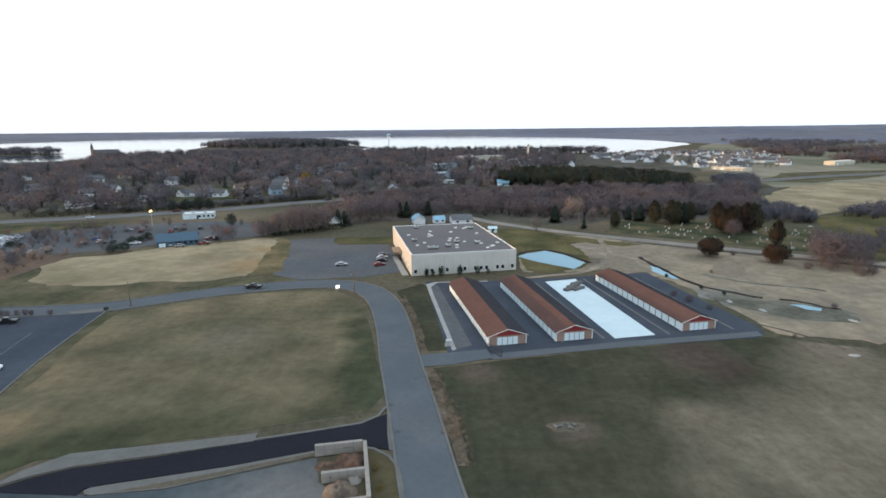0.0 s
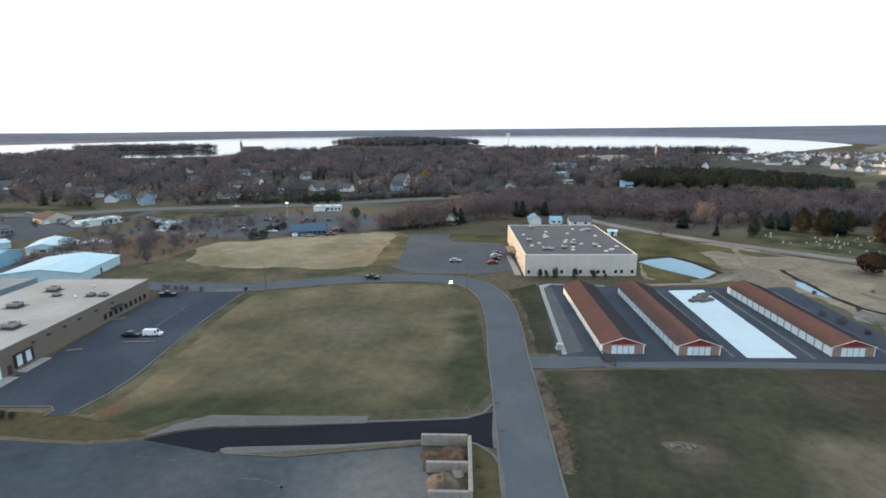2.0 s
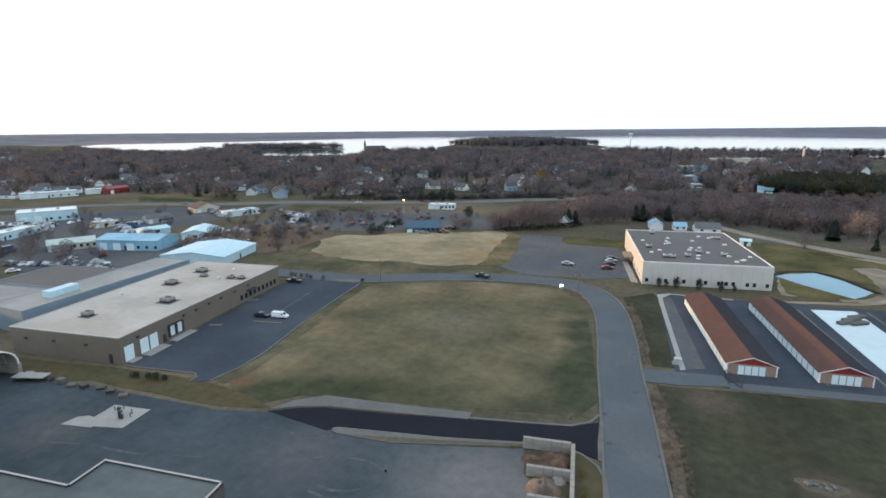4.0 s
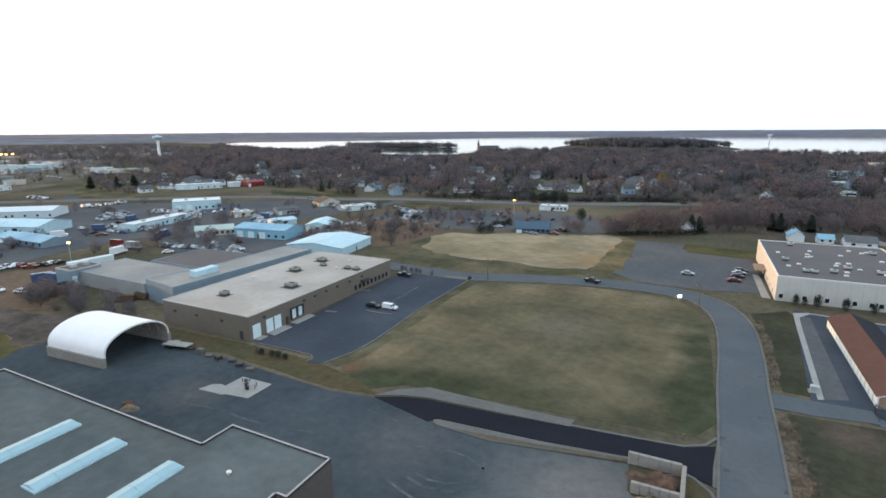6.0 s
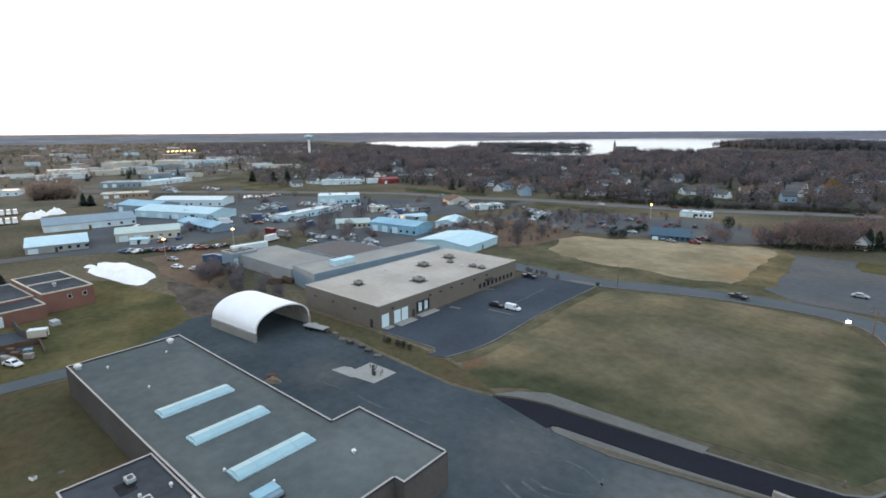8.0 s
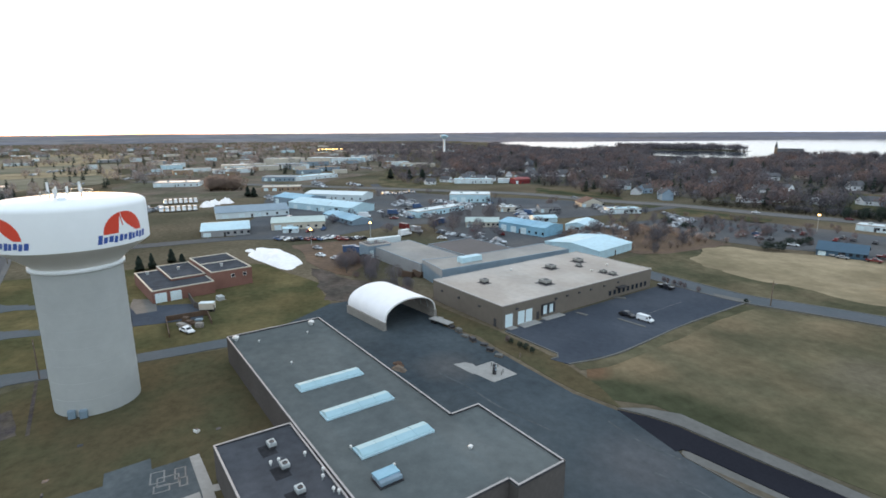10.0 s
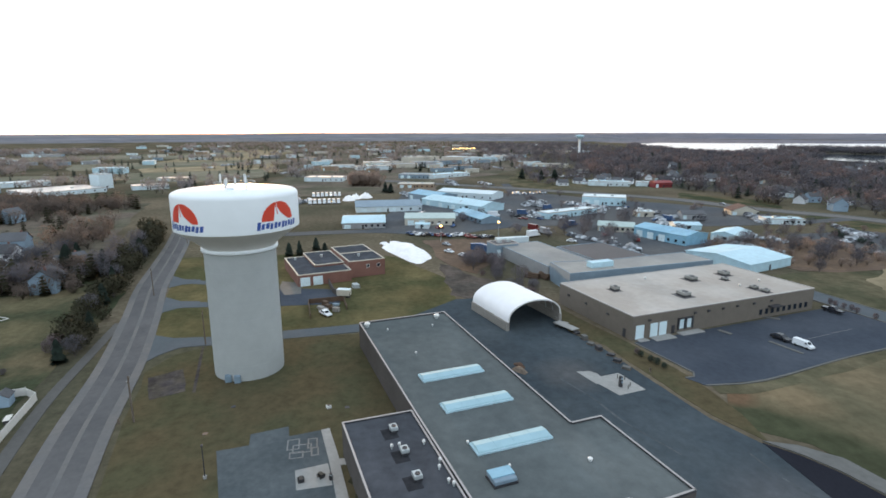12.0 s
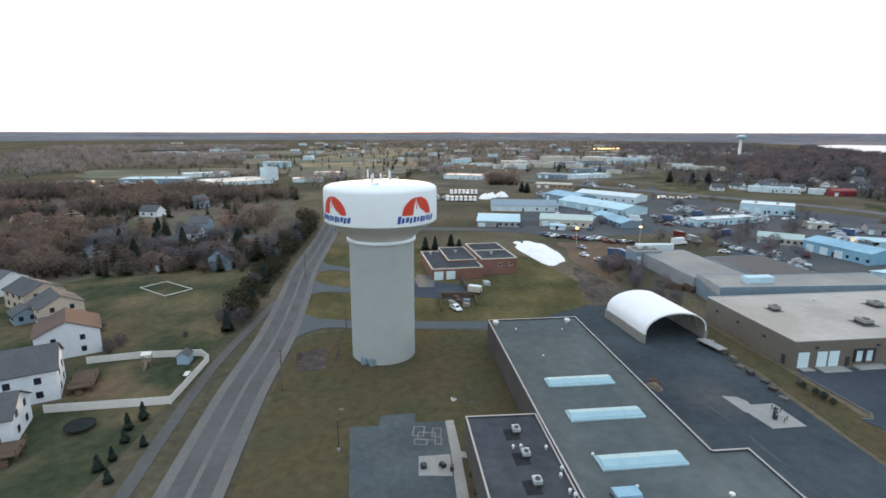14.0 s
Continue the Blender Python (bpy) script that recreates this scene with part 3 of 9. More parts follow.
for i in range(25):
    for j in range(25):
        bm.faces.new((grid[i][j], grid[i + 1][j], grid[i + 1][j + 1], grid[i][j + 1]))
tagged(part("ground_point", bm, LITTER, None, "", True), "wooded hill reaching into the lake", "ground", kind="structure")

# fields and the litter under the woods
sheet("ground_town_litter", [(-300, 350), (-240, 330), (-140, 368), (-60, 412), (60, 432), (200, 500), (330, 640), (430, 1000), (200, 1080), (-100, 1120), (-400, 1100), (-620, 885), (-900, 905), (-1300, 790), (-900, 420), (-520, 270), (-420, 290)], 0.05, LITTER, "brown leaf litter under the town trees", "ground", rough=10, step=15)
sheet("ground_belt_litter", [(-75, 262), (-20, 290), (30, 290), (70, 270), (100, 288), (190, 290), (240, 320), (290, 440), (130, 412), (0, 396), (-70, 366)], 0.05, LITTER, "brown leaf litter under the brush", "ground", rough=4, step=8)
sheet("ground_west_litter", [(-185, -80), (-300, -104), (-400, -120), (-440, -330), (-330, -430), (-150, -340), (-136, -165), (-170, -115)], 0.06, LITTER_WEST, "brown leaf litter under the western wood", "ground", rough=4, step=8)
sheet("ground_field", [(-62, 74), (-44, 79), (-21, 85), (-12, 87), (-9.5, 94), (-13, 110), (-16, 127), (-19.5, 143), (-24, 154), (-31, 161.5), (-42, 161.5), (-57, 159), (-75, 151), (-88, 142), (-91, 130),
                       (-87, 113), (-81, 90), (-81, 74), (-70, 66)], 0.05, GRASS_DRY, "dry brown mown grass field beside the road", "grass field", rough=0.5)
strip_sheet("ground_lot_verge", [(-81.4, 72), (-80.6, 84.5), (-86.4, 113), (-90.8, 142)], 3.2, 0.075, GRASS_VERGE, "dark grass strip along the parking lot kerb", "verge", 0.3)
sheet("ground_pasture", [(2, 60), (-1, 97), (-2.2, 104), (4, 105.5), (14, 108), (44, 114), (80, 119.5), (100, 112), (130, 60), (90, 20), (40, 5), (6, 20)], 0.04, GRASS_GREEN, "dark green grass field with bare patches", "grass field", rough=0.8)
sheet("ground_lot_field", [(-147, 196), (-146, 209), (-131, 214), (-116, 229), (-98, 236), (-80, 245), (-70, 241), (-66, 210), (-63, 181), (-80, 175.5), (-95, 173), (-112, 170), (-125, 169.4), (-139, 177)], 0.09, GRASS_STRAW, "pale straw-coloured dry field behind the road", "grass field", rough=2.6, step=3)
sheet("ground_verge_mid", [(-150, 149), (-152, 190), (-110, 182), (-72, 182.5), (-56, 184), (-46, 173), (-60, 168), (-84, 158), (-100, 151), (-120, 149)], 0.07, GRASS_VERGE, "dark olive grass between street and straw field", "verge", rough=1.2, step=3)
sheet("ground_verge_strip", [(-76, 247), (-68, 245), (-61, 222), (-55, 184), (-64.5, 181), (-67.5, 206), (-71, 238)], 0.12, GRASS_GOLD, "yellow dry grass strip beside the empty lot", "verge", rough=1.8, step=3)
sheet("ground_marsh", [(58, 182), (34, 183), (33, 214), (36, 255), (60, 249), (114, 212), (163, 180), (260, 130), (230, 60), (120, 90), (112, 112), (84, 122), (80, 150), (76, 180)], 0.05, GRASS_MARSH, "tan marsh grass with dry tussocks", "marsh", rough=5, step=3)
sheet("ground_pond_grass", [(33.4, 183), (33.2, 214), (31, 262), (44, 263), (62, 245), (80, 231), (90, 224), (82, 220), (70, 226), (63, 220), (61, 208), (60, 198), (58, 190), (54, 184), (46, 181), (40, 180)], 0.065, GRASS_OLIVE, "dark olive grass round the pond", "verge", rough=1.8, step=3)
sheet("ground_far_field", [(234, 374), (304, 445), (361, 469), (425, 475), (460, 440), (460, 350), (292, 324), (255, 316), (217, 294), (214, 312), (220, 338)], 0.1, GRASS_STRAW, "pale cut field beyond the cemetery", "grass field", rough=4, step=10)
sheet("ground_east_rough", [(160, 186), (171, 206), (194, 256), (214, 290), (244, 296), (300, 322), (470, 330), (470, 200), (270, 140), (220, 150)], 0.06, GRASS_OLIVE, "rough olive and tan grass beyond the gravel road", "grass field", rough=3, step=6)
sheet("ground_far_pasture", [(296, 480), (380, 576), (520, 604), (700, 640), (700, 590), (480, 540), (340, 470)], 0.09, GRASS_VERGE, "olive strip of far pasture", "grass field", rough=6, step=20)
sheet("ground_cemetery", [(84, 252), (97, 282), (140, 278), (190, 256), (170, 204), (150, 208), (120, 228)], 0.1, GRASS_LAWN, "green cemetery lawn", "lawn", rough=1.5)
sheet("ground_park", [(-260, 350), (-222, 362), (-150, 384), (-120, 420), (-190, 490), (-252, 470), (-280, 410)], 0.1, GRASS_LAWN, "green park lawn among bare trees", "lawn", rough=5, step=10)
sheet("ground_verge_north", [(-262, 284), (-205, 290), (-180, 296), (-176, 278), (-215, 262), (-250, 262)], 0.09, GRASS_LAWN, "green lawn beside the main highway", "lawn", rough=2)
sheet("ground_verge_west", [(-350, 258), (-300, 280), (-285, 288), (-320, 310), (-380, 280)], 0.09, GRASS_LAWN, "green lawn beside the main highway", "lawn", rough=3)
sheet("ground_yard_lawn", [(-126.5, -26), (-125.5, 10), (-126.5, 22), (-122, 26), (-112, 14), (-76, 13), (-40, 14), (-30, -10), (-30, -26), (-62, -31), (-93, -36), (-113, -38.5), (-121, -35)], 0.05, GRASS_YELLOW, "brown and olive lawn round the water tower", "lawn", rough=0.6)
sheet("ground_brick_lawn", [(-131.5, 5), (-133, 24), (-146, 36), (-170, 38), (-205, 26), (-216, 10), (-222, -58), (-186, -52), (-150, -45.6), (-134, -43), (-131.2, -34)], 0.05, GRASS_OLIVE, "olive lawn between the driveway and the brick building", "lawn", rough=1.0)
sheet("ground_roadside", [(-60, -52), (-84, -53), (-104, -58), (-130, -58), (-175, -62), (-205, -74), (-200, -130), (-120, -150), (-60, -130), (-40, -60)], 0.04, GRASS_LAWN, "green back lawns beside the county road", "lawn", rough=1.2)
sheet("ground_soil", [(-236, 42), (-235, 73), (-205, 70), (-190, 62), (-172, 50), (-190, 42)], 0.06, SOIL, "bare orange-brown soil lot", "bare ground", rough=2.5)
sheet("ground_brush_lot", [(-206, 160), (-152, 166), (-148, 176), (-148, 214), (-178, 224), (-208, 205)], 0.085, SOIL, "bare brown soil between works and straw field", "bare ground", rough=2.5, step=4)
sheet("ground_soil_slope", [(-192, 40), (-170, 50), (-147, 61), (-141, 58), (-147, 40), (-150, 36), (-172, 38)], 0.08, BRUSH_SOIL, "dark brushy soil behind the shelter", "bare ground", rough=2.5, step=2)
sheet("ground_bank", [(-117, 57.5), (-106, 62), (-89, 63.5), (-73, 65), (-64, 68), (-72, 70), (-82, 71), (-88, 71), (-106, 68.5), (-132, 63), (-130, 60)], 0.06, GRASS_YELLOW, "rough yellow grass bank beside the yard", "verge", rough=0.5)
sheet("ground_strip_road", [(-1.5, 113.5), (4.2, 114.5), (-1.5, 163), (-3.8, 168), (-12, 160), (-8, 146), (-4.6, 130)], 0.05, GRASS_GREEN, "dark green strip between road and storage yard", "verge", rough=0.3)
sheet("ground_corner", [(-4.6, 62), (-5.2, 67), (-6.1, 71), (-7.6, 73.6), (-9.8, 75.4), (-11.8, 76.1), (-11.2, 71), (-9.8, 62), (-8, 56), (-4, 56)], 0.15, GRASS_YELLOW, "small grass corner beside the driveway", "verge")

sheet("ground_dirt_patch", [(-110, -37), (-113.2, -31), (-102, -28.6), (-100.2, -34.4)], 0.08, DIRT, "dark bare dirt patch in the lawn", "bare ground", rough=0.9, step=1.5)
tagged(part("ground_trench", ribbon([(-101.6, -26.7), (-113, -28.2), (-125, -29.8)], 0, 0.6, -0.1, 0.075), DIRT), "narrow dark trench line in the lawn", "trench", kind="structure")
sheet("ground_east_fields", [(290, 440), (322, 600), (330, 740), (390, 860), (520, 1050), (700, 1400), (900, 1680), (1500, 1900), (1900, 1200), (1200, 700), (700, 480), (430, 445)], 0.06, FIELD_EAST, "patchwork of pale and green far fields", "fields", rough=12, step=30)
sheet("ground_west_fields", [(-560, -120), (-700, -60), (-1000, -120), (-1400, -60), (-1500, -260), (-900, -260), (-620, -220)], 0.06, GRASS_STRAW, "pale fields in the far west", "grass field", rough=25, step=40)
WEST_FIELDS = [polar((96, 600), (108, 590), (110, 720), (97, 740)), polar((93, 860), (112, 820), (113, 960), (94, 1000)), polar((98, 1120), (122, 1080), (123, 1300), (98, 1360)), polar((112, 640), (126, 640), (126, 760), (113, 740))]
for pts in WEST_FIELDS:
    sheet("ground_west_fields", pts, 0.07, FIELD_EAST, "pale fields in the far west", "grass field", rough=20, step=40)
sheet("ground_west_green", [(-420, 160), (-500, 175), (-640, 240), (-700, 330), (-560, 330), (-440, 230)], 0.06, GRASS_VERGE, "olive grass beyond the highway", "grass field", rough=8, step=20)
sheet("ground_west_town", [(-420, -40), (-640, -60), (-1200, -40), (-1500, 200), (-1200, 420), (-760, 330), (-640, 230), (-520, 120), (-430, 80)], 0.05, LITTER_WEST, "mixed brown ground of the far western town", "ground", rough=20, step=30)
sheet("ground_weed_strip", [(3.2, 71), (5.2, 71), (3.9, 84), (1.4, 98), (-0.3, 104.6), (-2.0, 104.2), (-1.2, 98), (1.2, 84)], 0.07, WEEDS, "bare brown strip of weeds beside the street", "verge", rough=0.5, step=1.2)
sheet("ground_weed_verge", [(-3.4, 115), (-2.0, 116), (-5.2, 138), (-8.4, 153), (-10.2, 152), (-6.0, 134)], 0.07, WEEDS, "bare brown strip of weeds beside the yard", "verge", rough=0.6, step=1.5)
# water and ditches by the marsh
strip_sheet("ground_pond_bank", [(31.6, 203), (36, 210), (41, 213.6), (47, 214.4), (53, 208.2), (56.6, 199), (59, 192.6)], 2.2, 0.13, MUD, "dark muddy bank behind the pond", "bank", 0.7)
sheet("water_pond", [(33.3, 204), (38.4, 208.6), (46.3, 213.2), (52.1, 206.4), (55.6, 198), (57.5, 193.3), (54.5, 188), (50.3, 184.1), (46, 188.5), (43.0, 191.4), (37.0, 198.1)], 0.16, POND, "still pond coloured with the sky's reflection", "pond", rough=0.7, step=2.5)
strip_sheet("ground_ditch_bank", [(80.8, 201.6), (81.3, 191.7), (82.8, 175), (85, 164), (88.4, 157.6), (92.4, 154.1), (97.6, 148.6)], 1.7, 0.11, MUD, "dark wet ditch bank", "bank", 1.2)
strip_sheet("ground_pool_bank", [(101.6, 147.4), (105.4, 146.2), (108.6, 143), (110.4, 140), (113, 138)], 1.9, 0.11, MUD, "dark wet bank above the ditch pool", "bank", 1.1)
sheet("ground_ditch_wet", [(85.5, 151), (94, 146.4), (101, 146), (109, 142), (116, 134), (109, 127.8), (95, 131), (85, 141), (82, 152)], 0.08, DITCH_SOIL, "grey-green wet ground along the ditch", "bare ground", rough=2.4, step=2)
sheet("water_creek", [(79.6, 187.6), (81.2, 184.2), (82.0, 175), (82.2, 169.5), (80.8, 169.6), (79.0, 173.2), (77.4, 180.5)], 0.16, POND, "narrow creek water coloured with the sky's reflection", "creek", rough=0.5, step=2)
sheet("water_ditch", [(101.6, 142.6), (105.2, 142.0), (108.2, 138.6), (106.6, 136.6), (103.6, 138.0)], 0.16, POND, "narrow ditch water", "creek", rough=0.5, step=1.5)
strip_sheet("ground_gully", [(82, 129.5), (85.4, 126), (88.7, 122.2), (91.2, 117.8), (94.3, 111)], 0.7, 0.1, BRUSH_SOIL, "dark eroded gully across the grass", "gully", 0.7)
strip_sheet("ground_slump", [(93, 176), (98, 168.5), (106, 163), (114, 160), (121, 155)], 1.6, 0.09, DITCH_SOIL, "low slumped bank in the marsh grass", "bank", 1.4)
strip_sheet("ground_road_ditch", [(84, 231), (100, 221), (116, 210.5), (132, 200.5), (150, 188.5), (170, 176)], 2.6, 0.1, BRUSH_SOIL, "dark brushy ditch beside the gravel road", "ditch", 1.2)

strip_sheet("ground_track", [(24, 172.5), (32.7, 174), (41.8, 176.6), (50.2, 178.8), (58, 184.6), (67.7, 199), (73.4, 214), (74.8, 230), (76.4, 246)], 2.0, 0.085, TRACK, "pale worn vehicle track past the pond", "track", 0.4)
sheet("ground_bare_patch", [(60, 226), (68, 230), (72, 222), (66, 216), (60, 219)], 0.08, TRACK, "pale bare soil patch in the marsh", "bare ground", rough=1.6, step=1.5)
sheet("ground_wet_patch", [(64, 196), (72, 204), (78, 196), (76, 180), (68, 176), (64, 184)], 0.075, WET_SOIL, "grey-brown damp soil beside the pond", "bare ground", rough=2.2, step=2)
sheet("ground_tussock_patch", [(96, 176), (106, 190), (116, 190), (112, 180), (102, 170)], 0.075, WET_SOIL, "darker patch of damp marsh grass", "bare ground", rough=2.5, step=2)
# roads
MAIN_ROAD = [(14, -20), (8, 20), (2.5, 50), (-0.4, 64), (-2.9, 80), (-5.3, 95), (-7.8, 110), (-10.2, 127), (-13.5, 144), (-17.5, 156), (-24, 165), (-34, 168.8), (-50, 167.2), (-68, 161.5), (-84, 153.5), (-96, 147.5), (-112, 145), (-135, 143), (-160, 140)]
road("road_main", MAIN_ROAD, 8.4, 0.14, ROAD, "grey asphalt street curving between fields", 0.45)
HIGHWAY = [(-620, -40), (-500, 95), (-420, 178), (-350, 243), (-290, 268), (-246, 296), (-197, 312), (-134, 340), (-83, 374), (-29, 400), (38, 415), (130, 425), (260, 470), (420, 540), (700, 620)]
road("road_highway", HIGHWAY, 13, 0.18, ROAD_PALE, "wide grey highway in front of the town", 1.0)
GRAVEL = [(16, 305), (37, 277), (64.2, 253), (86.5, 237.5), (116, 217.5), (141.5, 201.5), (166.5, 186), (230, 148)]
road("road_gravel", GRAVEL, 6.5, 0.14, DUSTY, "pale gravel road past the cemetery")
COUNTY = [(60, -18), (-20, -30), (-62, -37), (-75, -39.2), (-93, -42), (-119, -45), (-150, -50.5), (-180, -56.5), (-214, -61), (-256, -67), (-330, -80), (-450, -104), (-600, -150)]
road("road_county", COUNTY, 9.6, 0.14, ROAD_PALE, "grey county road with darker traffic lanes")
county = bpy.data.objects["road_county"]
for off in (1.75, -1.75):
    part("lane", ribbon(COUNTY, off, 2.7, 0.1, 0.144), LANE, county, "darker worn traffic lane")
road("pavement_path", [(20, -36), (-40, -43.5), (-61, -46), (-76, -48.6), (-102, -52.4), (-125, -53.6), (-146, -54.5)], 2.2, 0.1, PATH, "brownish paved foot path beside the county road", category="path")
road("road_industrial", [(-262, -60), (-264, -2), (-262, 25), (-250, 54), (-258, 77), (-264, 104), (-256, 141), (-245, 190), (-240, 250), (-243, 292)], 9, 0.13, ASPHALT_OLD, "worn grey street through the works district")
road("road_works_lane", [(-264, 104), (-330, 125), (-420, 150), (-480, 165)], 8, 0.12, ASPHALT_OLD, "worn grey lane between works buildings")
road("driveway_yard", [(-130, -46), (-128.5, -36), (-128.4, -20), (-129.4, 6), (-131, 28)], 5.4, 0.12, ROAD, "grey access drive behind the water tower", category="driveway")
sheet("driveway_mouth", [(-117, -41), (-122, -38.5), (-125.5, -35), (-125.8, -30), (-131.2, -31), (-132, -38), (-138, -48)], 0.13, ROAD, "flared grey driveway mouth", "driveway")
road("driveway_brick", [(-160, -52), (-158.5, -42), (-157, -30), (-158, -15)], 4.6, 0.12, ROAD, "narrow grey driveway to the brick building", category="driveway")
road("driveway_third", [(-186, -57), (-184, -47), (-181, -38)], 4.0, 0.12, ROAD, "narrow grey driveway", category="driveway")
sheet("driveway_brick_mouth", [(-152.5, -46.3), (-155.6, -43), (-156.4, -38), (-161.2, -38), (-162.3, -43.5), (-167.5, -49)], 0.132, ROAD, "flared grey driveway mouth", "driveway")
sheet("driveway_third_mouth", [(-178, -51), (-181, -47.6), (-181.6, -43), (-186, -43), (-187.6, -48.4), (-193, -53.4)], 0.132, ROAD, "flared grey driveway mouth", "driveway")
sheet("driveway_storage", [(-3.4, 111.5), (4, 112.6), (12, 114), (13, 109.5), (3.7, 106.3), (-2.3, 105.4)], 0.15, ROAD, "grey driveway into the storage yard", "driveway")

# storage yard, slab, lots
sheet("pavement_storage_yard", [(3, 113), (12.5, 108.6), (44, 114.6), (78.2, 118.9), (80.6, 120.4), (82.2, 122.8), (82.6, 126), (79, 147), (74.5, 178), (46, 173.5), (19, 170.5), (-2.6, 170), (-2.4, 166)], 0.1, ASPHALT_LOT, "dark asphalt yard of the storage units", "yard")
sheet("pavement_yard_apron", [(12.8, 108.5), (44, 114.4), (80.3, 119.8), (80.5, 122.8), (44, 117.4), (13, 111.5)], 0.114, ROAD, "grey concrete apron along the storage units", "yard")
sheet("pavement_yard_lane", [(4.4, 114), (8.8, 116.5), (1.4, 165), (-2.2, 166.5)], 0.114, ASPHALT_OLD, "worn lane beside the storage units", "yard")
sheet("pavement_yard_kerb", [(4, 113.6), (5, 114.2), (-0.4, 158), (-1.0, 164), (1.2, 168.6), (18, 169.4), (18, 170.2), (0.6, 169.4), (-2.6, 167), (-1.6, 158)], 0.16, CONCRETE, "pale concrete kerb round the yard", "kerb")
sheet("pavement_slab", [(43.7, 119.4), (54.3, 121.3), (47.6, 171), (36.9, 168.2)], 0.17, SLAB, "bright bare concrete foundation slab", "slab")
for x0, y0, x1, y1 in ((30.5, 117.5, 23.3, 165), (41, 119.5, 33.5, 167), (58, 121.6, 50.4, 171.5), (75.5, 124.5, 68, 172)):
    tagged(part("pavement_drain_strip", ribbon([(x0, y0), ((x0 + x1) / 2, (y0 + y1) / 2), (x1, y1)], 0, 0.6, 0, 0.125), KERB), "pale concrete drain strip in the asphalt", "drain", kind="structure")
sheet("pavement_empty_lot", [(-68, 241.5), (-46, 244.5), (-42, 229), (-19.5, 229.5), (-14.5, 205), (-12, 183), (-24, 177), (-38, 175), (-46, 174), (-56.5, 181), (-60, 200)], 0.1, ASPHALT_OLD, "large old empty asphalt lot", "parking lot", rough=0.2)
sheet("pavement_white_walk", [(-16.5, 206), (-14.5, 206), (-8.8, 178.5), (-11, 178.2)], 0.13, CONCRETE, "pale walk beside the white building", "walk")
sheet("ground_lot_island", [(-46, 246), (-45, 233), (-38, 231), (-19, 232), (-18, 246)], 0.13, GRASS_OLIVE, "olive grass strip behind the empty lot", "verge", rough=0.6)
sheet("pavement_works_yard", [(-63.4, 66.8), (-50.5, 66.2), (-49, 65.6), (-38.9, 66.6), (-18.5, 73.6), (-17, 67.6), (-11, 63), (-8, 42), (-14, 20), (-46, 14), (-68, 20), (-121, 12), (-134.5, 20), (-147, 36), (-146, 62), (-128, 60.5),
                              (-115.7, 57.6), (-105.5, 60.6), (-88.4, 62.1), (-72.5, 63.7)], 0.1, ASPHALT, "wide grey asphalt works yard", "yard")
for arc in ([(-43.7, 53.6), (-41, 53.3), (-38.4, 54.2), (-36, 56.4), (-35.4, 59.1), (-36.6, 61.6)], [(-43.8, 52.1), (-40.7, 51.7), (-37.2, 52.8), (-34.2, 55.8), (-33.4, 59.2)], [(-48, 58.5), (-44.5, 60.4), (-39.5, 61.2), (-35.5, 60)],
            [(-46, 50), (-40, 49), (-33.5, 51), (-29.5, 55.5)], [(-62, 62.6), (-57.3, 62.6), (-52.5, 63.2), (-48.6, 64.6)], [(-92, 44.5), (-84, 47), (-74, 48.6), (-64, 52)]):
    strip_sheet("pavement_tyre_trace", arc, 0.4, 0.106, TRACED, "pale dusty tyre trace on the asphalt", "tyre trace", 0.25)
sheet("road_new_drive", [(-8.2, 86.6), (-12.8, 83), (-19.3, 81.2), (-43.2, 74.6), (-55.2, 71.9), (-59.6, 69.9), (-64, 66.8), (-50.4, 65.7), (-50.3, 67.2), (-48, 68), (-31.3, 71.9), (-18, 75.7), (-12.2, 76.8), (-9.8, 76), (-6.9, 75.2), (-7.6, 80)], 0.16, ASPHALT_NEW, "fresh black asphalt driveway", "driveway")
sheet("pavement_drive_gutter", [(-8.7, 86.6), (-8.1, 80), (-7.4, 75.2), (-6.7, 75.2), (-7.3, 80), (-7.9, 86.6)], 0.165, KERB, "pale concrete gutter across the driveway mouth", "gutter")
tagged(part("kerb_drive_north", ribbon([(-30, 78.8), (-19.3, 81.5), (-13, 83.3), (-10.2, 85.6), (-9.0, 88.8)], 0, 0.5, 0, 0.22), KERB), "pale kerb along the black driveway", "kerb", kind="structure")
tagged(part("kerb_drive_south", ribbon([(-18.2, 75.3), (-12.2, 76.4), (-9.8, 75.6), (-7.3, 73.6), (-5.8, 70.9), (-4.9, 66.5), (-4.6, 63.7)], 0, 0.5, 0, 0.22), KERB), "pale kerb round the driveway corner", "kerb", kind="structure")
sheet("pavement_concrete_walk", [(-29.9, 78.3), (-29.9, 80.7), (-44.8, 77.8), (-57.8, 75.7), (-62.2, 71.7), (-64.5, 67.2), (-59.8, 70.4), (-55.3, 72.4), (-43.3, 75.1)], 0.2, KERB, "pale concrete strip beside the black driveway", "walk")
sheet("pavement_drive_kerb", [(-48.6, 65.7), (-38.9, 66.8), (-18.5, 74.2), (-18.3, 75.6), (-31.5, 71.6), (-48, 67.7), (-49.4, 67.3), (-50, 66.7), (-49.6, 66)], 0.2, KERB, "pale concrete kerb island beside the driveway", "kerb")
sheet("ground_kerb_grass", [(-46, 66.2), (-38.9, 67.0), (-19, 74), (-18.9, 74.9), (-31.6, 70.6)], 0.205, DUSTY_DARK, "thin tan dirt strip in the kerb island", "verge")
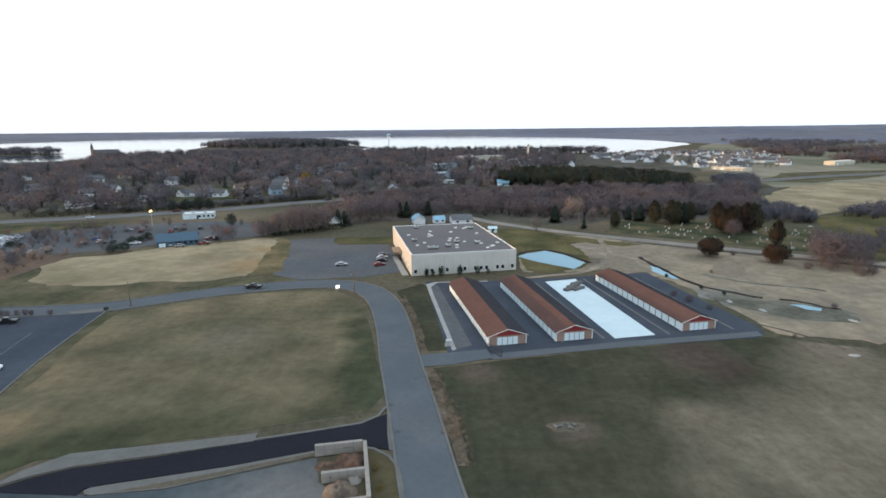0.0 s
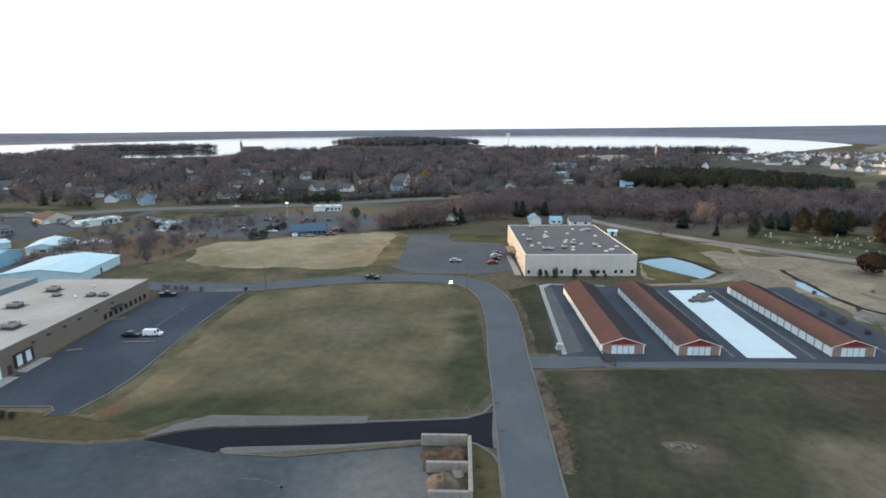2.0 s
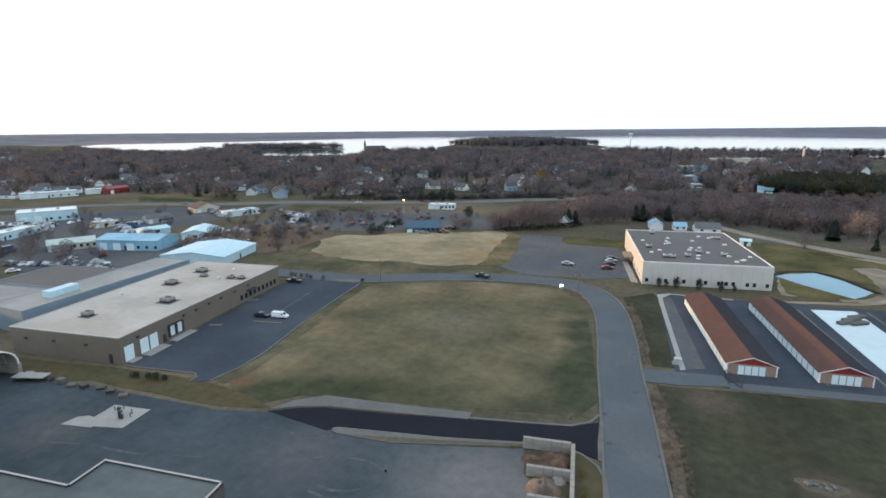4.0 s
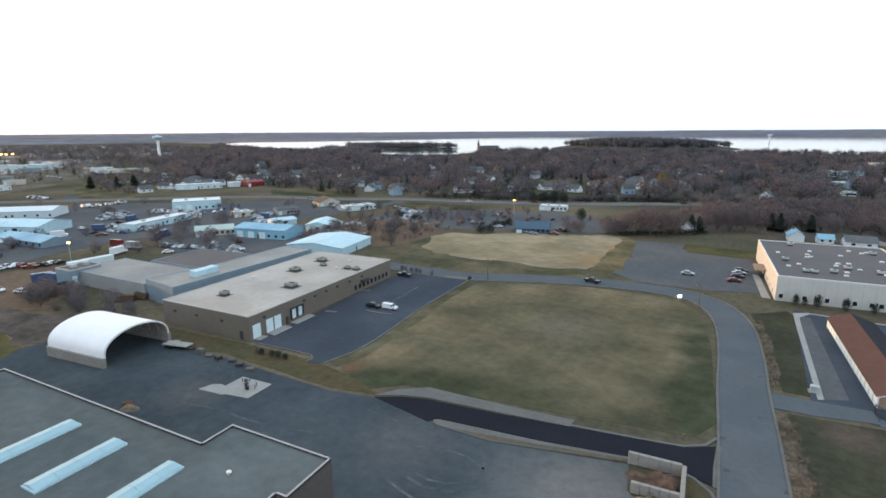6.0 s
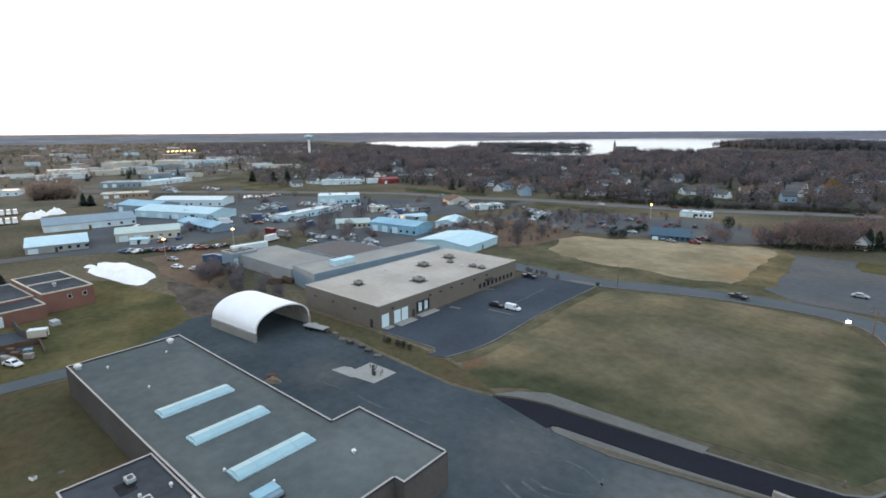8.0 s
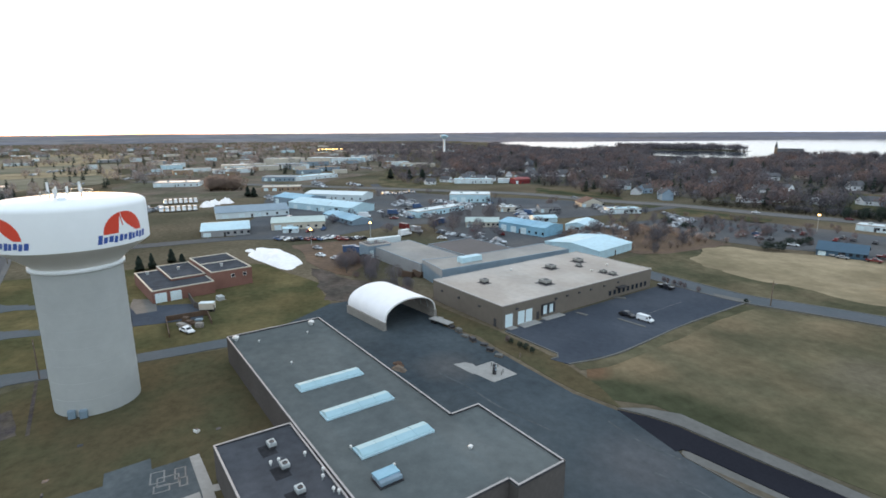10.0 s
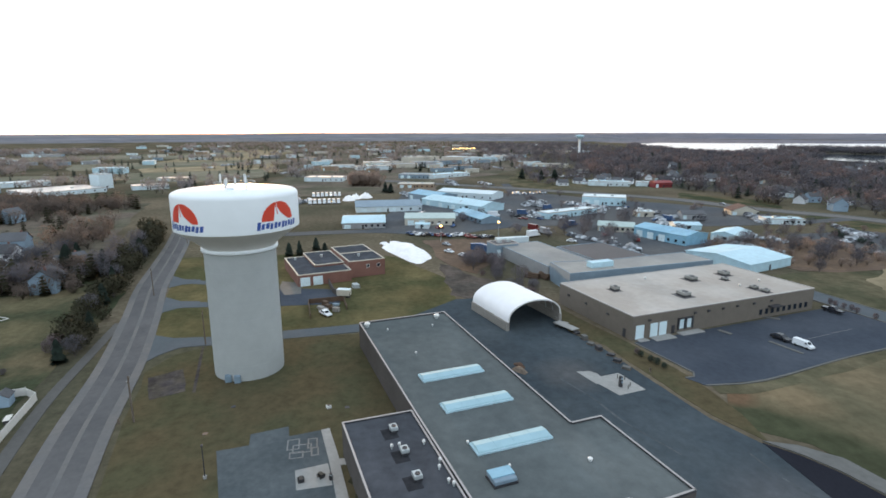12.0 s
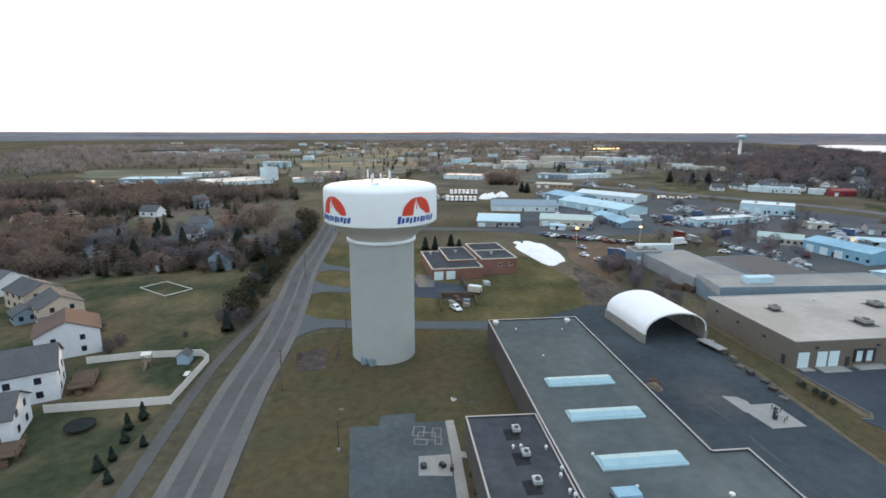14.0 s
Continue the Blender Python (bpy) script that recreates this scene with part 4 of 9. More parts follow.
sheet("pavement_parking", [(-106, 70), (-88.8, 73.1), (-86.9, 71.6), (-86.8, 69.6), (-83.4, 71.4), (-82.8, 84.5), (-88.6, 113), (-93, 143.6), (-103, 145), (-117, 138), (-116, 131)], 0.12, ASPHALT_LOT, "dark asphalt parking lot beside the tan warehouse", "parking lot")
sheet("pavement_lot_apron", [(-103.7, 144), (-93.3, 147.4), (-92.2, 145.2), (-100.1, 141.6)], 0.15, KERB, "pale concrete apron at the lot entrance", "apron")
tagged(part("kerb_parking", ribbon([(-83.2, 71.4), (-82.6, 84.5), (-88.4, 113), (-92.8, 143.6)], 0, 0.4, 0, 0.24), KERB), "pale kerb along the parking lot", "kerb", kind="structure")
tagged(part("kerb_parking_south", ribbon([(-105.5, 69.6), (-96, 71.4), (-88.8, 72.8), (-87, 71.6), (-87, 69.6)], 0, 0.35, 0, 0.24), KERB), "pale kerb at the end of the parking lot", "kerb", kind="structure")
sheet("pavement_pad", [(-88.4, 51.0), (-83.2, 52.6), (-84.2, 58.8), (-91.9, 57.4), (-91.2, 53.0)], 0.13, CONCRETE, "pale concrete fuel pad in the yard", "pad")
sheet("pavement_pad_wing", [(-94.3, 49.2), (-88.3, 50.6), (-89.0, 53.2), (-92.6, 53.0), (-94.0, 52.0)], 0.126, CONCRETE, "smaller concrete slab beside the fuel pad", "pad")
sheet("pavement_south_lot", [(-40, -10), (-62, -14.9), (-80.3, -18.7), (-80.9, -13.9), (-84.1, -14.1), (-85.3, -8.1), (-82.2, -7.8), (-83.0, -2.7), (-73.8, -1.4), (-45, 4)], 0.1, COURT, "worn grey asphalt court beside the low building", "parking lot")
sheet("pavement_south_walk", [(-83.0, -2.7), (-83.3, -1.3), (-74.2, 0.1), (-74.1, 1.2), (-72.6, 1.3), (-72.6, 0.2), (-63.7, 1.3), (-45, 4.4), (-45, 2.6), (-63.7, -0.4), (-73.6, -1.4)], 0.14, CONCRETE, "pale concrete walk beside the low building", "walk")
sheet("pavement_south_pad", [(-68.0, -6.0), (-68.1, -1.0), (-73.4, -1.6), (-72.6, -6.4)], 0.14, CONCRETE, "pale concrete pad in the court", "pad")
sheet("pavement_brick_apron", [(-178, -16), (-170.6, -16.4), (-162, -14.2), (-162.6, -9.2), (-170.5, -9.6), (-175, -10.4)], 0.135, KERB, "pale concrete apron beside the brick garage", "apron")
sheet("pavement_brick_yard", [(-170, -16), (-152, -17), (-150, 2), (-163, 3.5), (-166, -2)], 0.12, ASPHALT_LOT, "dark asphalt yard before the brick garage", "yard")
sheet("pavement_works_district", [(-420, 60), (-266, 20), (-250, 56), (-258, 80), (-266, 104), (-256, 141), (-246, 190), (-242, 262), (-300, 250), (-400, 165)], 0.08, ASPHALT_OLD, "worn paved ground of the works district", "yard", rough=4, step=15)
sheet("pavement_car_yard", [(-262, 120), (-210, 108), (-170, 128), (-175, 150), (-225, 175), (-250, 180)], 0.09, ASPHALT_OLD, "grey yard with parked trucks", "yard", rough=2)
sheet("pavement_north_lots", [(-212, 214), (-150, 219), (-114, 235), (-84, 250), (-74, 262), (-88, 284), (-122, 296), (-176, 284), (-212, 262)], 0.09, ASPHALT_OLD, "grey lots behind the straw field", "parking lot", rough=2)

# ---- buildings of the estate ----


def window_in(parent, x, y, z, w, h, axis="x", glass=None, frame_mat=None):
    """A window that stands 4 cm proud of a wall at (x, y): frame and pane. axis: the way the wall runs."""
    d = 0.05
    bm = bmesh.new()
    t = 0.08
    for a0, a1, z0, z1 in ((-w / 2 - t, w / 2 + t, z - t, z), (-w / 2 - t, w / 2 + t, z + h, z + h + t), (-w / 2 - t, -w / 2, z, z + h), (w / 2, w / 2 + t, z, z + h)):
        if axis == "x":
            box(bm, x + a0, x + a1, y - d, y + d, z0, z1)
        else:
            box(bm, x - d, x + d, y + a0, y + a1, z0, z1)
    win = part("window", bm, frame_mat or WHITE_TRIM, parent)
    pane = boxed((x - w / 2, x + w / 2, y - 0.02, y + 0.02, z, z + h)) if axis == "x" else boxed((x - 0.02, x + 0.02, y - w / 2, y + w / 2, z, z + h))
    part("pane", pane, glass or GLASS_DARK, win, "dark glass pane")
    return win


def shutter_door(parent, x, y, z, w, h, axis="x", mat=None):
    """A ribbed overhead door, a little proud of the wall."""
    bm = bmesh.new()
    ribs = 5
    for k in range(ribs):
        z0, z1 = z + h * k / ribs + 0.015, z + h * (k + 1) / ribs - 0.015
        if axis == "x":
            box(bm, x - w / 2, x + w / 2, y - 0.06, y + 0.06, z0, z1)
        else:
            box(bm, x - 0.06, x + 0.06, y - w / 2, y + w / 2, z0, z1)
    return part("overhead_door", bm, mat or WHITE_DOOR, parent, "white ribbed overhead door")


def roof_unit(name, x, y, z, w, d, h, turn, label, group="", mat=None):
    """A rooftop air unit: casing, dark grille, fan cowl, curb."""
    u = thing(name, x, y, turn, z, label, "air unit", group)
    part("casing", bevelled(-w / 2, w / 2, -d / 2, d / 2, h * 0.4, h, 0.05), mat or METAL_UNIT, u)
    part("curb", boxed((-w / 2 + 0.05, w / 2 - 0.05, -d / 2 + 0.05, d / 2 - 0.05, 0, h * 0.4)), DARK_METAL, u)
    part("fan_cowl", lathe(bmesh.new(), [(0, h), (min(w, d) * 0.33, h), (min(w, d) * 0.33, h + 0.12), (min(w, d) * 0.26, h + 0.12), (0, h + 0.04)], 12, w * 0.12), DARK_METAL, u, "dark round fan opening")
    part("grille", boxed((-w / 2 - 0.02, -w / 2 + 0.02, -d * 0.38, d * 0.38, h * 0.5, h - 0.1)), DARK_METAL, u, "dark side grille")
    return u


def roof_vent(x, y, z, r=0.35, h=0.7, group="roof vents"):
    u = thing("roof_vent", x, y, 0, z, "small pale metal roof vent with a round cap", "roof vent", group)
    part("pipe", lathe(bmesh.new(), [(0, 0), (r * 0.6, 0), (r * 0.6, h * 0.6), (0, h * 0.6)], 10), METAL_UNIT, u)
    part("cap", lathe(bmesh.new(), [(0, h * 0.55), (r, h * 0.55), (r, h * 0.85), (r * 0.7, h), (0, h)], 12), WHITE_TRIM, u, "pale round cap")
    return u


def parapet(parent, pts, z, wide=0.35, high=0.35, mat=None, upstand=None):
    """Coping along each edge of an anticlockwise plan outline, inside it."""
    n = len(pts)
    for k in range(n):
        a, b = Vector(pts[k]), Vector(pts[(k + 1) % n])
        d = (b - a).normalized()
        s = Vector((-d.y, d.x)) * wide
        e = d * wide
        q = [a, b - e * 0, b + s - e * 0, a + s]
        low = z + high - 0.1 if upstand else z - 0.02
        if upstand:
            # the dark band under the coping paints the shade inside the parapet
            part("upstand", prism([tuple(v) for v in (q[0], b, b + s * 0.8, a + s * 0.8)], z - 0.02 - 0.003 * (k % 2), low - 0.003 * (k % 2)), upstand, parent, "upstand coloured dark for the parapet's inner shade")
        part("coping", prism([tuple(v) for v in (q[0], b, b + s, a + s)], low - 0.003 * (k % 2), z + high - 0.003 * (k % 2)), mat or COPING, parent)


def flat_building(name, pts, h, wall_mat, roof_mat, label, category, cope=None, high=0.35, upstand=None):
    """A flat-roofed building on a plan outline: walls, roof deck and coping."""
    area = sum(a[0] * b[1] - b[0] * a[1] for a, b in zip(pts, pts[1:] + pts[:1]))
    pts = pts if area > 0 else pts[::-1]
    cx, cy = pts[0]
    b = thing(name, cx, cy, 0, 0, label, category)
    loc = [(x - cx, y - cy) for x, y in pts]
    part("wall", prism(loc, -0.3, h), wall_mat, b)
    mid = Vector((sum(p[0] for p in loc) / len(loc), sum(p[1] for p in loc) / len(loc)))
    part("roof", prism([tuple(Vector(p) + (mid - Vector(p)).normalized() * 0.15) for p in loc], h - 0.05, h + 0.05), roof_mat, b)
    parapet(b, loc, h, 0.27, high, cope, upstand)
    return b


# white-panelled factory
factory = thing("factory_building", -7.7, 177.5, 10.6, 0, "long white-panelled factory with a flat grey roof", "factory")
FW, FD, FH = 38.0, 56.5, 7.3
part("wall", boxed((0, FW, 0, FD, -0.3, FH)), WHITE_WALL, factory)
part("roof", boxed((0.3, FW - 0.3, 0.3, FD - 0.3, FH - 0.02, FH + 0.06)), ROOF_GREY, factory)
parapet(factory, [(0, 0), (FW, 0), (FW, FD), (0, FD)], FH, 0.35, 0.3, WHITE_TRIM)
for k in range(1, 13):
    part("panel_joint", boxed((FW * k / 13 - 0.05, FW * k / 13 + 0.05, -0.02, 0.02, 0, FH)), COPING, factory)
for k in range(1, 18):
    part("panel_joint", boxed((-0.02, 0.02, FD * k / 18 - 0.05, FD * k / 18 + 0.05, 0, FH)), COPING, factory)
for k, x in enumerate((1.4, 5.2, 7.2, 10.2, 12.6, 17.2, 19.0, 22.8, 25.0, 27.0, 31.0, 33.0, 36.6)):
    window_in(factory, x, -0.03, 0.9, 1.05, 1.3, "x")
for y in (6.0, 12.0, 20.0, 27.0):
    window_in(factory, -0.03, y, 0.9, 1.2, 1.3, "y")
part("entrance_canopy", bevelled(-3.2, 0.2, 24, 33, 2.8, 3.3), BROWN_PANEL, factory, "brown entrance canopy")
part("door", boxed((-0.08, 0.02, 27.5, 29.5, 0, 2.2)), GLASS_DARK, factory, "dark entrance door")
rot_f = pose(-7.7, 177.5, 0, 0, 0, 10.6)
random.seed(4)
for k in range(34):
    q = rot_f @ Vector((random.uniform(2.5, FW - 3), random.uniform(3, FD - 3), 0))
    if k < 8:
        roof_unit("roof_air_unit", q.x, q.y, FH + 0.05, 1.9, 1.5, 1.1, 10.6, "grey metal air unit on the factory roof", "units on the factory roof")
    else:
        s = thing("roof_hatch", q.x, q.y, 10.6, FH + 0.05, "small white roof hatch on the factory", "roof hatch", "hatches on the factory roof")
        part("dome", bevelled(-0.6, 0.6, -0.42, 0.42, 0.1, 0.45, 0.1), WHITE_TRIM, s)
        part("curb", boxed((-0.64, 0.64, -0.46, 0.46, 0, 0.12)), METAL_UNIT, s)


def storage_block(x, y, length, turn, doors):
    """A row of storage units; local x across the gable, y along the row; origin at the middle of the gable end."""
    b = thing("storage_building", x, y, turn, 0, "low storage row with brown metal roof and white doors", "storage building", "storage rows")
    w, eave, ridge = 9.2, 2.35, 3.9
    bm = bmesh.new()
    box(bm, -w / 2, w / 2, 0, length, -0.2, eave)
    part("wall", bm, TAN_BLOCK, b, "tan block wall")
    for y0, y1 in ((0, 0.12), (length - 0.12, length)):
        bm = bmesh.new()
        v = [bm.verts.new(c) for c in ((-w / 2, y0, eave), (w / 2, y0, eave), (0, y0, ridge), (-w / 2, y1, eave), (w / 2, y1, eave), (0, y1, ridge))]
        for f in ((0, 1, 2), (5, 4, 3), (0, 3, 4, 1), (1, 4, 5, 2), (2, 5, 3, 0)):
            bm.faces.new([v[i] for i in f])
        part("gable", bm, RED_GABLE, b, "dark red metal gable")
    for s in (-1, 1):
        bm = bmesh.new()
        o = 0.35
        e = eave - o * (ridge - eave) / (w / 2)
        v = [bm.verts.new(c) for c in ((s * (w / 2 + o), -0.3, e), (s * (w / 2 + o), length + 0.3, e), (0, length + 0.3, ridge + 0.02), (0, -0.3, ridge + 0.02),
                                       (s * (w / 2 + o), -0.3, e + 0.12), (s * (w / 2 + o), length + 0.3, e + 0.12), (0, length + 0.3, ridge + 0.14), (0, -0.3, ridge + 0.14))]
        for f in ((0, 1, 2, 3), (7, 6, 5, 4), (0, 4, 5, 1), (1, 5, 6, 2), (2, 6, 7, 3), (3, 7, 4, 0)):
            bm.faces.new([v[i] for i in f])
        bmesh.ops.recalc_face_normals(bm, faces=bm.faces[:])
        # the slope turned from the sun gets the colour with shade painted in
        slope = part("roof", bm, ROOF_BROWN if s < 0 else ROOF_BROWN_SHADED, b, "brown ribbed metal roof slope" if s < 0 else "ribbed metal roof slope with shade in its dark colour")
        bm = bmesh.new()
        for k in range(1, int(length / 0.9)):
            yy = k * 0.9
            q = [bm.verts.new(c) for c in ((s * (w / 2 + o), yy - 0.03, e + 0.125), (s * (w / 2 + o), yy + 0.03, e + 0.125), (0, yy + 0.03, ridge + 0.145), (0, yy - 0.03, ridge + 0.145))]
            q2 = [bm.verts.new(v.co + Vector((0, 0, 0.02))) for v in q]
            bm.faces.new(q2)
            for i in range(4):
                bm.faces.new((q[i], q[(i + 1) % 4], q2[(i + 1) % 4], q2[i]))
        part("seams", bm, ROOF_BROWN if s < 0 else ROOF_BROWN_SHADED, slope)
        bb = part("barge_board", prism([(s * 0.02, -0.36), (s * (w / 2 + o), -0.36), (s * (w / 2 + o), -0.3), (s * 0.02, -0.3)][:: s], 0, 0.16), WHITE_TRIM, b, "white barge board")
        for v in bb.data.vertices:
            v.co.z += ridge - (ridge - eave) / (w / 2) * abs(v.co.x)
    for k in range(doors):
        yy = length * (k + 0.5) / doors
        for s in (-1, 1):
            bm = bmesh.new()
            half = length / doors * 0.42
            for r in range(4):
                box(bm, s * w / 2 - 0.05, s * w / 2 + 0.05, yy - half, yy + half, 0.05 + r * 0.5, 0.05 + r * 0.5 + 0.48)
            part("unit_door", bm, WHITE_DOOR, b, "white roll-up unit door")
    for k in range(4):
        bm = bmesh.new()
        xx = -1.95 + k * 1.3
        for r in range(4):
            box(bm, xx - 0.56, xx + 0.56, -0.05, 0.05, 0.05 + r * 0.5, 0.05 + r * 0.5 + 0.48)
        part("unit_door", bm, WHITE_DOOR, b, "white roll-up unit door")
    for xx in (-w / 2, w / 2):
        part("corner_post", boxed((xx - 0.12, xx + 0.12, -0.08, 0.1, 0, eave)), WHITE_TRIM, b)
    return b


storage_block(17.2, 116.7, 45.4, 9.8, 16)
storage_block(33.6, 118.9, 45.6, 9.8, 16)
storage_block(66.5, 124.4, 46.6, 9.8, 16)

# tan warehouse with loading docks
ware = thing("warehouse", -107.1, 69.7, 9.3, 0, "low tan warehouse with a pale flat roof and dock doors", "warehouse")
WL, WD, WH = 63.4, 30.6, 6.0
part("wall", boxed((-WD, 0, 0, WL, -0.3, WH)), TAN_WALL, ware)
part("roof", boxed((-WD + 0.3, -0.3, 0.3, WL - 0.3, WH - 0.02, WH + 0.06)), ROOF_PALE, ware)
parapet(ware, [(-WD, 0), (0, 0), (0, WL), (-WD, WL)], WH, 0.3, 0.22, COPING)
for y, wdt in ((2.3, 2.5), (6.6, 2.3), (9.4, 2.3)):
    shutter_door(ware, 0.02, y, 0.15, wdt, 3.5, "y")
for y in (15.2, 17.6):
    part("dock_shelter", boxed((-0.02, 0.45, y - 1.25, y - 0.9, 0.9, 3.6), (-0.02, 0.45, y + 0.9, y + 1.25, 0.9, 3.6), (-0.02, 0.45, y - 1.25, y + 1.25, 3.6, 3.9)), DARK_METAL, ware, "black dock shelter")
    shutter_door(ware, 0.02, y, 1.0, 1.8, 2.6, "y")
part("door", boxed((-0.04, 0.06, 12.2, 13.2, 0.1, 2.2)), DARK_METAL, ware, "dark steel door")
for y in (5.0, 19.5, 24.0, 29.0, 34.0, 40.0, 46.5):
    part("wall_lamp", bevelled(-0.05, 0.3, y - 0.4, y + 0.4, 4.3, 4.8), DARK_METAL, ware, "dark wall lamp box")
for x in (-26.0, -18.0, -9.0):
    part("wall_lamp", bevelled(x - 0.4, x + 0.4, -0.3, 0.05, 3.6, 4.1), DARK_METAL, ware, "dark wall lamp box")
part("door", boxed((-3.2, -2.2, -0.06, 0.04, 0.05, 2.2)), DARK_METAL, ware, "dark steel door")
for k in range(9):
    window_in(ware, 0.03, 43.0 + k * 2.2, 1.0, 1.0, 1.4, "y", None, DARK_METAL)
part("entrance_canopy", bevelled(-0.1, 1.6, 45.6, 49.2, 2.9, 3.3), DARK_METAL, ware, "dark entrance canopy")
rot_w = pose(-107.1, 69.7, 0, 0, 0, 9.3)


def dock_ramp(name, y0, y1, x1, label):
    q = thing(name, -107.1, 69.7, 9.3, 0.1, label, "dock apron")
    part("slab", bevelled(0.1, x1, y0, y1, 0.0, 0.16, 0.03), CONCRETE, q)


dock_ramp("dock_apron", 5.2, 11.5, 2.8, "pale concrete apron under the dock doors")
dock_ramp("dock_apron", 13.8, 21.0, 2.4, "pale concrete apron under the dock shelters")
dock_ramp("dock_apron", 1.2, 4.0, 1.8, "pale concrete apron under the corner door")
for lx, ly, w in ((-20.1, 51.9, 2.8), (-15.7, 47.3, 1.7), (-19.5, 38.1, 2.9), (-8.4, 24.0, 3.0), (-19.3, 10.2, 2.2), (-6.2, 47.4, 1.9), (-2.9, 47.6, 1.9)):
    q = rot_w @ Vector((lx, ly, 0))
    roof_unit("roof_air_unit", q.x, q.y, WH + 0.05, w, w * 0.8, 1.25 if w > 2.0 else 0.9, 9.3, "dull tan air unit on the warehouse roof", "units on the warehouse roof", UNIT_TAN)
    sh = thing("roof_walk_pad", q.x, q.y, 9.3, WH + 0.055, "dark pad round a roof unit", "walk pad", "pads on the warehouse roof")
    part("pad", boxed((-w * 0.8, w * 0.8, -w * 0.7, w * 0.7, 0, 0.02)), ROOF_GREY, sh)
for lx, ly in ((-9.3, 45.7), (-10.9, 55.4), (-25, 26)):
    q = rot_w @ Vector((lx, ly, 0))
    roof_vent(q.x, q.y, WH + 0.05)

# dark-roofed public works building
works = flat_building("works_building", [(-49.7, 43.1), (-68.3, 40.3), (-67.5, 34.9), (-121.0, 26.8), (-117.6, 5.9), (-75.8, 12.0), (-47.0, 16.4), (-49.9, 34.2), (-48.2, 34.5)], 5.5, DARK_WALL, ROOF_DARK,
                      "brown works building with a dark flat roof", "works building", PALE_TRIM, 0.42, DARK_METAL)
annex = flat_building("office_annex", [(-76.6, 11.8), (-75.2, 0.7), (-45.2, 5.2), (-46.9, 16.2)], 5.3, DARK_WALL, ROOF_LOW, "lower brown annex with a stained dark roof", "annex", PALE_TRIM, 0.36, DARK_METAL)


def ridge_skylight(x, y, length, width, turn):
    s = thing("ridge_skylight", x, y, turn, 5.55, "long pale blue translucent ridge skylight", "skylight", "skylights on the dark roof")
    bm = bmesh.new()
    prof = [(-width / 2, 0.3), (-width * 0.44, 0.5), (0, 0.72), (width * 0.44, 0.5), (width / 2, 0.3)]
    ends = []
    for y0 in (-length / 2, length / 2):
        ends.append([bm.verts.new((px, y0 * (0.97 if pz > 0.4 else 1), pz)) for px, pz in prof])
    for k in range(4):
        bm.faces.new((ends[0][k], ends[0][k + 1], ends[1][k + 1], ends[1][k]))
    bm.faces.new(ends[0])
    bm.faces.new(ends[1][::-1])
    bm.faces.new((ends[0][0], ends[1][0], ends[1][4], ends[0][4]))
    bmesh.ops.recalc_face_normals(bm, faces=bm.faces[:])
    part("glazing", bm, SKYLIGHT, s)
    part("curb", boxed((-width / 2 - 0.08, width / 2 + 0.08, -length / 2 - 0.08, length / 2 + 0.08, 0, 0.3)), METAL_CYAN, s, "pale metal curb")
    for k in range(1, 4):
        yy = -length / 2 + length * k / 4
        bar = bmesh.new()
        for (ax, az), (bx, bz) in zip(prof, prof[1:]):
            q = [bar.verts.new(c) for c in ((ax, yy - 0.03, az + 0.01), (bx, yy - 0.03, bz + 0.01), (bx, yy + 0.03, bz + 0.01), (ax, yy + 0.03, az + 0.01))]
            q2 = [bar.verts.new(v.co + Vector((0, 0, 0.03))) for v in q]
            bar.faces.new(q2)
            for i in range(4):
                bar.faces.new((q[i], q[(i + 1) % 4], q2[(i + 1) % 4], q2[i]))
        part("glazing_bar", bar, SKYLIGHT, s)


ridge_skylight(-87.9, 20.9, 11.8, 2.9, 9)
ridge_skylight(-76.8, 22.6, 11.8, 2.9, 9)
ridge_skylight(-64.9, 24.4, 11.8, 2.9, 9)
hatch = thing("roof_cooler", -57.0, 20.3, 9, 5.55, "large grey metal rooftop cooler", "air unit")
part("casing", bevelled(-1.25, 1.25, -1.6, 1.6, 0.25, 0.85, 0.1), METAL_SLATE, hatch)
part("hood", prism([(-1.25, -1.6), (0.5, -1.6), (0.5, 1.6), (-1.25, 1.6)], 0.85, 1.0), METAL_BLUE, hatch, "bluish sloped hood")
part("curb", boxed((-1.35, 1.35, -1.7, 1.7, 0, 0.25)), DARK_METAL, hatch)
for x, y in ((-115.3, 7.6), (-117.6, 24.2)):
    u = thing("roof_exhaust", x, y, 0, 5.55, "pale round roof exhaust fan near the roof corner", "roof fan", "exhaust fans")
    part("base", lathe(bmesh.new(), [(0, 0), (0.5, 0), (0.45, 0.6), (0, 0.6)], 14), METAL_UNIT, u)
    part("cap", lathe(bmesh.new(), [(0, 0.55), (0.68, 0.55), (0.68, 0.85), (0.42, 1.05), (0, 1.05)], 16), WHITE_TRIM, u, "white domed cap")
for x, y in ((-65.7, 18.1), (-59.2, 22.1), (-111.9, 11.9), (-112.4, 22.2), (-66.6, 29.6), (-98, 16)):
    roof_vent(x, y, 5.55, 0.2, 0.55)
for x, y in ((-58.2, 33.2),):
    roof_vent(x, y, 5.55, 0.34, 0.6)
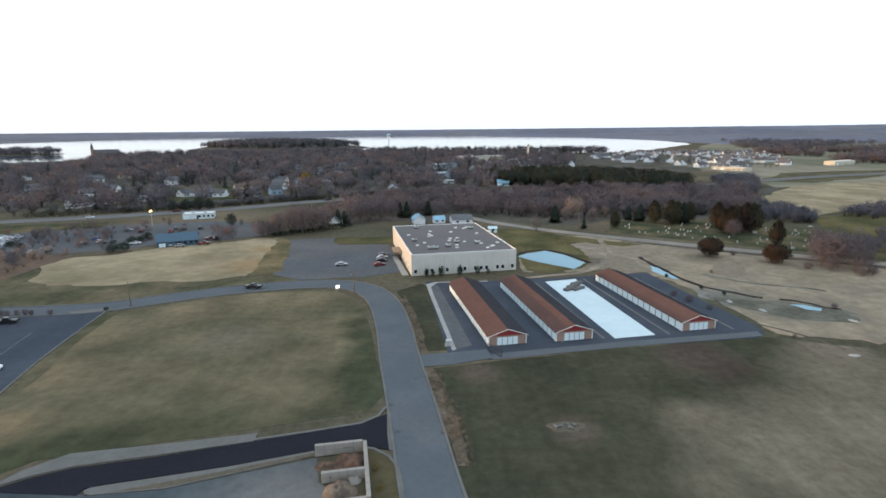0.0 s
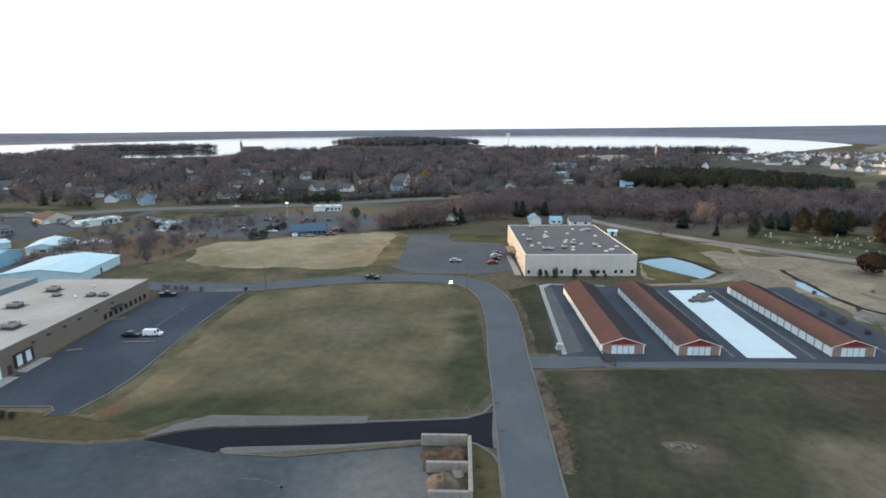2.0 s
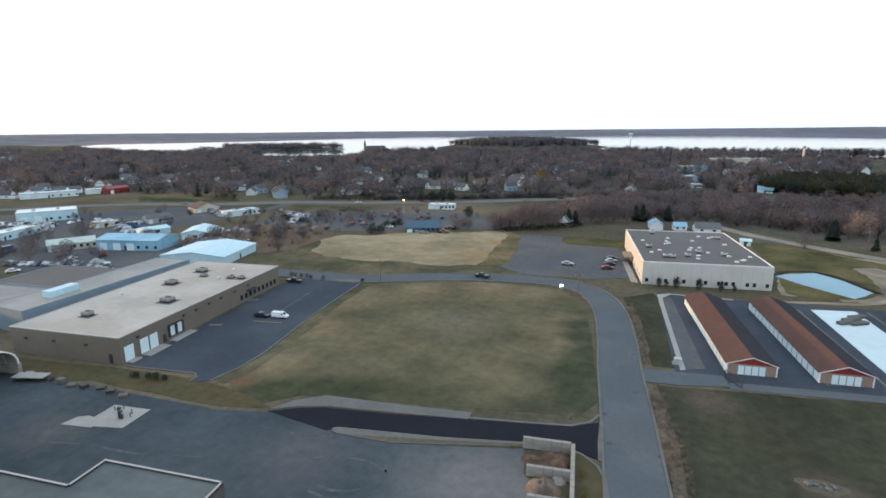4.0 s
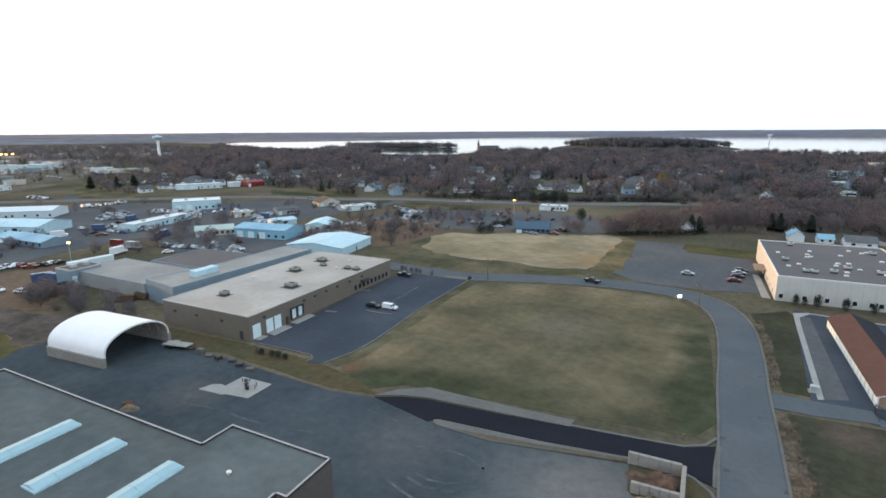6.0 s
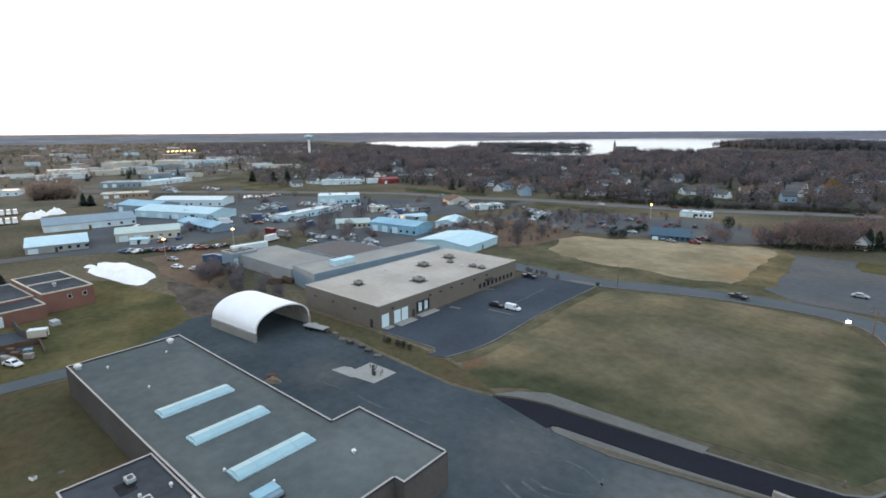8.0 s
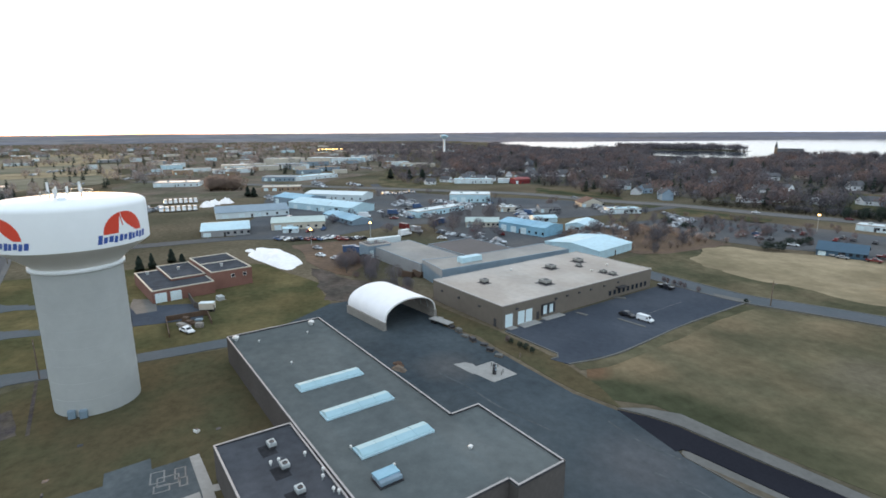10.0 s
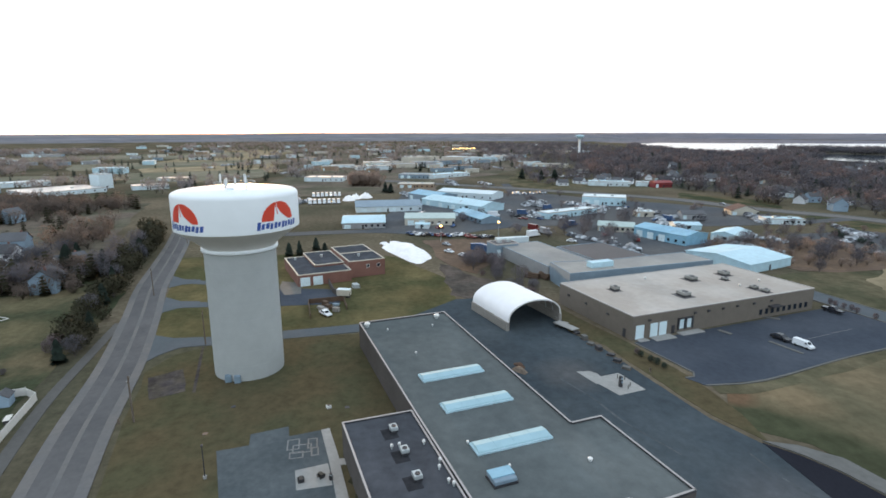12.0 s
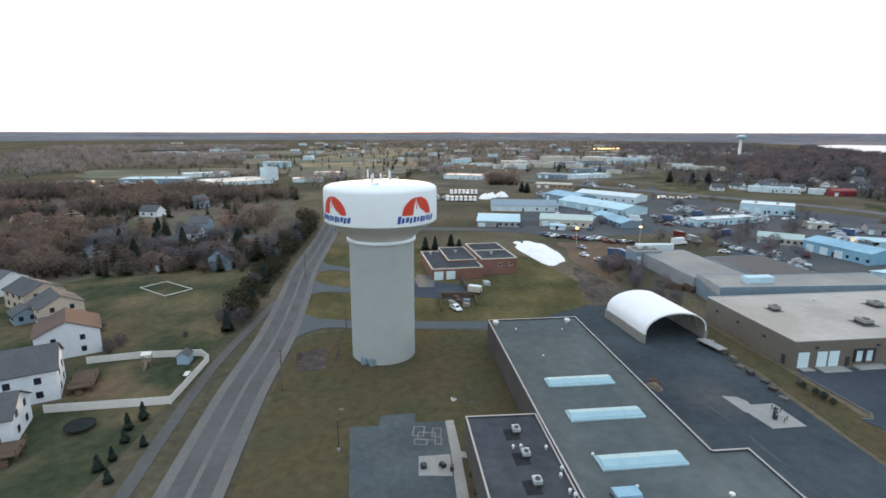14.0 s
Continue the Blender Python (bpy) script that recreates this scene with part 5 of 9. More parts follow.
for x, y in ((-71.5, 8.2), (-65.6, 9.0), (-59.7, 9.8)):
    roof_unit("roof_air_unit", x, y, 5.35, 1.35, 1.1, 0.95, 9, "pale grey metal air unit on the annex roof", "units on the annex roof", METAL_UNIT)
    sh = thing("roof_stain", x + 0.7, y - 0.5, 9, 5.355, "dark mat beside an air unit", "walk pad", "pads on the annex roof")
    part("mat", boxed((-1.5, 1.3, -1.2, 0.9, 0, 0.02)), ROOF_MAT, sh)
for x, y in ((-67.1, 7.4), (-67.3, 8.5), (-67.2, 12.0), (-62.6, 13.4), (-61.1, 13.0), (-58.1, 13.6), (-57.4, 14.1)):
    roof_vent(x, y, 5.35, 0.22, 0.75)

# arched fabric shelter on block walls
tent = thing("fabric_shelter", -119.3, 42.8, 13, 0, "white arched fabric shelter open at one end", "shelter")
TW, TL = 16.2, 18.5
wall_h = 2.3


def shell(r_off, reverse):
    bm = bmesh.new()
    rows = []
    for j in range(9):
        row = []
        for k in range(25):
            a = math.pi * k / 24
            y = TW / 2 - math.cos(a) * (TW / 2 - r_off)
            z = wall_h + math.sin(a) ** 0.82 * (4.9 - r_off)
            row.append(bm.verts.new((-TL * j / 8 + (0.02 if r_off else 0), y, z)))
        rows.append(row)
    for a, b in zip(rows, rows[1:]):
        for k in range(24):
            f = (a[k], a[k + 1], b[k + 1], b[k])
            bm.faces.new(f[::-1] if reverse else f)
    return bm


cover = shell(0.0, False)
part("cover", cover, TENT_WHITE, tent, "taut white fabric cover", True)
part("lining", shell(0.25, True), TENT_LINING, tent, "dim inner lining", True)
for k in range(7):
    bm = bmesh.new()
    xx = -TL * k / 6
    prev = None
    for j in range(25):
        a = math.pi * j / 24
        ring = []
        for dx, dr in ((-0.1, 0.02), (0.1, 0.02), (0.1, 0.34), (-0.1, 0.34)):
            ring.append(bm.verts.new((xx + dx, TW / 2 - math.cos(a) * (TW / 2 - dr), wall_h + math.sin(a) ** 0.82 * (4.9 - dr))))
        if prev:
            for i in range(4):
                bm.faces.new((prev[i], prev[(i + 1) % 4], ring[(i + 1) % 4], ring[i]))
        prev = ring
    bmesh.ops.recalc_face_normals(bm, faces=bm.faces[:])
    part("arch_truss", bm, METAL_UNIT if k else WHITE_TRIM, tent, "steel arch")
for y in (0.0, TW):
    for row in range(3):
        for k in range(11):
            part("block", bevelled(-TL * (k + 1) / 11 + 0.02, -TL * k / 11 - 0.02, y - 0.45, y + 0.45, row * 0.77, row * 0.77 + 0.75, 0.03), BLOCKS, tent)
for k in range(10):
    part("block", bevelled(-TL - 0.45, -TL + 0.45, TW * k / 10 + 0.02, TW * (k + 1) / 10 - 0.02, 0, 2.3, 0.03), BLOCKS, tent)

# ---- water tower ----
TX, TY, TR = -111.4, -17.6, 11.85
tower = thing("water_tower", TX, TY, 0, 0, "white water tower on a grey concrete pedestal", "water tower")
part("pedestal", lathe(bmesh.new(), [(6.95, -0.4), (6.95, 6), (6.9, 26.2)], 64), PEDESTAL, tower, "ribbed grey concrete pedestal", True)
bm = bmesh.new()
for k in range(7):
    lathe(bm, [(6.96, 3.2 * k + 3.0), (6.99, 3.2 * k + 3.02), (6.99, 3.2 * k + 3.1), (6.96, 3.2 * k + 3.12)], 64)
part("pour_joints", bm, PEDESTAL, tower)
part("ring", lathe(bmesh.new(), [(6.9, 26.05), (7.35, 26.1), (7.35, 26.7), (6.9, 26.75)], 64), TANK_WHITE, tower, "white collar ring", True)
part("bowl", lathe(bmesh.new(), [(6.9, 26.7), (7.3, 27.2), (8.7, 28.4), (10.3, 29.5), (11.3, 30.2), (TR - 0.05, 30.65)], 64), BOWL, tower, "grey flared bowl", True)
part("tank", lathe(bmesh.new(), [(TR - 0.03, 30.6), (TR, 30.85), (TR, 36.9), (TR - 0.08, 37.3), (TR - 0.3, 37.6), (TR - 0.8, 37.85), (8, 38.15), (4, 38.3), (0, 38.4)], 72), TANK_WHITE, tower, "smooth white steel tank", True)


def curved_cells(inside_fn, s0, s1, z0, z1, centre, step, lift):
    """Painted shape on the tank: small plates that follow the curve."""
    bm = bmesh.new()
    cols, rows = int((s1 - s0) / step), int((z1 - z0) / step)
    seen = {}

    def vert(i, j):
        if (i, j) not in seen:
            a = centre + (s0 + i * step) / TR
            seen[i, j] = bm.verts.new(((TR + lift) * math.cos(a), (TR + lift) * math.sin(a), z0 + j * step))
        return seen[i, j]

    for i in range(cols):
        for j in range(rows):
            if inside_fn(s0 + (i + 0.5) * step, z0 + (j + 0.5) * step):
                bm.faces.new((vert(i, j), vert(i + 1, j), vert(i + 1, j + 1), vert(i, j + 1)))
    return bm


LOGO_Z = 32.75


def red_half(s, z):
    h = z - LOGO_Z
    if h < 0 or s * s + h * h * 1.1 > 3.7 ** 2:
        return False
    k = min(1.0, h / 3.5)
    left, right = -1.25 + 0.55 * k, -0.5 + 3.0 * (1 - k) ** 2.2
    return not (left < s < right) or (abs(s - (-0.75 + 0.75 * (1 - k) ** 1.3)) < 0.1 and k > 0.35)


for k in range(4):
    c = radians(47 + 90 * k)
    logo = part("logo", curved_cells(red_half, -3.8, 3.8, LOGO_Z, LOGO_Z + 4.0, c, 0.1, 0.03), LOGO_RED, tower, "red half-disc emblem with a white sail")
    for n in range(11):
        a, wide = -4.75 + 0.86 * n, (0.66, 0.6, 0.7, 0.56)[n % 4]
        lo, hi = 31.25 + 0.1 * (n % 3), 32.55 + (0.2 if n == 0 else -0.12 * (n % 2))
        part("lettering_bar", curved_cells(lambda s, z: 0 < s - a - 0.18 * (z - lo) < wide, a - 0.1, a + 1.1, lo, hi, c, 0.1, 0.035), LOGO_BLUE, logo, "blue bar of lettering")
top = [(0.0, -2.5, 3.0), (1.8, -1.4, 2.0), (2.5, 0.6, 2.4), (1.0, 2.2, 3.0), (-1.5, 2.0, 2.2), (3.2, 2.6, 2.8), (-2.2, -1.8, 2.0)]
for x, y, h in top:
    mast = part("antenna_mast", lathe(bmesh.new(), [(0, 38.1), (0.09, 38.1), (0.09, 38 + h), (0, 38 + h)], 8, x, y), METAL_UNIT, tower, "thin grey antenna mast")
    part("antenna_panel", bevelled(x - 0.18, x + 0.18, y - 0.28, y + 0.02, 38 + h - 1.7, 38 + h - 0.1, 0.04), WHITE_TRIM, mast, "pale antenna panel")
rail = bmesh.new()
for z in (38.7, 39.3):
    lathe(rail, [(3.8, z), (3.86, z), (3.86, z + 0.06), (3.8, z + 0.06), (3.8, z)], 24)
part("roof_rail", rail, METAL_UNIT, tower)
for k in range(12):
    a = 2 * math.pi * k / 12
    part("rail_post", lathe(bmesh.new(), [(0, 38.2), (0.04, 38.2), (0.04, 39.4), (0, 39.4)], 6, 3.83 * math.cos(a), 3.83 * math.sin(a)), METAL_UNIT, tower)
part("hatch", bevelled(4.2, 5.4, -0.6, 0.6, 38.1, 38.7), TANK_WHITE, tower)
for a in (-28, -12):
    q = Vector((7.0 * math.cos(radians(a)), 7.0 * math.sin(radians(a))))
    part("base_cabinet", bevelled(q.x - 0.2, q.x + 0.7, q.y - 0.6, q.y + 0.6, 0, 1.5), METAL_SLATE, tower, "grey cabinet at the foot")

# ---- brick building behind the tower ----
brick = thing("brick_building", -168.0, -12.8, 13, 0, "low red-brick building with dark flat roofs", "public building")
for x0, x1, y0, y1, z0, h in ((-28, -1.5, 2.8, 20.4, -0.2, 3.7), (-31, -10.4, 10, 20.4, 3.7, 4.3), (-30.5, -5, 20.6, 33.4, -0.2, 5.6)):
    part("wall", boxed((x0, x1, y0, y1, z0, h)), BRICK_RED, brick, "red brick wall")
    part("roof", boxed((x0 + 0.3, x1 - 0.3, y0 + 0.3, y1 - 0.3, h - 0.02, h + 0.05)), ROOF_LOW, brick, "dark membrane roof")
    parapet(brick, [(x0, y0), (x1, y0), (x1, y1), (x0, y1)], h, 0.4, 0.28, CREAM)
part("rear_wall", boxed((-31, -28.02, 10, 20.4, -0.2, 3.7)), BRICK_RED, brick, "red brick rear wall")
part("roof_divider", boxed((-18.3, -17.9, 20.9, 33.1, 5.6, 5.95)), CREAM, brick, "pale roof upstand")
for y in (5.1, 9.2):
    shutter_door(brick, -1.48, y, 0.1, 3.1, 2.9, "y")
for y in (27.2, 31):
    window_in(brick, -4.97, y, 3.2, 1.0, 1.0, "y")
for x, y, z in ((-24, 6, 3.75), (-12, 26, 5.65), (-22, 15, 4.35)):
    part("roof_vent", lathe(bmesh.new(), [(0, z), (0.4, z), (0.4, z + 0.7), (0.55, z + 0.75), (0.55, z + 0.95), (0, z + 1.05)], 10, x, y), METAL_UNIT, brick, "small grey roof vent")
screen = thing("screen_wall", -160.3, 0.6, 0, 0, "low brown brick screen wall beside the yard", "garden wall")
for (ax, ay), (bx, by) in (((-11.0, -1.4), (0, 0)), ((0.3, 0.25), (5.3, 4.7))):
    run = part("wall_run", boxed((0, math.hypot(bx - ax, by - ay), -0.15, 0.15, -0.2, 1.9)), DARK_WALL, screen)
    run.matrix_basis = pose(ax, ay, 0, 0, 0, math.degrees(math.atan2(by - ay, bx - ax)))
cabinet = thing("transformer_cabinet", -166.2, 7.6, 15, 0, "pale low metal cabinet beside the brick wing", "cabinet")
part("casing", bevelled(-1.3, 1.3, -0.9, 0.9, 0.1, 1.2, 0.06), METAL_UNIT, cabinet)
part("plinth", boxed((-1.5, 1.5, -1.1, 1.1, -0.1, 0.1)), CONCRETE, cabinet)
dumpster = thing("yard_enclosure", -146, -1.2, 4, 0, "low brown fenced enclosure with stored goods", "enclosure")
for s in ((-6.6, 6.6, -5.2, -5.0, 0, 1.3), (-6.6, 2.0, 5.0, 5.2, 0, 1.3), (-6.6, -6.4, -5.0, 5.0, 0, 1.5)):
    part("fence_wall", boxed(s), WOOD_DECK, dumpster)
random.seed(44)
for k in range(9):
    junk = thing("stored_crate", -150 + random.uniform(0, 9), -1.2 + random.uniform(-4, 4.4), random.uniform(0, 90), 0.1, "dark weathered crate stored in the enclosure", "crate", "crates in the enclosure")
    part("crate_body", bevelled(-0.9, 0.9, -0.6, 0.6, 0, random.uniform(0.5, 1.3), 0.05), random.choice((DARK_METAL, WOOD_DECK, BLOCKS, METAL_SLATE)), junk)
    part("crate_lid", boxed((-0.95, 0.95, -0.65, 0.65, -0.03, 0.0)), WOOD_POLE, junk)
van_box = thing("box_trailer", -156.5, 3.6, 70, 0, "white box trailer beside the brick building", "trailer")
part("box", bevelled(-2.0, 2.0, -1.0, 1.0, 0.7, 2.5), CREAM, van_box)
part("box_roof", bevelled(-2.02, 2.02, -1.02, 1.02, 2.5, 2.6, 0.03), METAL_WHITE, van_box, "white roof")
for x in (-1.2, 1.2):
    part("wheel", bevelled(x - 0.4, x + 0.4, -1.02, 1.02, 0, 0.78, 0.2), TYRE, van_box)

# ---- plants ----
rng = np.random.default_rng(7)


def tri_mesh(name, verts, tris, mats, index=None, normals=None):
    me = bpy.data.meshes.new(name)
    n = len(tris)
    me.vertices.add(len(verts))
    me.vertices.foreach_set("co", np.asarray(verts, np.float32).ravel())
    me.loops.add(n * 3)
    me.loops.foreach_set("vertex_index", np.asarray(tris, np.int32).ravel())
    me.polygons.add(n)
    me.polygons.foreach_set("loop_start", np.arange(n, dtype=np.int32) * 3)
    for m in mats:
        me.materials.append(m)
    if index is not None:
        me.polygons.foreach_set("material_index", np.asarray(index, np.int32))
    me.update(calc_edges=True)
    if normals is not None:
        a = me.attributes.new("custom_normal", "FLOAT_VECTOR", "POINT")
        a.data.foreach_set("vector", np.asarray(normals, np.float32).ravel())
    return me


def soft_normals(v):
    """Directions out of a unit tree's crown, by which a crown of fine twigs shades softly."""
    n = (v - np.array((0, 0, 0.42))) * (1, 1, 0.9) + (0, 0, 0.12)
    return n / (np.linalg.norm(n, axis=1)[:, None] + 1e-9)


def facing_out(v, t):
    """The triangles, turned so that each faces away from the crown's middle."""
    n = soft_normals(v)
    g = np.cross(v[t[:, 1]] - v[t[:, 0]], v[t[:, 2]] - v[t[:, 0]])
    back = np.einsum("ij,ij->i", g, n[t].mean(axis=1)) < 0
    t = t.copy()
    t[back] = t[back][:, ::-1]
    return t


def limb(v, t, a, b, ra, rb, sides=4):
    """A tapered limb from a to b, added to lists of vertices and triangles."""
    a, b = np.array(a, float), np.array(b, float)
    d = (b - a) / np.linalg.norm(b - a)
    u = np.cross(d, (0.3, 0.7, 0.2))
    u /= np.linalg.norm(u)
    w = np.cross(d, u)
    base = len(v)
    for p, r in ((a, ra), (b, rb)):
        for k in range(sides):
            c, s = math.cos(2 * math.pi * k / sides), math.sin(2 * math.pi * k / sides)
            v.append(p + r * (c * u + s * w))
    for k in range(sides):
        n = (k + 1) % sides
        t.append((base + k, base + n, base + sides + n))
        t.append((base + k, base + sides + n, base + sides + k))


def bare_tree(rnd, twigs=150, spread=0.36, low=0.3, thin=0.02, cone=0.0):
    """Unit-height leafless tree: trunk and limbs, and a crown of fine twigs. Returns two (verts, tris)."""
    v, t = [], []
    limb(v, t, (0, 0, -0.01), (0.01, 0.0, low + 0.1), 0.022, 0.015, 5)
    tips = []
    for k in range(7):
        a = 2.4 * k + rnd.uniform(0, 0.6)
        r, z = spread * rnd.uniform(0.35, 0.8), rnd.uniform(low + 0.2, 0.88)
        e = np.array((r * math.cos(a), r * math.sin(a), z))
        s = np.array((0.005, 0, low + 0.1 * rnd.uniform(-0.6, 0.9)))
        limb(v, t, s, e, 0.011, 0.004, 3)
        tips.append(e)
    cv, ct = [], []
    for k in range(twigs):
        while True:
            p = rnd.uniform(-1, 1, 3)
            if 0.12 < p @ p < 1:
                break
        lump = 1 + 0.22 * math.sin(3 * math.atan2(p[1], p[0]) + tips[0][0] * 40) * (1 - abs(p[2]))
        lump *= 1 - cone * (p[2] + 1) / 2
        c = np.array((p[0] * spread * lump, p[1] * spread * lump, low + (1 - low) * (0.52 + 0.48 * p[2])))
        away = p / np.linalg.norm(p)
        out = np.array((p[0], p[1], p[2] * 0.6 + 0.45)) + rnd.normal(0, 0.5, 3)
        out = out - away * (out @ away) * 0.75
        out /= np.linalg.norm(out)
        side = np.cross(out, away + rnd.normal(0, 0.35, 3))
        side /= np.linalg.norm(side) + 1e-9
        length, wide = rnd.uniform(0.07, 0.17), thin * rnd.uniform(0.6, 1.6)
        b = len(cv)
        cv += [c - side * wide, c + side * wide, c + out * length]
        ct.append((b, b + 1, b + 2))
    return (np.array(v), np.array(t)), (np.array(cv), facing_out(np.array(cv), np.array(ct)))


def conifer(rnd, whorls=9, wide=0.22, boughs=11):
    """Unit-height conifer: trunk and ragged whorls of drooping boughs."""
    v, t = [], []
    limb(v, t, (0, 0, -0.01), (0, 0, 0.95), 0.018, 0.004, 5)
    cv, ct = [], []
    for k in range(whorls):
        z = 0.08 + 0.88 * k / whorls
        r = wide * (1 - k / whorls) ** 0.62 * rnd.uniform(0.8, 1.15) + 0.02
        for j in range(boughs):
            a = 2 * math.pi * (j + rnd.uniform(-0.4, 0.4)) / boughs + k
            rr = r * rnd.uniform(0.65, 1.2)
            d = np.array((math.cos(a), math.sin(a), 0))
            s = np.array((-d[1], d[0], 0)) * rr * 4.2 / boughs
            b = len(cv)
            up = 0.12 * (1 - 0.4 * k / whorls)
            cv += [np.array((0, 0, z + up)), d * rr * 0.75 + s + (0, 0, z + 0.02), d * rr + (0, 0, z - 0.03), d * rr * 0.75 - s + (0, 0, z + 0.02)]
            ct += [(b, b + 1, b + 2), (b, b + 2, b + 3)]
    return (np.array(v), np.array(t)), (np.array(cv), facing_out(np.array(cv), np.array(ct)))


def bush(rnd, twigs=130):
    return bare_tree(rnd, twigs, 0.55, 0.02, 0.03)


FAR_BARE = [bare_tree(rng, 90, s, 0.06, 0.042) for s in (0.42, 0.5, 0.38, 0.55)]
TOWN_BARE = [bare_tree(rng, 180, s, 0.06, 0.029) for s in (0.42, 0.5, 0.38, 0.55)]
MID_BARE = [bare_tree(rng, 280, s, 0.06, 0.021) for s in (0.42, 0.5, 0.38, 0.55)]
FAR_FIR = [conifer(rng, 6, w) for w in (0.2, 0.26)]


def hides(x, y, q):
    """Whether a tree would stand close by the house at q or hide it from the camera."""
    far = math.hypot(*q)
    along, aside = (x * q[0] + y * q[1]) / far - far, (x * q[1] - y * q[0]) / far
    return abs(aside) < 8 and -48 < along < 10


def woods(name, poly, count, low, high, crown, label, templates=None, seed=1, keep_out=(), clump=0.0, clear=(), rise=None):
    """Many small trees over a stretch of land, joined into one object."""
    r = np.random.default_rng(seed)
    templates = templates or FAR_BARE
    xs, ys = [p[0] for p in poly], [p[1] for p in poly]
    V, T, I, N, base, made, tries = [], [], [], [], 0, 0, 0
    while made < count and tries < count * 30:
        tries += 1
        x, y = r.uniform(min(xs), max(xs)), r.uniform(min(ys), max(ys))
        if not inside(x, y, poly) or any(inside(x, y, k) for k in keep_out):
            continue
        if clump and noise.noise((x * 0.012, y * 0.012, seed)) < clump * r.uniform(-0.4, 1):
            continue
        if any(hides(x, y, q) for q in clear):
            continue
        h, turn = r.uniform(low, high), r.uniform(0, 6.28)
        z = rise(x, y) if rise else 0.0
        c, s = math.cos(turn) * h * r.uniform(0.9, 1.25), math.sin(turn) * h
        m = np.array(((c, -s, 0), (s, c, 0), (0, 0, h)))
        for n, (v, t) in enumerate(templates[r.integers(len(templates))]):
            V.append(v @ m.T + (x, y, z))
            N.append(soft_normals(v) @ m.T / h)
            T.append(t + base)
            I.append(np.full(len(t), n))
            base += len(v)
        made += 1
    me = tri_mesh(name, np.concatenate(V), np.concatenate(T), [BARK, crown], np.concatenate(I), np.concatenate(N))
    return tagged(new(name, me), label, "trees", kind="stuff")


def tree_thing(name, pair, crown_mat, label, category="tree", trunk_mat=None):
    """A tree of unit height with trunk and crown, to be copied."""
    root = new(name)
    root.empty_display_size = 0.3
    tagged(root, label, category)
    for nm, (v, t), mt in (("trunk", pair[0], trunk_mat or BARK), ("crown", pair[1], crown_mat)):
        ob = new(nm, tri_mesh(nm, v, t, [mt], None, soft_normals(v) if nm == "crown" else None))
        ob.parent = root
    return root


class Stock:
    """Trees of which the first is placed itself and the others are copies."""

    def __init__(self, *roots):
        self.roots, self.used, self.r = list(roots), set(), np.random.default_rng(21)

    def put(self, x, y, h, wide=1.0):
        k = int(self.r.integers(len(self.roots)))
        m = pose(x, y, 0, 0, 0, float(self.r.uniform(0, 360))) @ Matrix.Diagonal((h * wide, h * wide, h, 1))
        if k not in self.used:
            self.used.add(k)
            self.roots[k].matrix_basis = m
            return self.roots[k]
        root = self.roots[k]
        keep = root.matrix_basis.copy()
        root.matrix_basis = Matrix.Identity(4)
        ob = copy_thing(root, m)
        root.matrix_basis = keep
        return ob

    def done(self):
        for k, root in enumerate(self.roots):
            if k not in self.used:
                for o in (*root.children_recursive, root):
                    bpy.data.objects.remove(o)


firs = Stock(*[tree_thing("conifer_tree", conifer(rng, 16, w, 15), NEEDLES, "dark green conifer with ragged boughs") for w in (0.2, 0.25)])
olive_firs = Stock(*[tree_thing("cedar_tree", bare_tree(rng, 1500, w, 0.0, 0.015, 0.62), m, "%s cedar standing in the cemetery" % c) for w, m, c in ((0.34, NEEDLES_BROWN, "olive-brown"), (0.4, NEEDLES_BROWN, "broad olive-brown"), (0.34, NEEDLES_RUST, "rusty brown"))])
rusty_firs = Stock(tree_thing("cedar_tree", bare_tree(rng, 1500, 0.36, 0.0, 0.015, 0.62), NEEDLES_RUST, "rusty cedar at the edge of the cemetery"))
olive_bushes = Stock(*[tree_thing("shrub", bush(rng, 520), NEEDLES_BROWN, "dense olive-brown shrub in the roadside hedge", "shrub") for _ in range(2)])
bares = Stock(*[tree_thing("bare_tree", bare_tree(rng, 900, s, 0.12, 0.007), TWIG_GREY, "leafless grey-brown deciduous tree") for s in (0.38, 0.44, 0.34)])
reds = Stock(*[tree_thing("reddish_tree", bare_tree(rng, 950, s, 0.06, 0.0075), TWIG_RED, "leafless tree with fine reddish twigs") for s in (0.42, 0.48)])
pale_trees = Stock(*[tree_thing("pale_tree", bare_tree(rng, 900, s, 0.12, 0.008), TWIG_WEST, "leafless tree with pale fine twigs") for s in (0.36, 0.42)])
junipers = Stock(*[tree_thing("juniper", bush(rng, 1900), NEEDLES_RUST, "dense rusty-brown round juniper beside the gravel road", "shrub") for _ in range(1)])
bushes = Stock(*[tree_thing("bush", bush(rng, 520), TWIG_RED, "round leafless brown bush", "bush") for _ in range(2)])
green_bushes = Stock(*[tree_thing("shrub", bush(rng, 620), NEEDLES, "dense dark evergreen shrub", "shrub") for _ in range(2)])

# cemetery conifers and junipers by the gravel road
for x, y, h in ((92.6, 264.9, 8.5), (120.5, 284, 11), (124, 271, 13), (128, 273, 12), (118, 276, 11.5), (137, 278, 11), (143.8, 262, 13), (139.4, 248, 11.6), (151, 258, 12), (149.8, 248, 14.5), (155, 250, 14), (146, 254, 12)):
    olive_firs.put(x, y, h, 1.05)
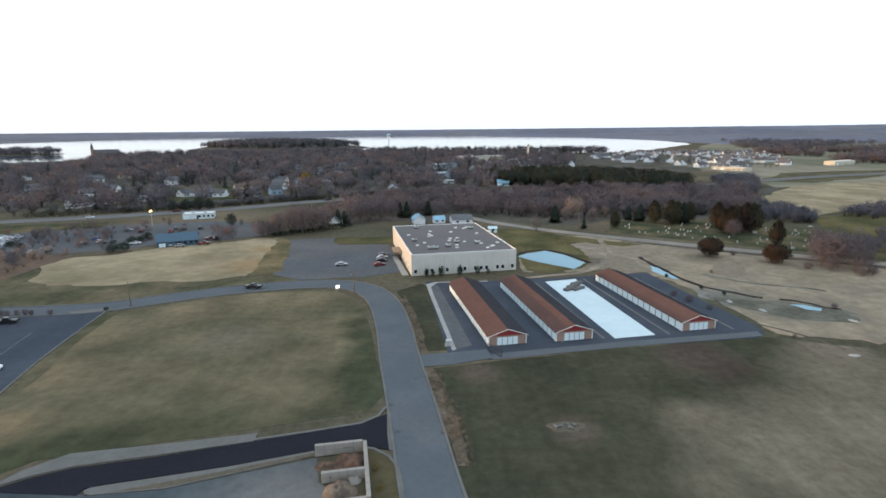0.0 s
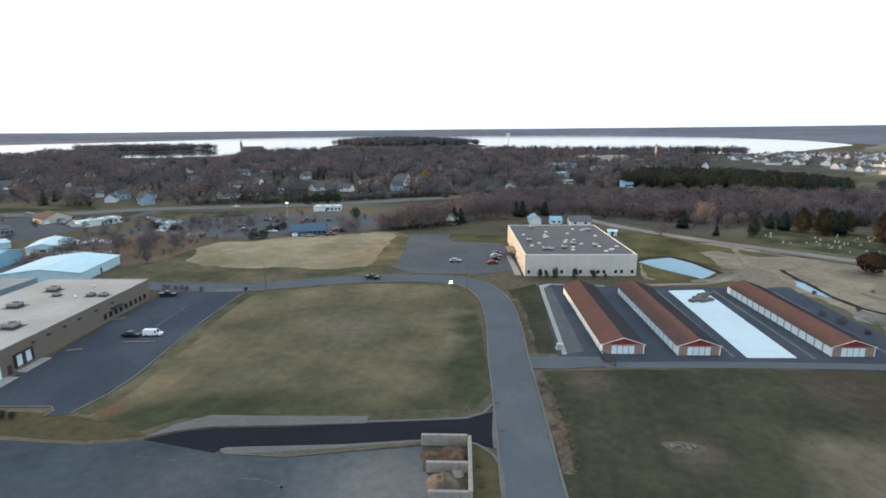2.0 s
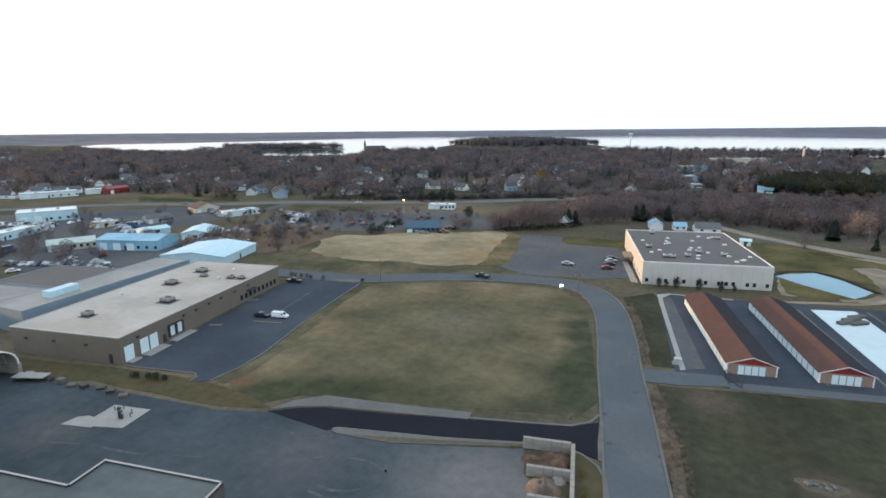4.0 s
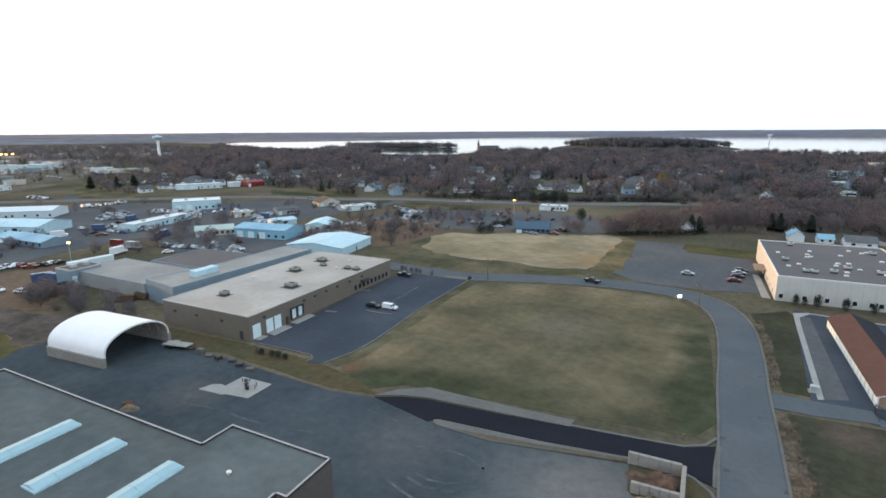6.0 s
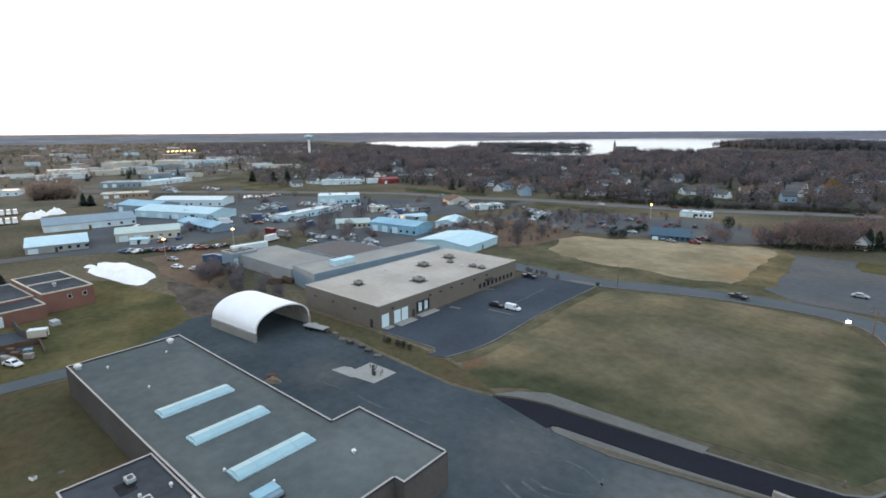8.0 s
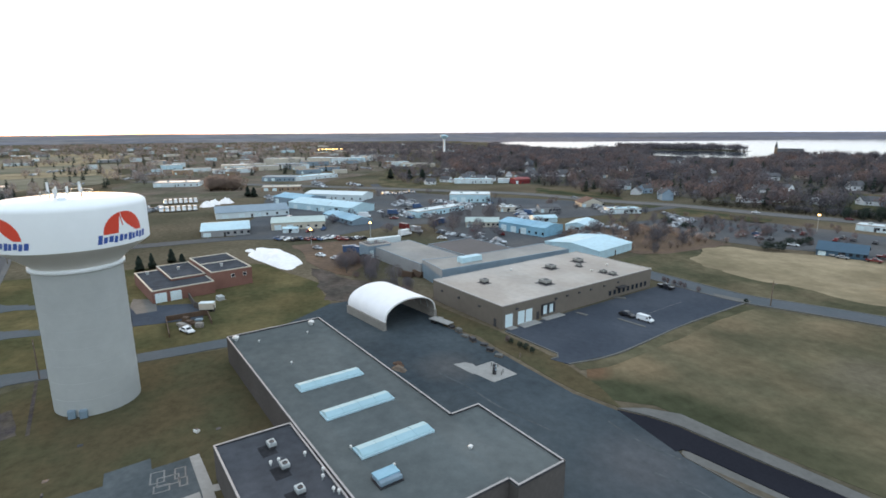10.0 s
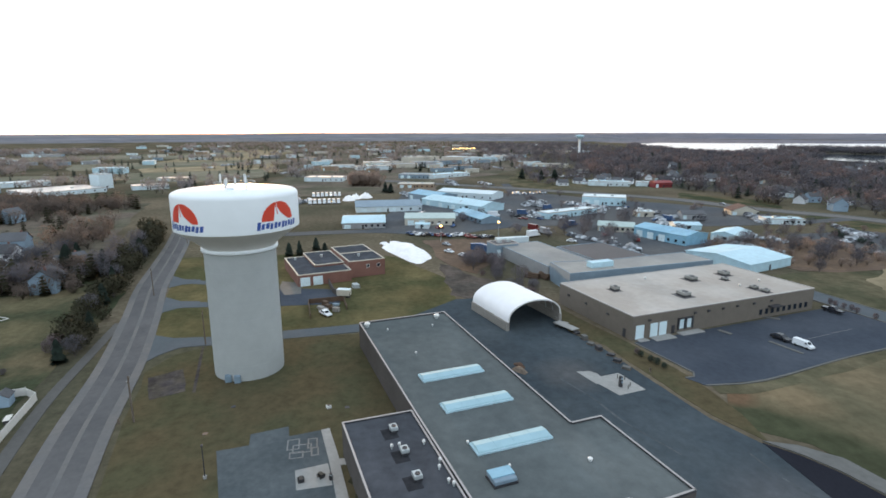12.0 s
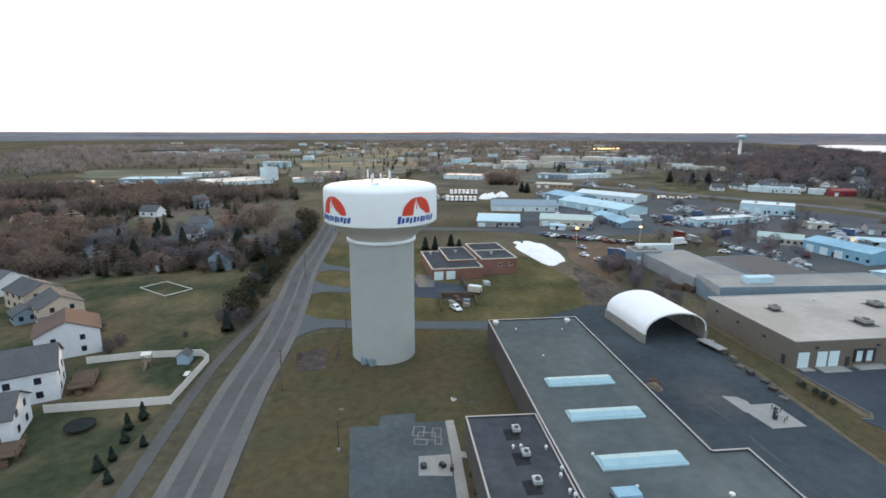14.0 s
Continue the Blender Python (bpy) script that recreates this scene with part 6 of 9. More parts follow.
for x, y, h in ((107, 285.9, 8.5), (65.3, 280, 10), (132, 274, 12), (153.5, 257, 12.3), (-15.2, 300.5, 10), (-19, 303, 9), (-50, 276, 9), (-47.5, 281, 8), (-3, 309, 9), (112, 282, 10), (76, 262, 6)):
    firs.put(x, y, h, 1.25)
for x, y, h in ((109.2, 201.4, 7.4), (128, 190.2, 7.2)):
    junipers.put(x, y, h, 1.1)
for x, y, h in ((147, 219.5, 11), (141, 243, 12)):
    rusty_firs.put(x, y, h, 1.0)
for x, y, h in ((119, 202.5, 1.9), (134, 181, 2.5), (150, 172, 3.0), (146, 171, 2.6), (111.8, 138.6, 1.6), (87, 118.5, 1.0), (72.5, 152, 1.8), (74.5, 146.5, 2.0), (77, 139.5, 1.5), (97, 177, 1.2)):
    bushes.put(x, y, h, 1.1)
for x, y, h in ((136.6, 234.6, 9), (50.8, 257.4, 7.5), (150, 198, 12), (156, 194, 11), (160, 188, 10), (141, 184, 11.5), (145, 181, 13), (147, 186, 12), (150, 190, 13), (152, 182, 9), (147, 175, 6), (140, 178, 6), (153, 177, 5.5)):
    reds.put(x, y, h)
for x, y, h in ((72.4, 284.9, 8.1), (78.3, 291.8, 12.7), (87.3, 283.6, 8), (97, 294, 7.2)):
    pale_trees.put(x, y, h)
# trees behind the white factory and along the straw field
for x, y, h in ((-74, 254, 11), (-69, 257, 13), (-64, 256, 13.5), (-59, 260, 13), (-55, 263, 11.5), (-70, 266, 13.5), (-63, 268, 13), (-77, 260, 10), (-57, 272, 11), (-45, 283, 11), (-40, 286, 12), (-35, 288, 11), (-29, 291, 11.5), (-23, 294, 10.5), (-33, 297, 12), (-41, 294, 11), (6, 300, 10.5), (16, 310, 10), (26, 305, 10.5),
                (36, 312, 10), (48, 305, 10), (58, 316, 10), (-98, 241, 7.5), (-94, 245, 6.5)):
    reds.put(x, y, h)
for x, y, h in ((-82, 251.5, 7.4), (-78, 252.8, 6.6)):
    bushes.put(x, y, h, 1.15)
for k in range(15):
    green_bushes.put(-76 + 2.3 * k, 249.5 + 1.75 * k + rng.uniform(-1, 1), rng.uniform(1.8, 3.0), 1.25)
for x, y, h in ((60, 297, 12),):
    bares.put(x, y, h, 1.2)
for x, y, h in ((-2.5, 175.5, 3.4), (2.5, 175.3, 4.2), (9, 176.5, 4.0), (15.2, 178.0, 3.4), (19, 178.5, 2.2), (-0.3, 175.4, 2.6)):
    green_bushes.put(x, y, h, 0.5)
gold_bushes = Stock(*[tree_thing("golden_shrub", bush(rng, 420), TWIG_OCHRE, "small yellow-brown shrub on the grass corner", "shrub") for _ in range(1)])
for x, y, h in ((-9.0, 70.2, 1.0), (-7.9, 65.6, 1.0)):
    gold_bushes.put(x, y, h, 0.9)
gold_bushes.done()
ochres = Stock(*[tree_thing("ochre_tree", bare_tree(rng, 900, 0.36, 0.05, 0.012), TWIG_OCHRE, "tree still bearing yellow autumn leaves", "tree") for _ in range(1)])
for x, y, h in ((-111, 468, 13.5), (-117, 492, 11)):
    ochres.put(x, y, h)
ochres.done()
for x, y, h in ((-149.6, 337.5, 8.5), (-156, 336, 8), (-143, 339, 7.5), (-163, 333, 7), (-106.5, 278, 7.2), (-225.6, 414, 8), (-230, 416, 7)):
    green_bushes.put(x, y, h, 0.75)
# evergreens at the lots behind the straw field
for x, y, h in ((-203, 236, 3), (-198, 234, 2.6), (-186, 231, 3), (-180, 229, 2.4), (-136, 236, 3.4), (-134, 240, 3), (-133.5, 245, 3.4), (-134, 218, 4), (-131, 221, 4)):
    green_bushes.put(x, y, h, 1.3)
for x, y, h in ((-527, 199, 11), (-511, 214, 11), (-501, 224, 12), (-432, 46, 9), (-428, 50, 8)):
    firs.put(x, y, h, 1.5)
# bushes round the estate
for x, y, h in ((-124, 139.5, 1.8), (-126, 140, 1.8), (-119.5, 140, 1.9), (-117.6, 139.8, 1.8), (-112.6, 140, 1.8), (-121.5, 139.7, 1.8)):
    bushes.put(x + 6, y + 1.5, h, 0.75)
for x, y, h in ((-95.5, 67.2, 1.6), (-93.8, 67.6, 1.8), (-98.2, 66.6, 1.5), (-91.8, 68, 1.5)):
    green_bushes.put(x, y, h, 0.8)
bushes.put(-99.8, 66.6, 1.6, 0.8)
for x, y in ((-93, 144.5), (84, 158), (88, 152), (79, 172)):
    green_bushes.put(x, y, 1.4, 0.9)
# behind the shelter and the grey works
for k in range(26):
    a = rng.uniform(0, 1)
    (bares if k % 3 else bushes).put(-146 - 44 * a + rng.uniform(-4, 4), 60 - 8 * a + rng.uniform(-5, 6), rng.uniform(3.5, 8) if k % 3 else rng.uniform(2, 3.5), 1.1)
for x, y, h in ((-236, 112, 10), (-228, 118, 9), (-244, 128, 10), (-220, 128, 8), (-246, 150, 10), (-205, 118, 8), (-192, 176, 8), (-178, 186, 9), (-168, 190, 7), (-160, 182, 8), (-172, 200, 8), (-150, 170, 5), (-155, 192, 7)):
    bares.put(x, y, h, 1.1)
# beside the brick building and along the county road
for x, y, h in ((-215, -16, 6), (-216, -12, 6.4), (-223, -5.6, 6), (-212, -2, 6), (-210, -30, 6.5)):
    firs.put(x, y, h, 1.2)
for x, y, h in ((-67, -53.1, 2.8), (-74.1, -53.6, 3.0), (-81, -54.7, 3.6), (-73.4, -50.1, 2.2), (-77.7, -55.3, 3.4), (-69.5, -52.6, 2.6), (-64.3, -49.8, 2.8)):
    firs.put(x, y, h, 1.15)
for k in range(44):
    a = k / 43
    (firs if k % 6 == 0 else bares if k % 9 == 1 else olive_bushes).put(-122 - 150 * a, -58.5 - 22 * a + rng.uniform(-3.5, 3.0), rng.uniform(3, 6) + 3.5 * a, 1.1)
for x, y, h in ((-107.6, -78.8, 2.4), (-111.9, -79, 3), (-109.6, -80.9, 2.6), (-121, -90, 3), (-128, -62, 4), (-132, -63, 3.5), (-118.2, -67, 1.4)):
    bushes.put(x, y, h, 1.0)
# houses along the western wood
WOOD_HOUSES = [(-211, -92), (-183, -87), (-209, -120), (-201, -124), (-223, -155), (-252, -129), (-189, -139), (-183, -111), (-234, -125)]
for k in range(60):
    x, y = rng.uniform(-235, -178), rng.uniform(-170, -70)
    (firs if k % 3 == 0 else bares).put(x - abs(y + 70) * 0.1, y, rng.uniform(6, 11), 1.1)
for st in (firs, rusty_firs, olive_bushes, pale_trees, junipers, olive_firs, bares, reds, bushes, green_bushes):
    st.done()

# woods and town trees
TOWN = [(-310, 292), (-246, 318), (-190, 334), (-134, 362), (-83, 394), (-29, 420), (60, 436)] + polar((-9, 570), (-13, 640), (-15, 700), (-14.5, 1000), (-10, 1070), (0, 1070), (10, 1110), (20, 1120), (28, 1105), (32, 1080), (34, 850), (42, 830), (44, 1150), (47, 1200), (52, 1280), (56, 1580)) + [(-900, 420), (-520, 280), (-420, 300)]
PARK = [(-236, 388), (-160, 398), (-146, 430), (-190, 474), (-250, 458)]
# houses placed to fit the camera's view, standing clear of the trees
STREET_HOUSES = [(-492, 325), (-485, 350), (-657, 469), (-464, 360), (-465, 375), (-510, 429), (-357, 347), (-357, 359), (-307, 322), (-310, 335), (-513, 538), (-546, 637), (-429, 448), (-590, 709), (-163, 409), (-141, 488),
                 (-124, 419), (-33, 443), (-105, 688), (-164, 456), (-191, 411), (-456, 212), (-470, 236), (-472, 259), (-509, 285), (-461, 271), (-491, 325), (-508, 363), (-467, 361), (-489, 395), (62, 559), (-145, 516), (-134, 457), (-111, 679), (-55, 1031),
                 (-598, 354), (-542, 345), (-516, 369), (-637, 451), (-482, 390), (-520, 439), (-500, 498), (-525, 552), (-509, 601), (-332, 446), (-266, 446), (-186, 413), (-163, 476), (-173, 686), (-298, 824), (-420, 557), (-349, 546), (-322, 646), (-114, 835), (-484, 240), (-470, 253), (-458, 280)]
HALLS_NORTH = [(11, 666), (10, 570), (14, 492), (74, 787), (57, 643), (62, 469), (122, 821)]
woods("town_woods", TOWN, 1900, 8, 15, TWIG_GREY, "leafless grey-brown trees filling the town", TOWN_BARE, 11, (PARK,), 0.0, STREET_HOUSES + HALLS_NORTH)
woods("red_town_woods", TOWN, 1250, 8, 15, TWIG_RED, "leafless reddish trees filling the town", TOWN_BARE, 12, (PARK,), 0.0, STREET_HOUSES + HALLS_NORTH)
woods("town_brush", TOWN, 900, 3, 6, TWIG_GREY, "low brush and hedges between the town trees", FAR_BARE, 35, (PARK,), 0.0, STREET_HOUSES + HALLS_NORTH)
woods("inlet_trees", polar((31, 860), (44, 840), (43, 1060), (38, 1010), (33, 1040)), 330, 5, 8, TWIG_GREY, "low leafless trees along the inlet shore", None, 40)
woods("northwest_wood", [(-640, 300), (-900, 420), (-1300, 790), (-1900, 900), (-1900, 480), (-1000, 300), (-760, 250)], 800, 8, 14, TWIG_GREY, "leafless trees northwest of the works district", None, 36)
woods("highway_hedge", [(-240, 312), (-190, 325), (-134, 352), (-100, 370), (-60, 392), (-29, 409), (-30, 416), (-64, 400), (-104, 380), (-136, 362), (-192, 334), (-244, 320)], 330, 2, 4.5, NEEDLES_BROWN, "dark hedge along the highway", [bush(rng, 60) for _ in range(3)], 37)
woods("highway_shrubs", [(-200, 326), (-134, 355), (-83, 389), (-29, 414), (38, 425), (40, 440), (-32, 424), (-90, 396), (-140, 364), (-204, 336)], 260, 2.5, 5, TWIG_GREY, "dense shrubs along the highway", MID_BARE, 43)
woods("town_conifers", TOWN, 420, 8, 15, NEEDLES, "dark conifers scattered through the town", FAR_FIR, 13, (PARK,), 0.0, STREET_HOUSES)
woods("shore_trees", polar((31.5, 1060), (28, 1080), (20, 1095), (10, 1085), (0, 1050), (-10, 1050), (-18, 1060), (-18, 1120), (-10, 1085), (0, 1085), (10, 1125), (20, 1135), (31.5, 1120)), 400, 12, 17, TWIG_GREY, "tall leafless trees along the lake shore", None, 14)
woods("west_shore_trees", polar((44, 1090), (47, 1130), (52, 1200), (57, 1560), (58, 1900), (59, 1700), (55, 1250), (48, 1050)), 340, 10, 15, TWIG_GREY, "leafless trees along the western lake shore", None, 41)
woods("shore_conifers", polar((6, 1060), (-15, 1030), (-15, 1080), (-10, 1080), (6, 1100)), 60, 13, 19, NEEDLES, "tall conifers along the lake shore", FAR_FIR, 15)
woods("brush_belt", [(-60, 300), (0, 312), (40, 300), (100, 292), (180, 300), (210, 330), (236, 405), (130, 408), (0, 392), (-60, 362)], 620, 6, 11, TWIG_RED, "dense reddish brush below the highway", MID_BARE, 16)
SUBURB = polar((-15.8, 880), (-17.5, 1040), (-21, 1120), (-25, 1200), (-33, 1180), (-34, 780), (-30, 700), (-26, 720), (-22, 800))
DARK_WOOD = polar((-7, 480), (-14, 462), (-20, 455), (-25.6, 468), (-26, 520), (-22, 560), (-17, 590), (-10, 590), (-6, 540))
woods("dark_wood", DARK_WOOD, 300, 9, 12.5, NEEDLES_BROWN, "dense dark wood at the edge of town", MID_BARE, 17)
woods("dark_wood_firs", DARK_WOOD, 800, 9, 13, NEEDLES, "dark conifers in the dense wood", FAR_FIR, 18)
POINT = polar((23.2, 1500), (20.5, 1360), (15.4, 1318), (10, 1370), (7.6, 1500), (10, 1640), (15.4, 1680), (20.5, 1640))
woods("point_wood", POINT, 620, 12, 17, TWIG_GREY, "leafless wood on the hill in the lake", None, 19, rise=point_rise)
woods("point_firs", POINT, 300, 12, 17, NEEDLES, "dark conifers on the hill in the lake", FAR_FIR, 20, rise=point_rise)
woods("spit_wood", polar((45, 1480), (42, 1430), (38, 1425), (34.6, 1412), (34.2, 1450), (36, 1560), (41, 1620), (46, 1650)), 330, 11, 18, TWIG_GREY, "low wooded spit in the lake", None, 22)
woods("spit_root_wood", polar((42.3, 1180), (46, 1180), (49.5, 1270), (48, 1520), (45, 1500), (42.5, 1440)), 170, 8, 13, TWIG_GREY, "leafless trees at the root of the spit", None, 44)
woods("west_wood", [(-190, -84), (-300, -108), (-400, -124), (-430, -330), (-330, -420), (-150, -330), (-140, -170), (-175, -120)], 800, 6, 11, TWIG_BROWN, "wide brown leafless wood beyond the gardens", MID_BARE, 23, (), 0.25, WOOD_HOUSES)
woods("west_wood_grey", [(-190, -84), (-300, -108), (-400, -124), (-430, -330), (-330, -420), (-150, -330), (-140, -170), (-175, -120)], 460, 5, 10, TWIG_BROWN, "grey-brown leafless wood beyond the gardens", MID_BARE, 24, (), 0.1, WOOD_HOUSES)
woods("southwest_woods", [(-520, -330), (-900, -320), (-1500, -500), (-1300, -1000), (-500, -560)], 900, 8, 13, TWIG_HAZE, "broad leafless wood far to the southwest", None, 25, WEST_FIELDS)
woods("west_far_trees", [(-420, -110), (-620, 0), (-640, 260), (-900, 420), (-1600, 760), (-2300, 400), (-2300, -500), (-900, -300), (-540, -330)], 1500, 7, 12, TWIG_HAZE, "scattered trees of the far western town", None, 26, WEST_FIELDS, 0.2)
woods("west_far_firs", [(-420, -110), (-620, 0), (-640, 260), (-900, 420), (-1500, 600), (-1500, -400), (-900, -300), (-540, -330)], 300, 6, 11, NEEDLES, "scattered conifers of the far western town", FAR_FIR, 27)
WOOD_EDGE = [(-166, -142), (-168, -120), (-172, -105), (-174, -88), (-178, -78), (-193, -75), (-207, -84), (-215, -92), (-205, -130), (-190, -168)]
woods("wood_edge", WOOD_EDGE, 170, 3.5, 7.0, TWIG_BROWN, "leafless trees at the edge of the western wood", MID_BARE, 45)
woods("wood_edge_firs", WOOD_EDGE, 70, 4, 9, NEEDLES_BROWN, "dark evergreens at the edge of the western wood", FAR_FIR, 46)
woods("west_wood_firs", [(-190, -84), (-300, -108), (-400, -124), (-430, -330), (-330, -420), (-150, -330), (-140, -170), (-175, -120)], 190, 6, 11, NEEDLES_BROWN, "dark conifers in the western wood", FAR_FIR, 38, (), 0.0, WOOD_HOUSES)
woods("highway_west_trees", [(-430, 195), (-500, 190), (-640, 245), (-700, 330), (-560, 345), (-455, 300), (-440, 240)], 190, 4, 9, TWIG_GREY, "scattered leafless trees beyond the highway", None, 47, (), 0.0, STREET_HOUSES)
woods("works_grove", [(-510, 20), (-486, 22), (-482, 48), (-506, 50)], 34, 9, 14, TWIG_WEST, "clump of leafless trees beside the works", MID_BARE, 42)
woods("works_trees", [(-430, 60), (-420, 150), (-340, 230), (-200, 280), (-150, 260), (-170, 160), (-250, 70)], 110, 2.5, 5.5, TWIG_GREY, "small leafless trees among the works", MID_BARE, 28)
woods("north_lot_trees", [(-230, 200), (-150, 224), (-90, 250), (-90, 280), (-150, 300), (-230, 270)], 80, 2, 4.5, TWIG_RED, "small leafless trees behind the straw field", MID_BARE, 29)
woods("east_wood", [(660, 600), (900, 740), (1500, 1500), (1000, 1900), (880, 1330)], 380, 8, 14, TWIG_GREY, "patchy leafless woods beyond the suburb", None, 30, (), 0.3)
woods("marsh_edge_wood", [(172, 276), (206, 332), (214, 318), (213, 290), (199, 268)], 110, 4, 7, TWIG_GREY, "grey brush before the cut field", MID_BARE, 31)
woods("field_edge_wood", [(230, 292), (254, 312), (300, 318), (420, 340), (430, 322), (300, 296), (244, 276)], 170, 4, 7, TWIG_GREY, "dark brush at the edge of the cut field", MID_BARE, 48)
woods("roadside_brush", [(166, 199), (186, 228), (202, 240), (240, 236), (230, 190), (190, 180)], 130, 3, 6, TWIG_GREY, "dark brush beyond the gravel road", MID_BARE, 49)
woods("pasture_brush", [(236, 420), (258, 492), (302, 516), (300, 490), (266, 428), (244, 398)], 150, 5, 9, TWIG_GREY, "dark brush between wood and far pasture", MID_BARE, 50)
woods("suburb_trees", SUBURB, 260, 4, 8, TWIG_GREY, "young leafless trees among the suburb houses", None, 51)
woods("hill_wood", polar((-31, 1170), (-33.5, 1430), (-35.5, 1260), (-39, 1380), (-42, 1300), (-42, 940), (-38, 900), (-34.4, 1080)), 520, 9, 14, TWIG_RED, "reddish leafless woods beyond the suburb", None, 52, (), 0.15)
woods("hill_wood_grey", polar((-31, 1320), (-29, 1700), (-34, 1900), (-38, 1900), (-36.5, 1500)), 420, 10, 15, TWIG_GREY, "grey leafless woods on the far slope", None, 53)
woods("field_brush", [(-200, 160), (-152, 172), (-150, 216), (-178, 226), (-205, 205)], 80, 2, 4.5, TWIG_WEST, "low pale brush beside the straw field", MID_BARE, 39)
REEDS = [bare_tree(rng, 60, 0.6, 0.0, 0.03) for _ in range(2)]
woods("roadside_reeds", [(3.6, 70), (6.4, 70), (4.8, 84), (2.0, 98), (0.2, 104), (-1.8, 104), (-0.6, 95), (1.6, 82)], 230, 0.4, 1.0, REED, "tall dry roadside weeds", REEDS, 32)
woods("verge_reeds", [(-3.6, 115), (-2.2, 116), (-5.6, 140), (-9, 155), (-10.5, 153), (-6.2, 135)], 130, 0.4, 0.9, REED, "tall dry weeds beside the street", REEDS, 33)
woods("marsh_tussocks", [(60, 184), (58, 210), (40, 235), (70, 240), (114, 210), (160, 178), (220, 120), (120, 100), (96, 112), (90, 140), (92, 165)], 220, 0.3, 0.7, REED, "dry grass tussocks in the marsh", REEDS, 34)

# ---- houses, works and vehicles ----


def gable_prism(bm, w, d, eave, ridge, along="x"):
    """Walls with gables on a plan centred at the origin; the ridge runs along x or y."""
    a, b = w / 2, d / 2
    low = [(-a, -b), (a, -b), (a, b), (-a, b)]
    v0 = [bm.verts.new((x, y, -0.2)) for x, y in low]
    v1 = [bm.verts.new((x, y, eave)) for x, y in low]
    for k in range(4):
        n = (k + 1) % 4
        bm.faces.new((v0[k], v0[n], v1[n], v1[k]))
    if along == "x":
        r = [bm.verts.new((-a, 0, ridge)), bm.verts.new((a, 0, ridge))]
        bm.faces.new((v1[3], v1[0], r[0]))
        bm.faces.new((v1[1], v1[2], r[1]))
        bm.faces.new((v1[0], v1[1], r[1], r[0]))
        bm.faces.new((v1[2], v1[3], r[0], r[1]))
    else:
        r = [bm.verts.new((0, -b, ridge)), bm.verts.new((0, b, ridge))]
        bm.faces.new((v1[0], v1[1], r[0]))
        bm.faces.new((v1[2], v1[3], r[1]))
        bm.faces.new((v1[1], v1[2], r[1], r[0]))
        bm.faces.new((v1[3], v1[0], r[0], r[1]))
    return bm


def roof_slopes(parent, w, d, eave, ridge, mat, along="x", over=0.4, thick=0.18, label=""):
    for s in (-1, 1):
        bm = bmesh.new()
        half, length = (d / 2, w / 2 + over) if along == "x" else (w / 2, d / 2 + over)
        drop = over * (ridge - eave) / half
        pts = [(-length, s * (half + over), eave - drop + 0.03), (length, s * (half + over), eave - drop + 0.03), (length, 0, ridge + 0.03), (-length, 0, ridge + 0.03)]
        if along == "y":
            pts = [(q, p, z) for p, q, z in pts]
        a = [bm.verts.new(p) for p in pts]
        b = [bm.verts.new((p[0], p[1], p[2] + thick)) for p in pts]
        bm.faces.new(a)
        bm.faces.new(b)
        for k in range(4):
            bm.faces.new((a[k], a[(k + 1) % 4], b[(k + 1) % 4], b[k]))
        bmesh.ops.recalc_face_normals(bm, faces=bm.faces[:])
        part("roof", bm, mat, parent, label)


def house(x, y, turn, w, d, eave, ridge, wall, roof, label, along="x", group="", chimney=True, wing=0.0, far=False):
    h = thing("house", x, y, turn, 0, label, "house", group)
    part("wall", gable_prism(bmesh.new(), w, d, eave, ridge, along), wall, h)
    roof_slopes(h, w, d, eave, ridge, roof, along)
    rows = (1.0, 3.7) if eave > 4.4 else (1.0,)
    if far:
        for xx, yy in ((-w * 0.25, -d / 2), (w * 0.25, -d / 2)):
            part("window", boxed((xx - 0.7, xx + 0.7, yy - 0.06, yy + 0.06, 1.0, 2.3)), GLASS_DARK, h, "dark window")
        rows = ()
    for z in rows:
        for k in range(3):
            xx = w * (k - 1) * 0.3
            for yy in (-d / 2 - 0.02, d / 2 + 0.02):
                part("window", boxed((xx - 0.55, xx + 0.55, yy - 0.05, yy + 0.05, z, z + 1.25)), GLASS_DARK, h, "dark window")
        for k in (-1, 1):
            for xx in (-w / 2 - 0.02, w / 2 + 0.02):
                part("window", boxed((xx - 0.05, xx + 0.05, k * d * 0.22 - 0.5, k * d * 0.22 + 0.5, z, z + 1.2)), GLASS_DARK, h, "dark window")
    if chimney:
        part("chimney", boxed((w * 0.2, w * 0.2 + 0.7, 0.3, 1.0, eave, ridge + 0.8)), BRICK_RED, h, "brick chimney")
    if wing:
        q = part("garage", boxed((w / 2, w / 2 + wing, -d / 2, d / 2 - 1, -0.1, 2.7)), wall, h, "attached garage")
        part("garage_roof", prism([(w / 2, -d / 2 - 0.3), (w / 2 + wing + 0.3, -d / 2 - 0.3), (w / 2 + wing + 0.3, d / 2 - 0.7), (w / 2, d / 2 - 0.7)], 2.7, 2.95), roof, q)
        part("garage_door", boxed((w / 2 + 0.6, w / 2 + wing - 0.6, -d / 2 - 0.06, -d / 2 + 0.02, 0, 2.3)), WHITE_DOOR, q)
    return h


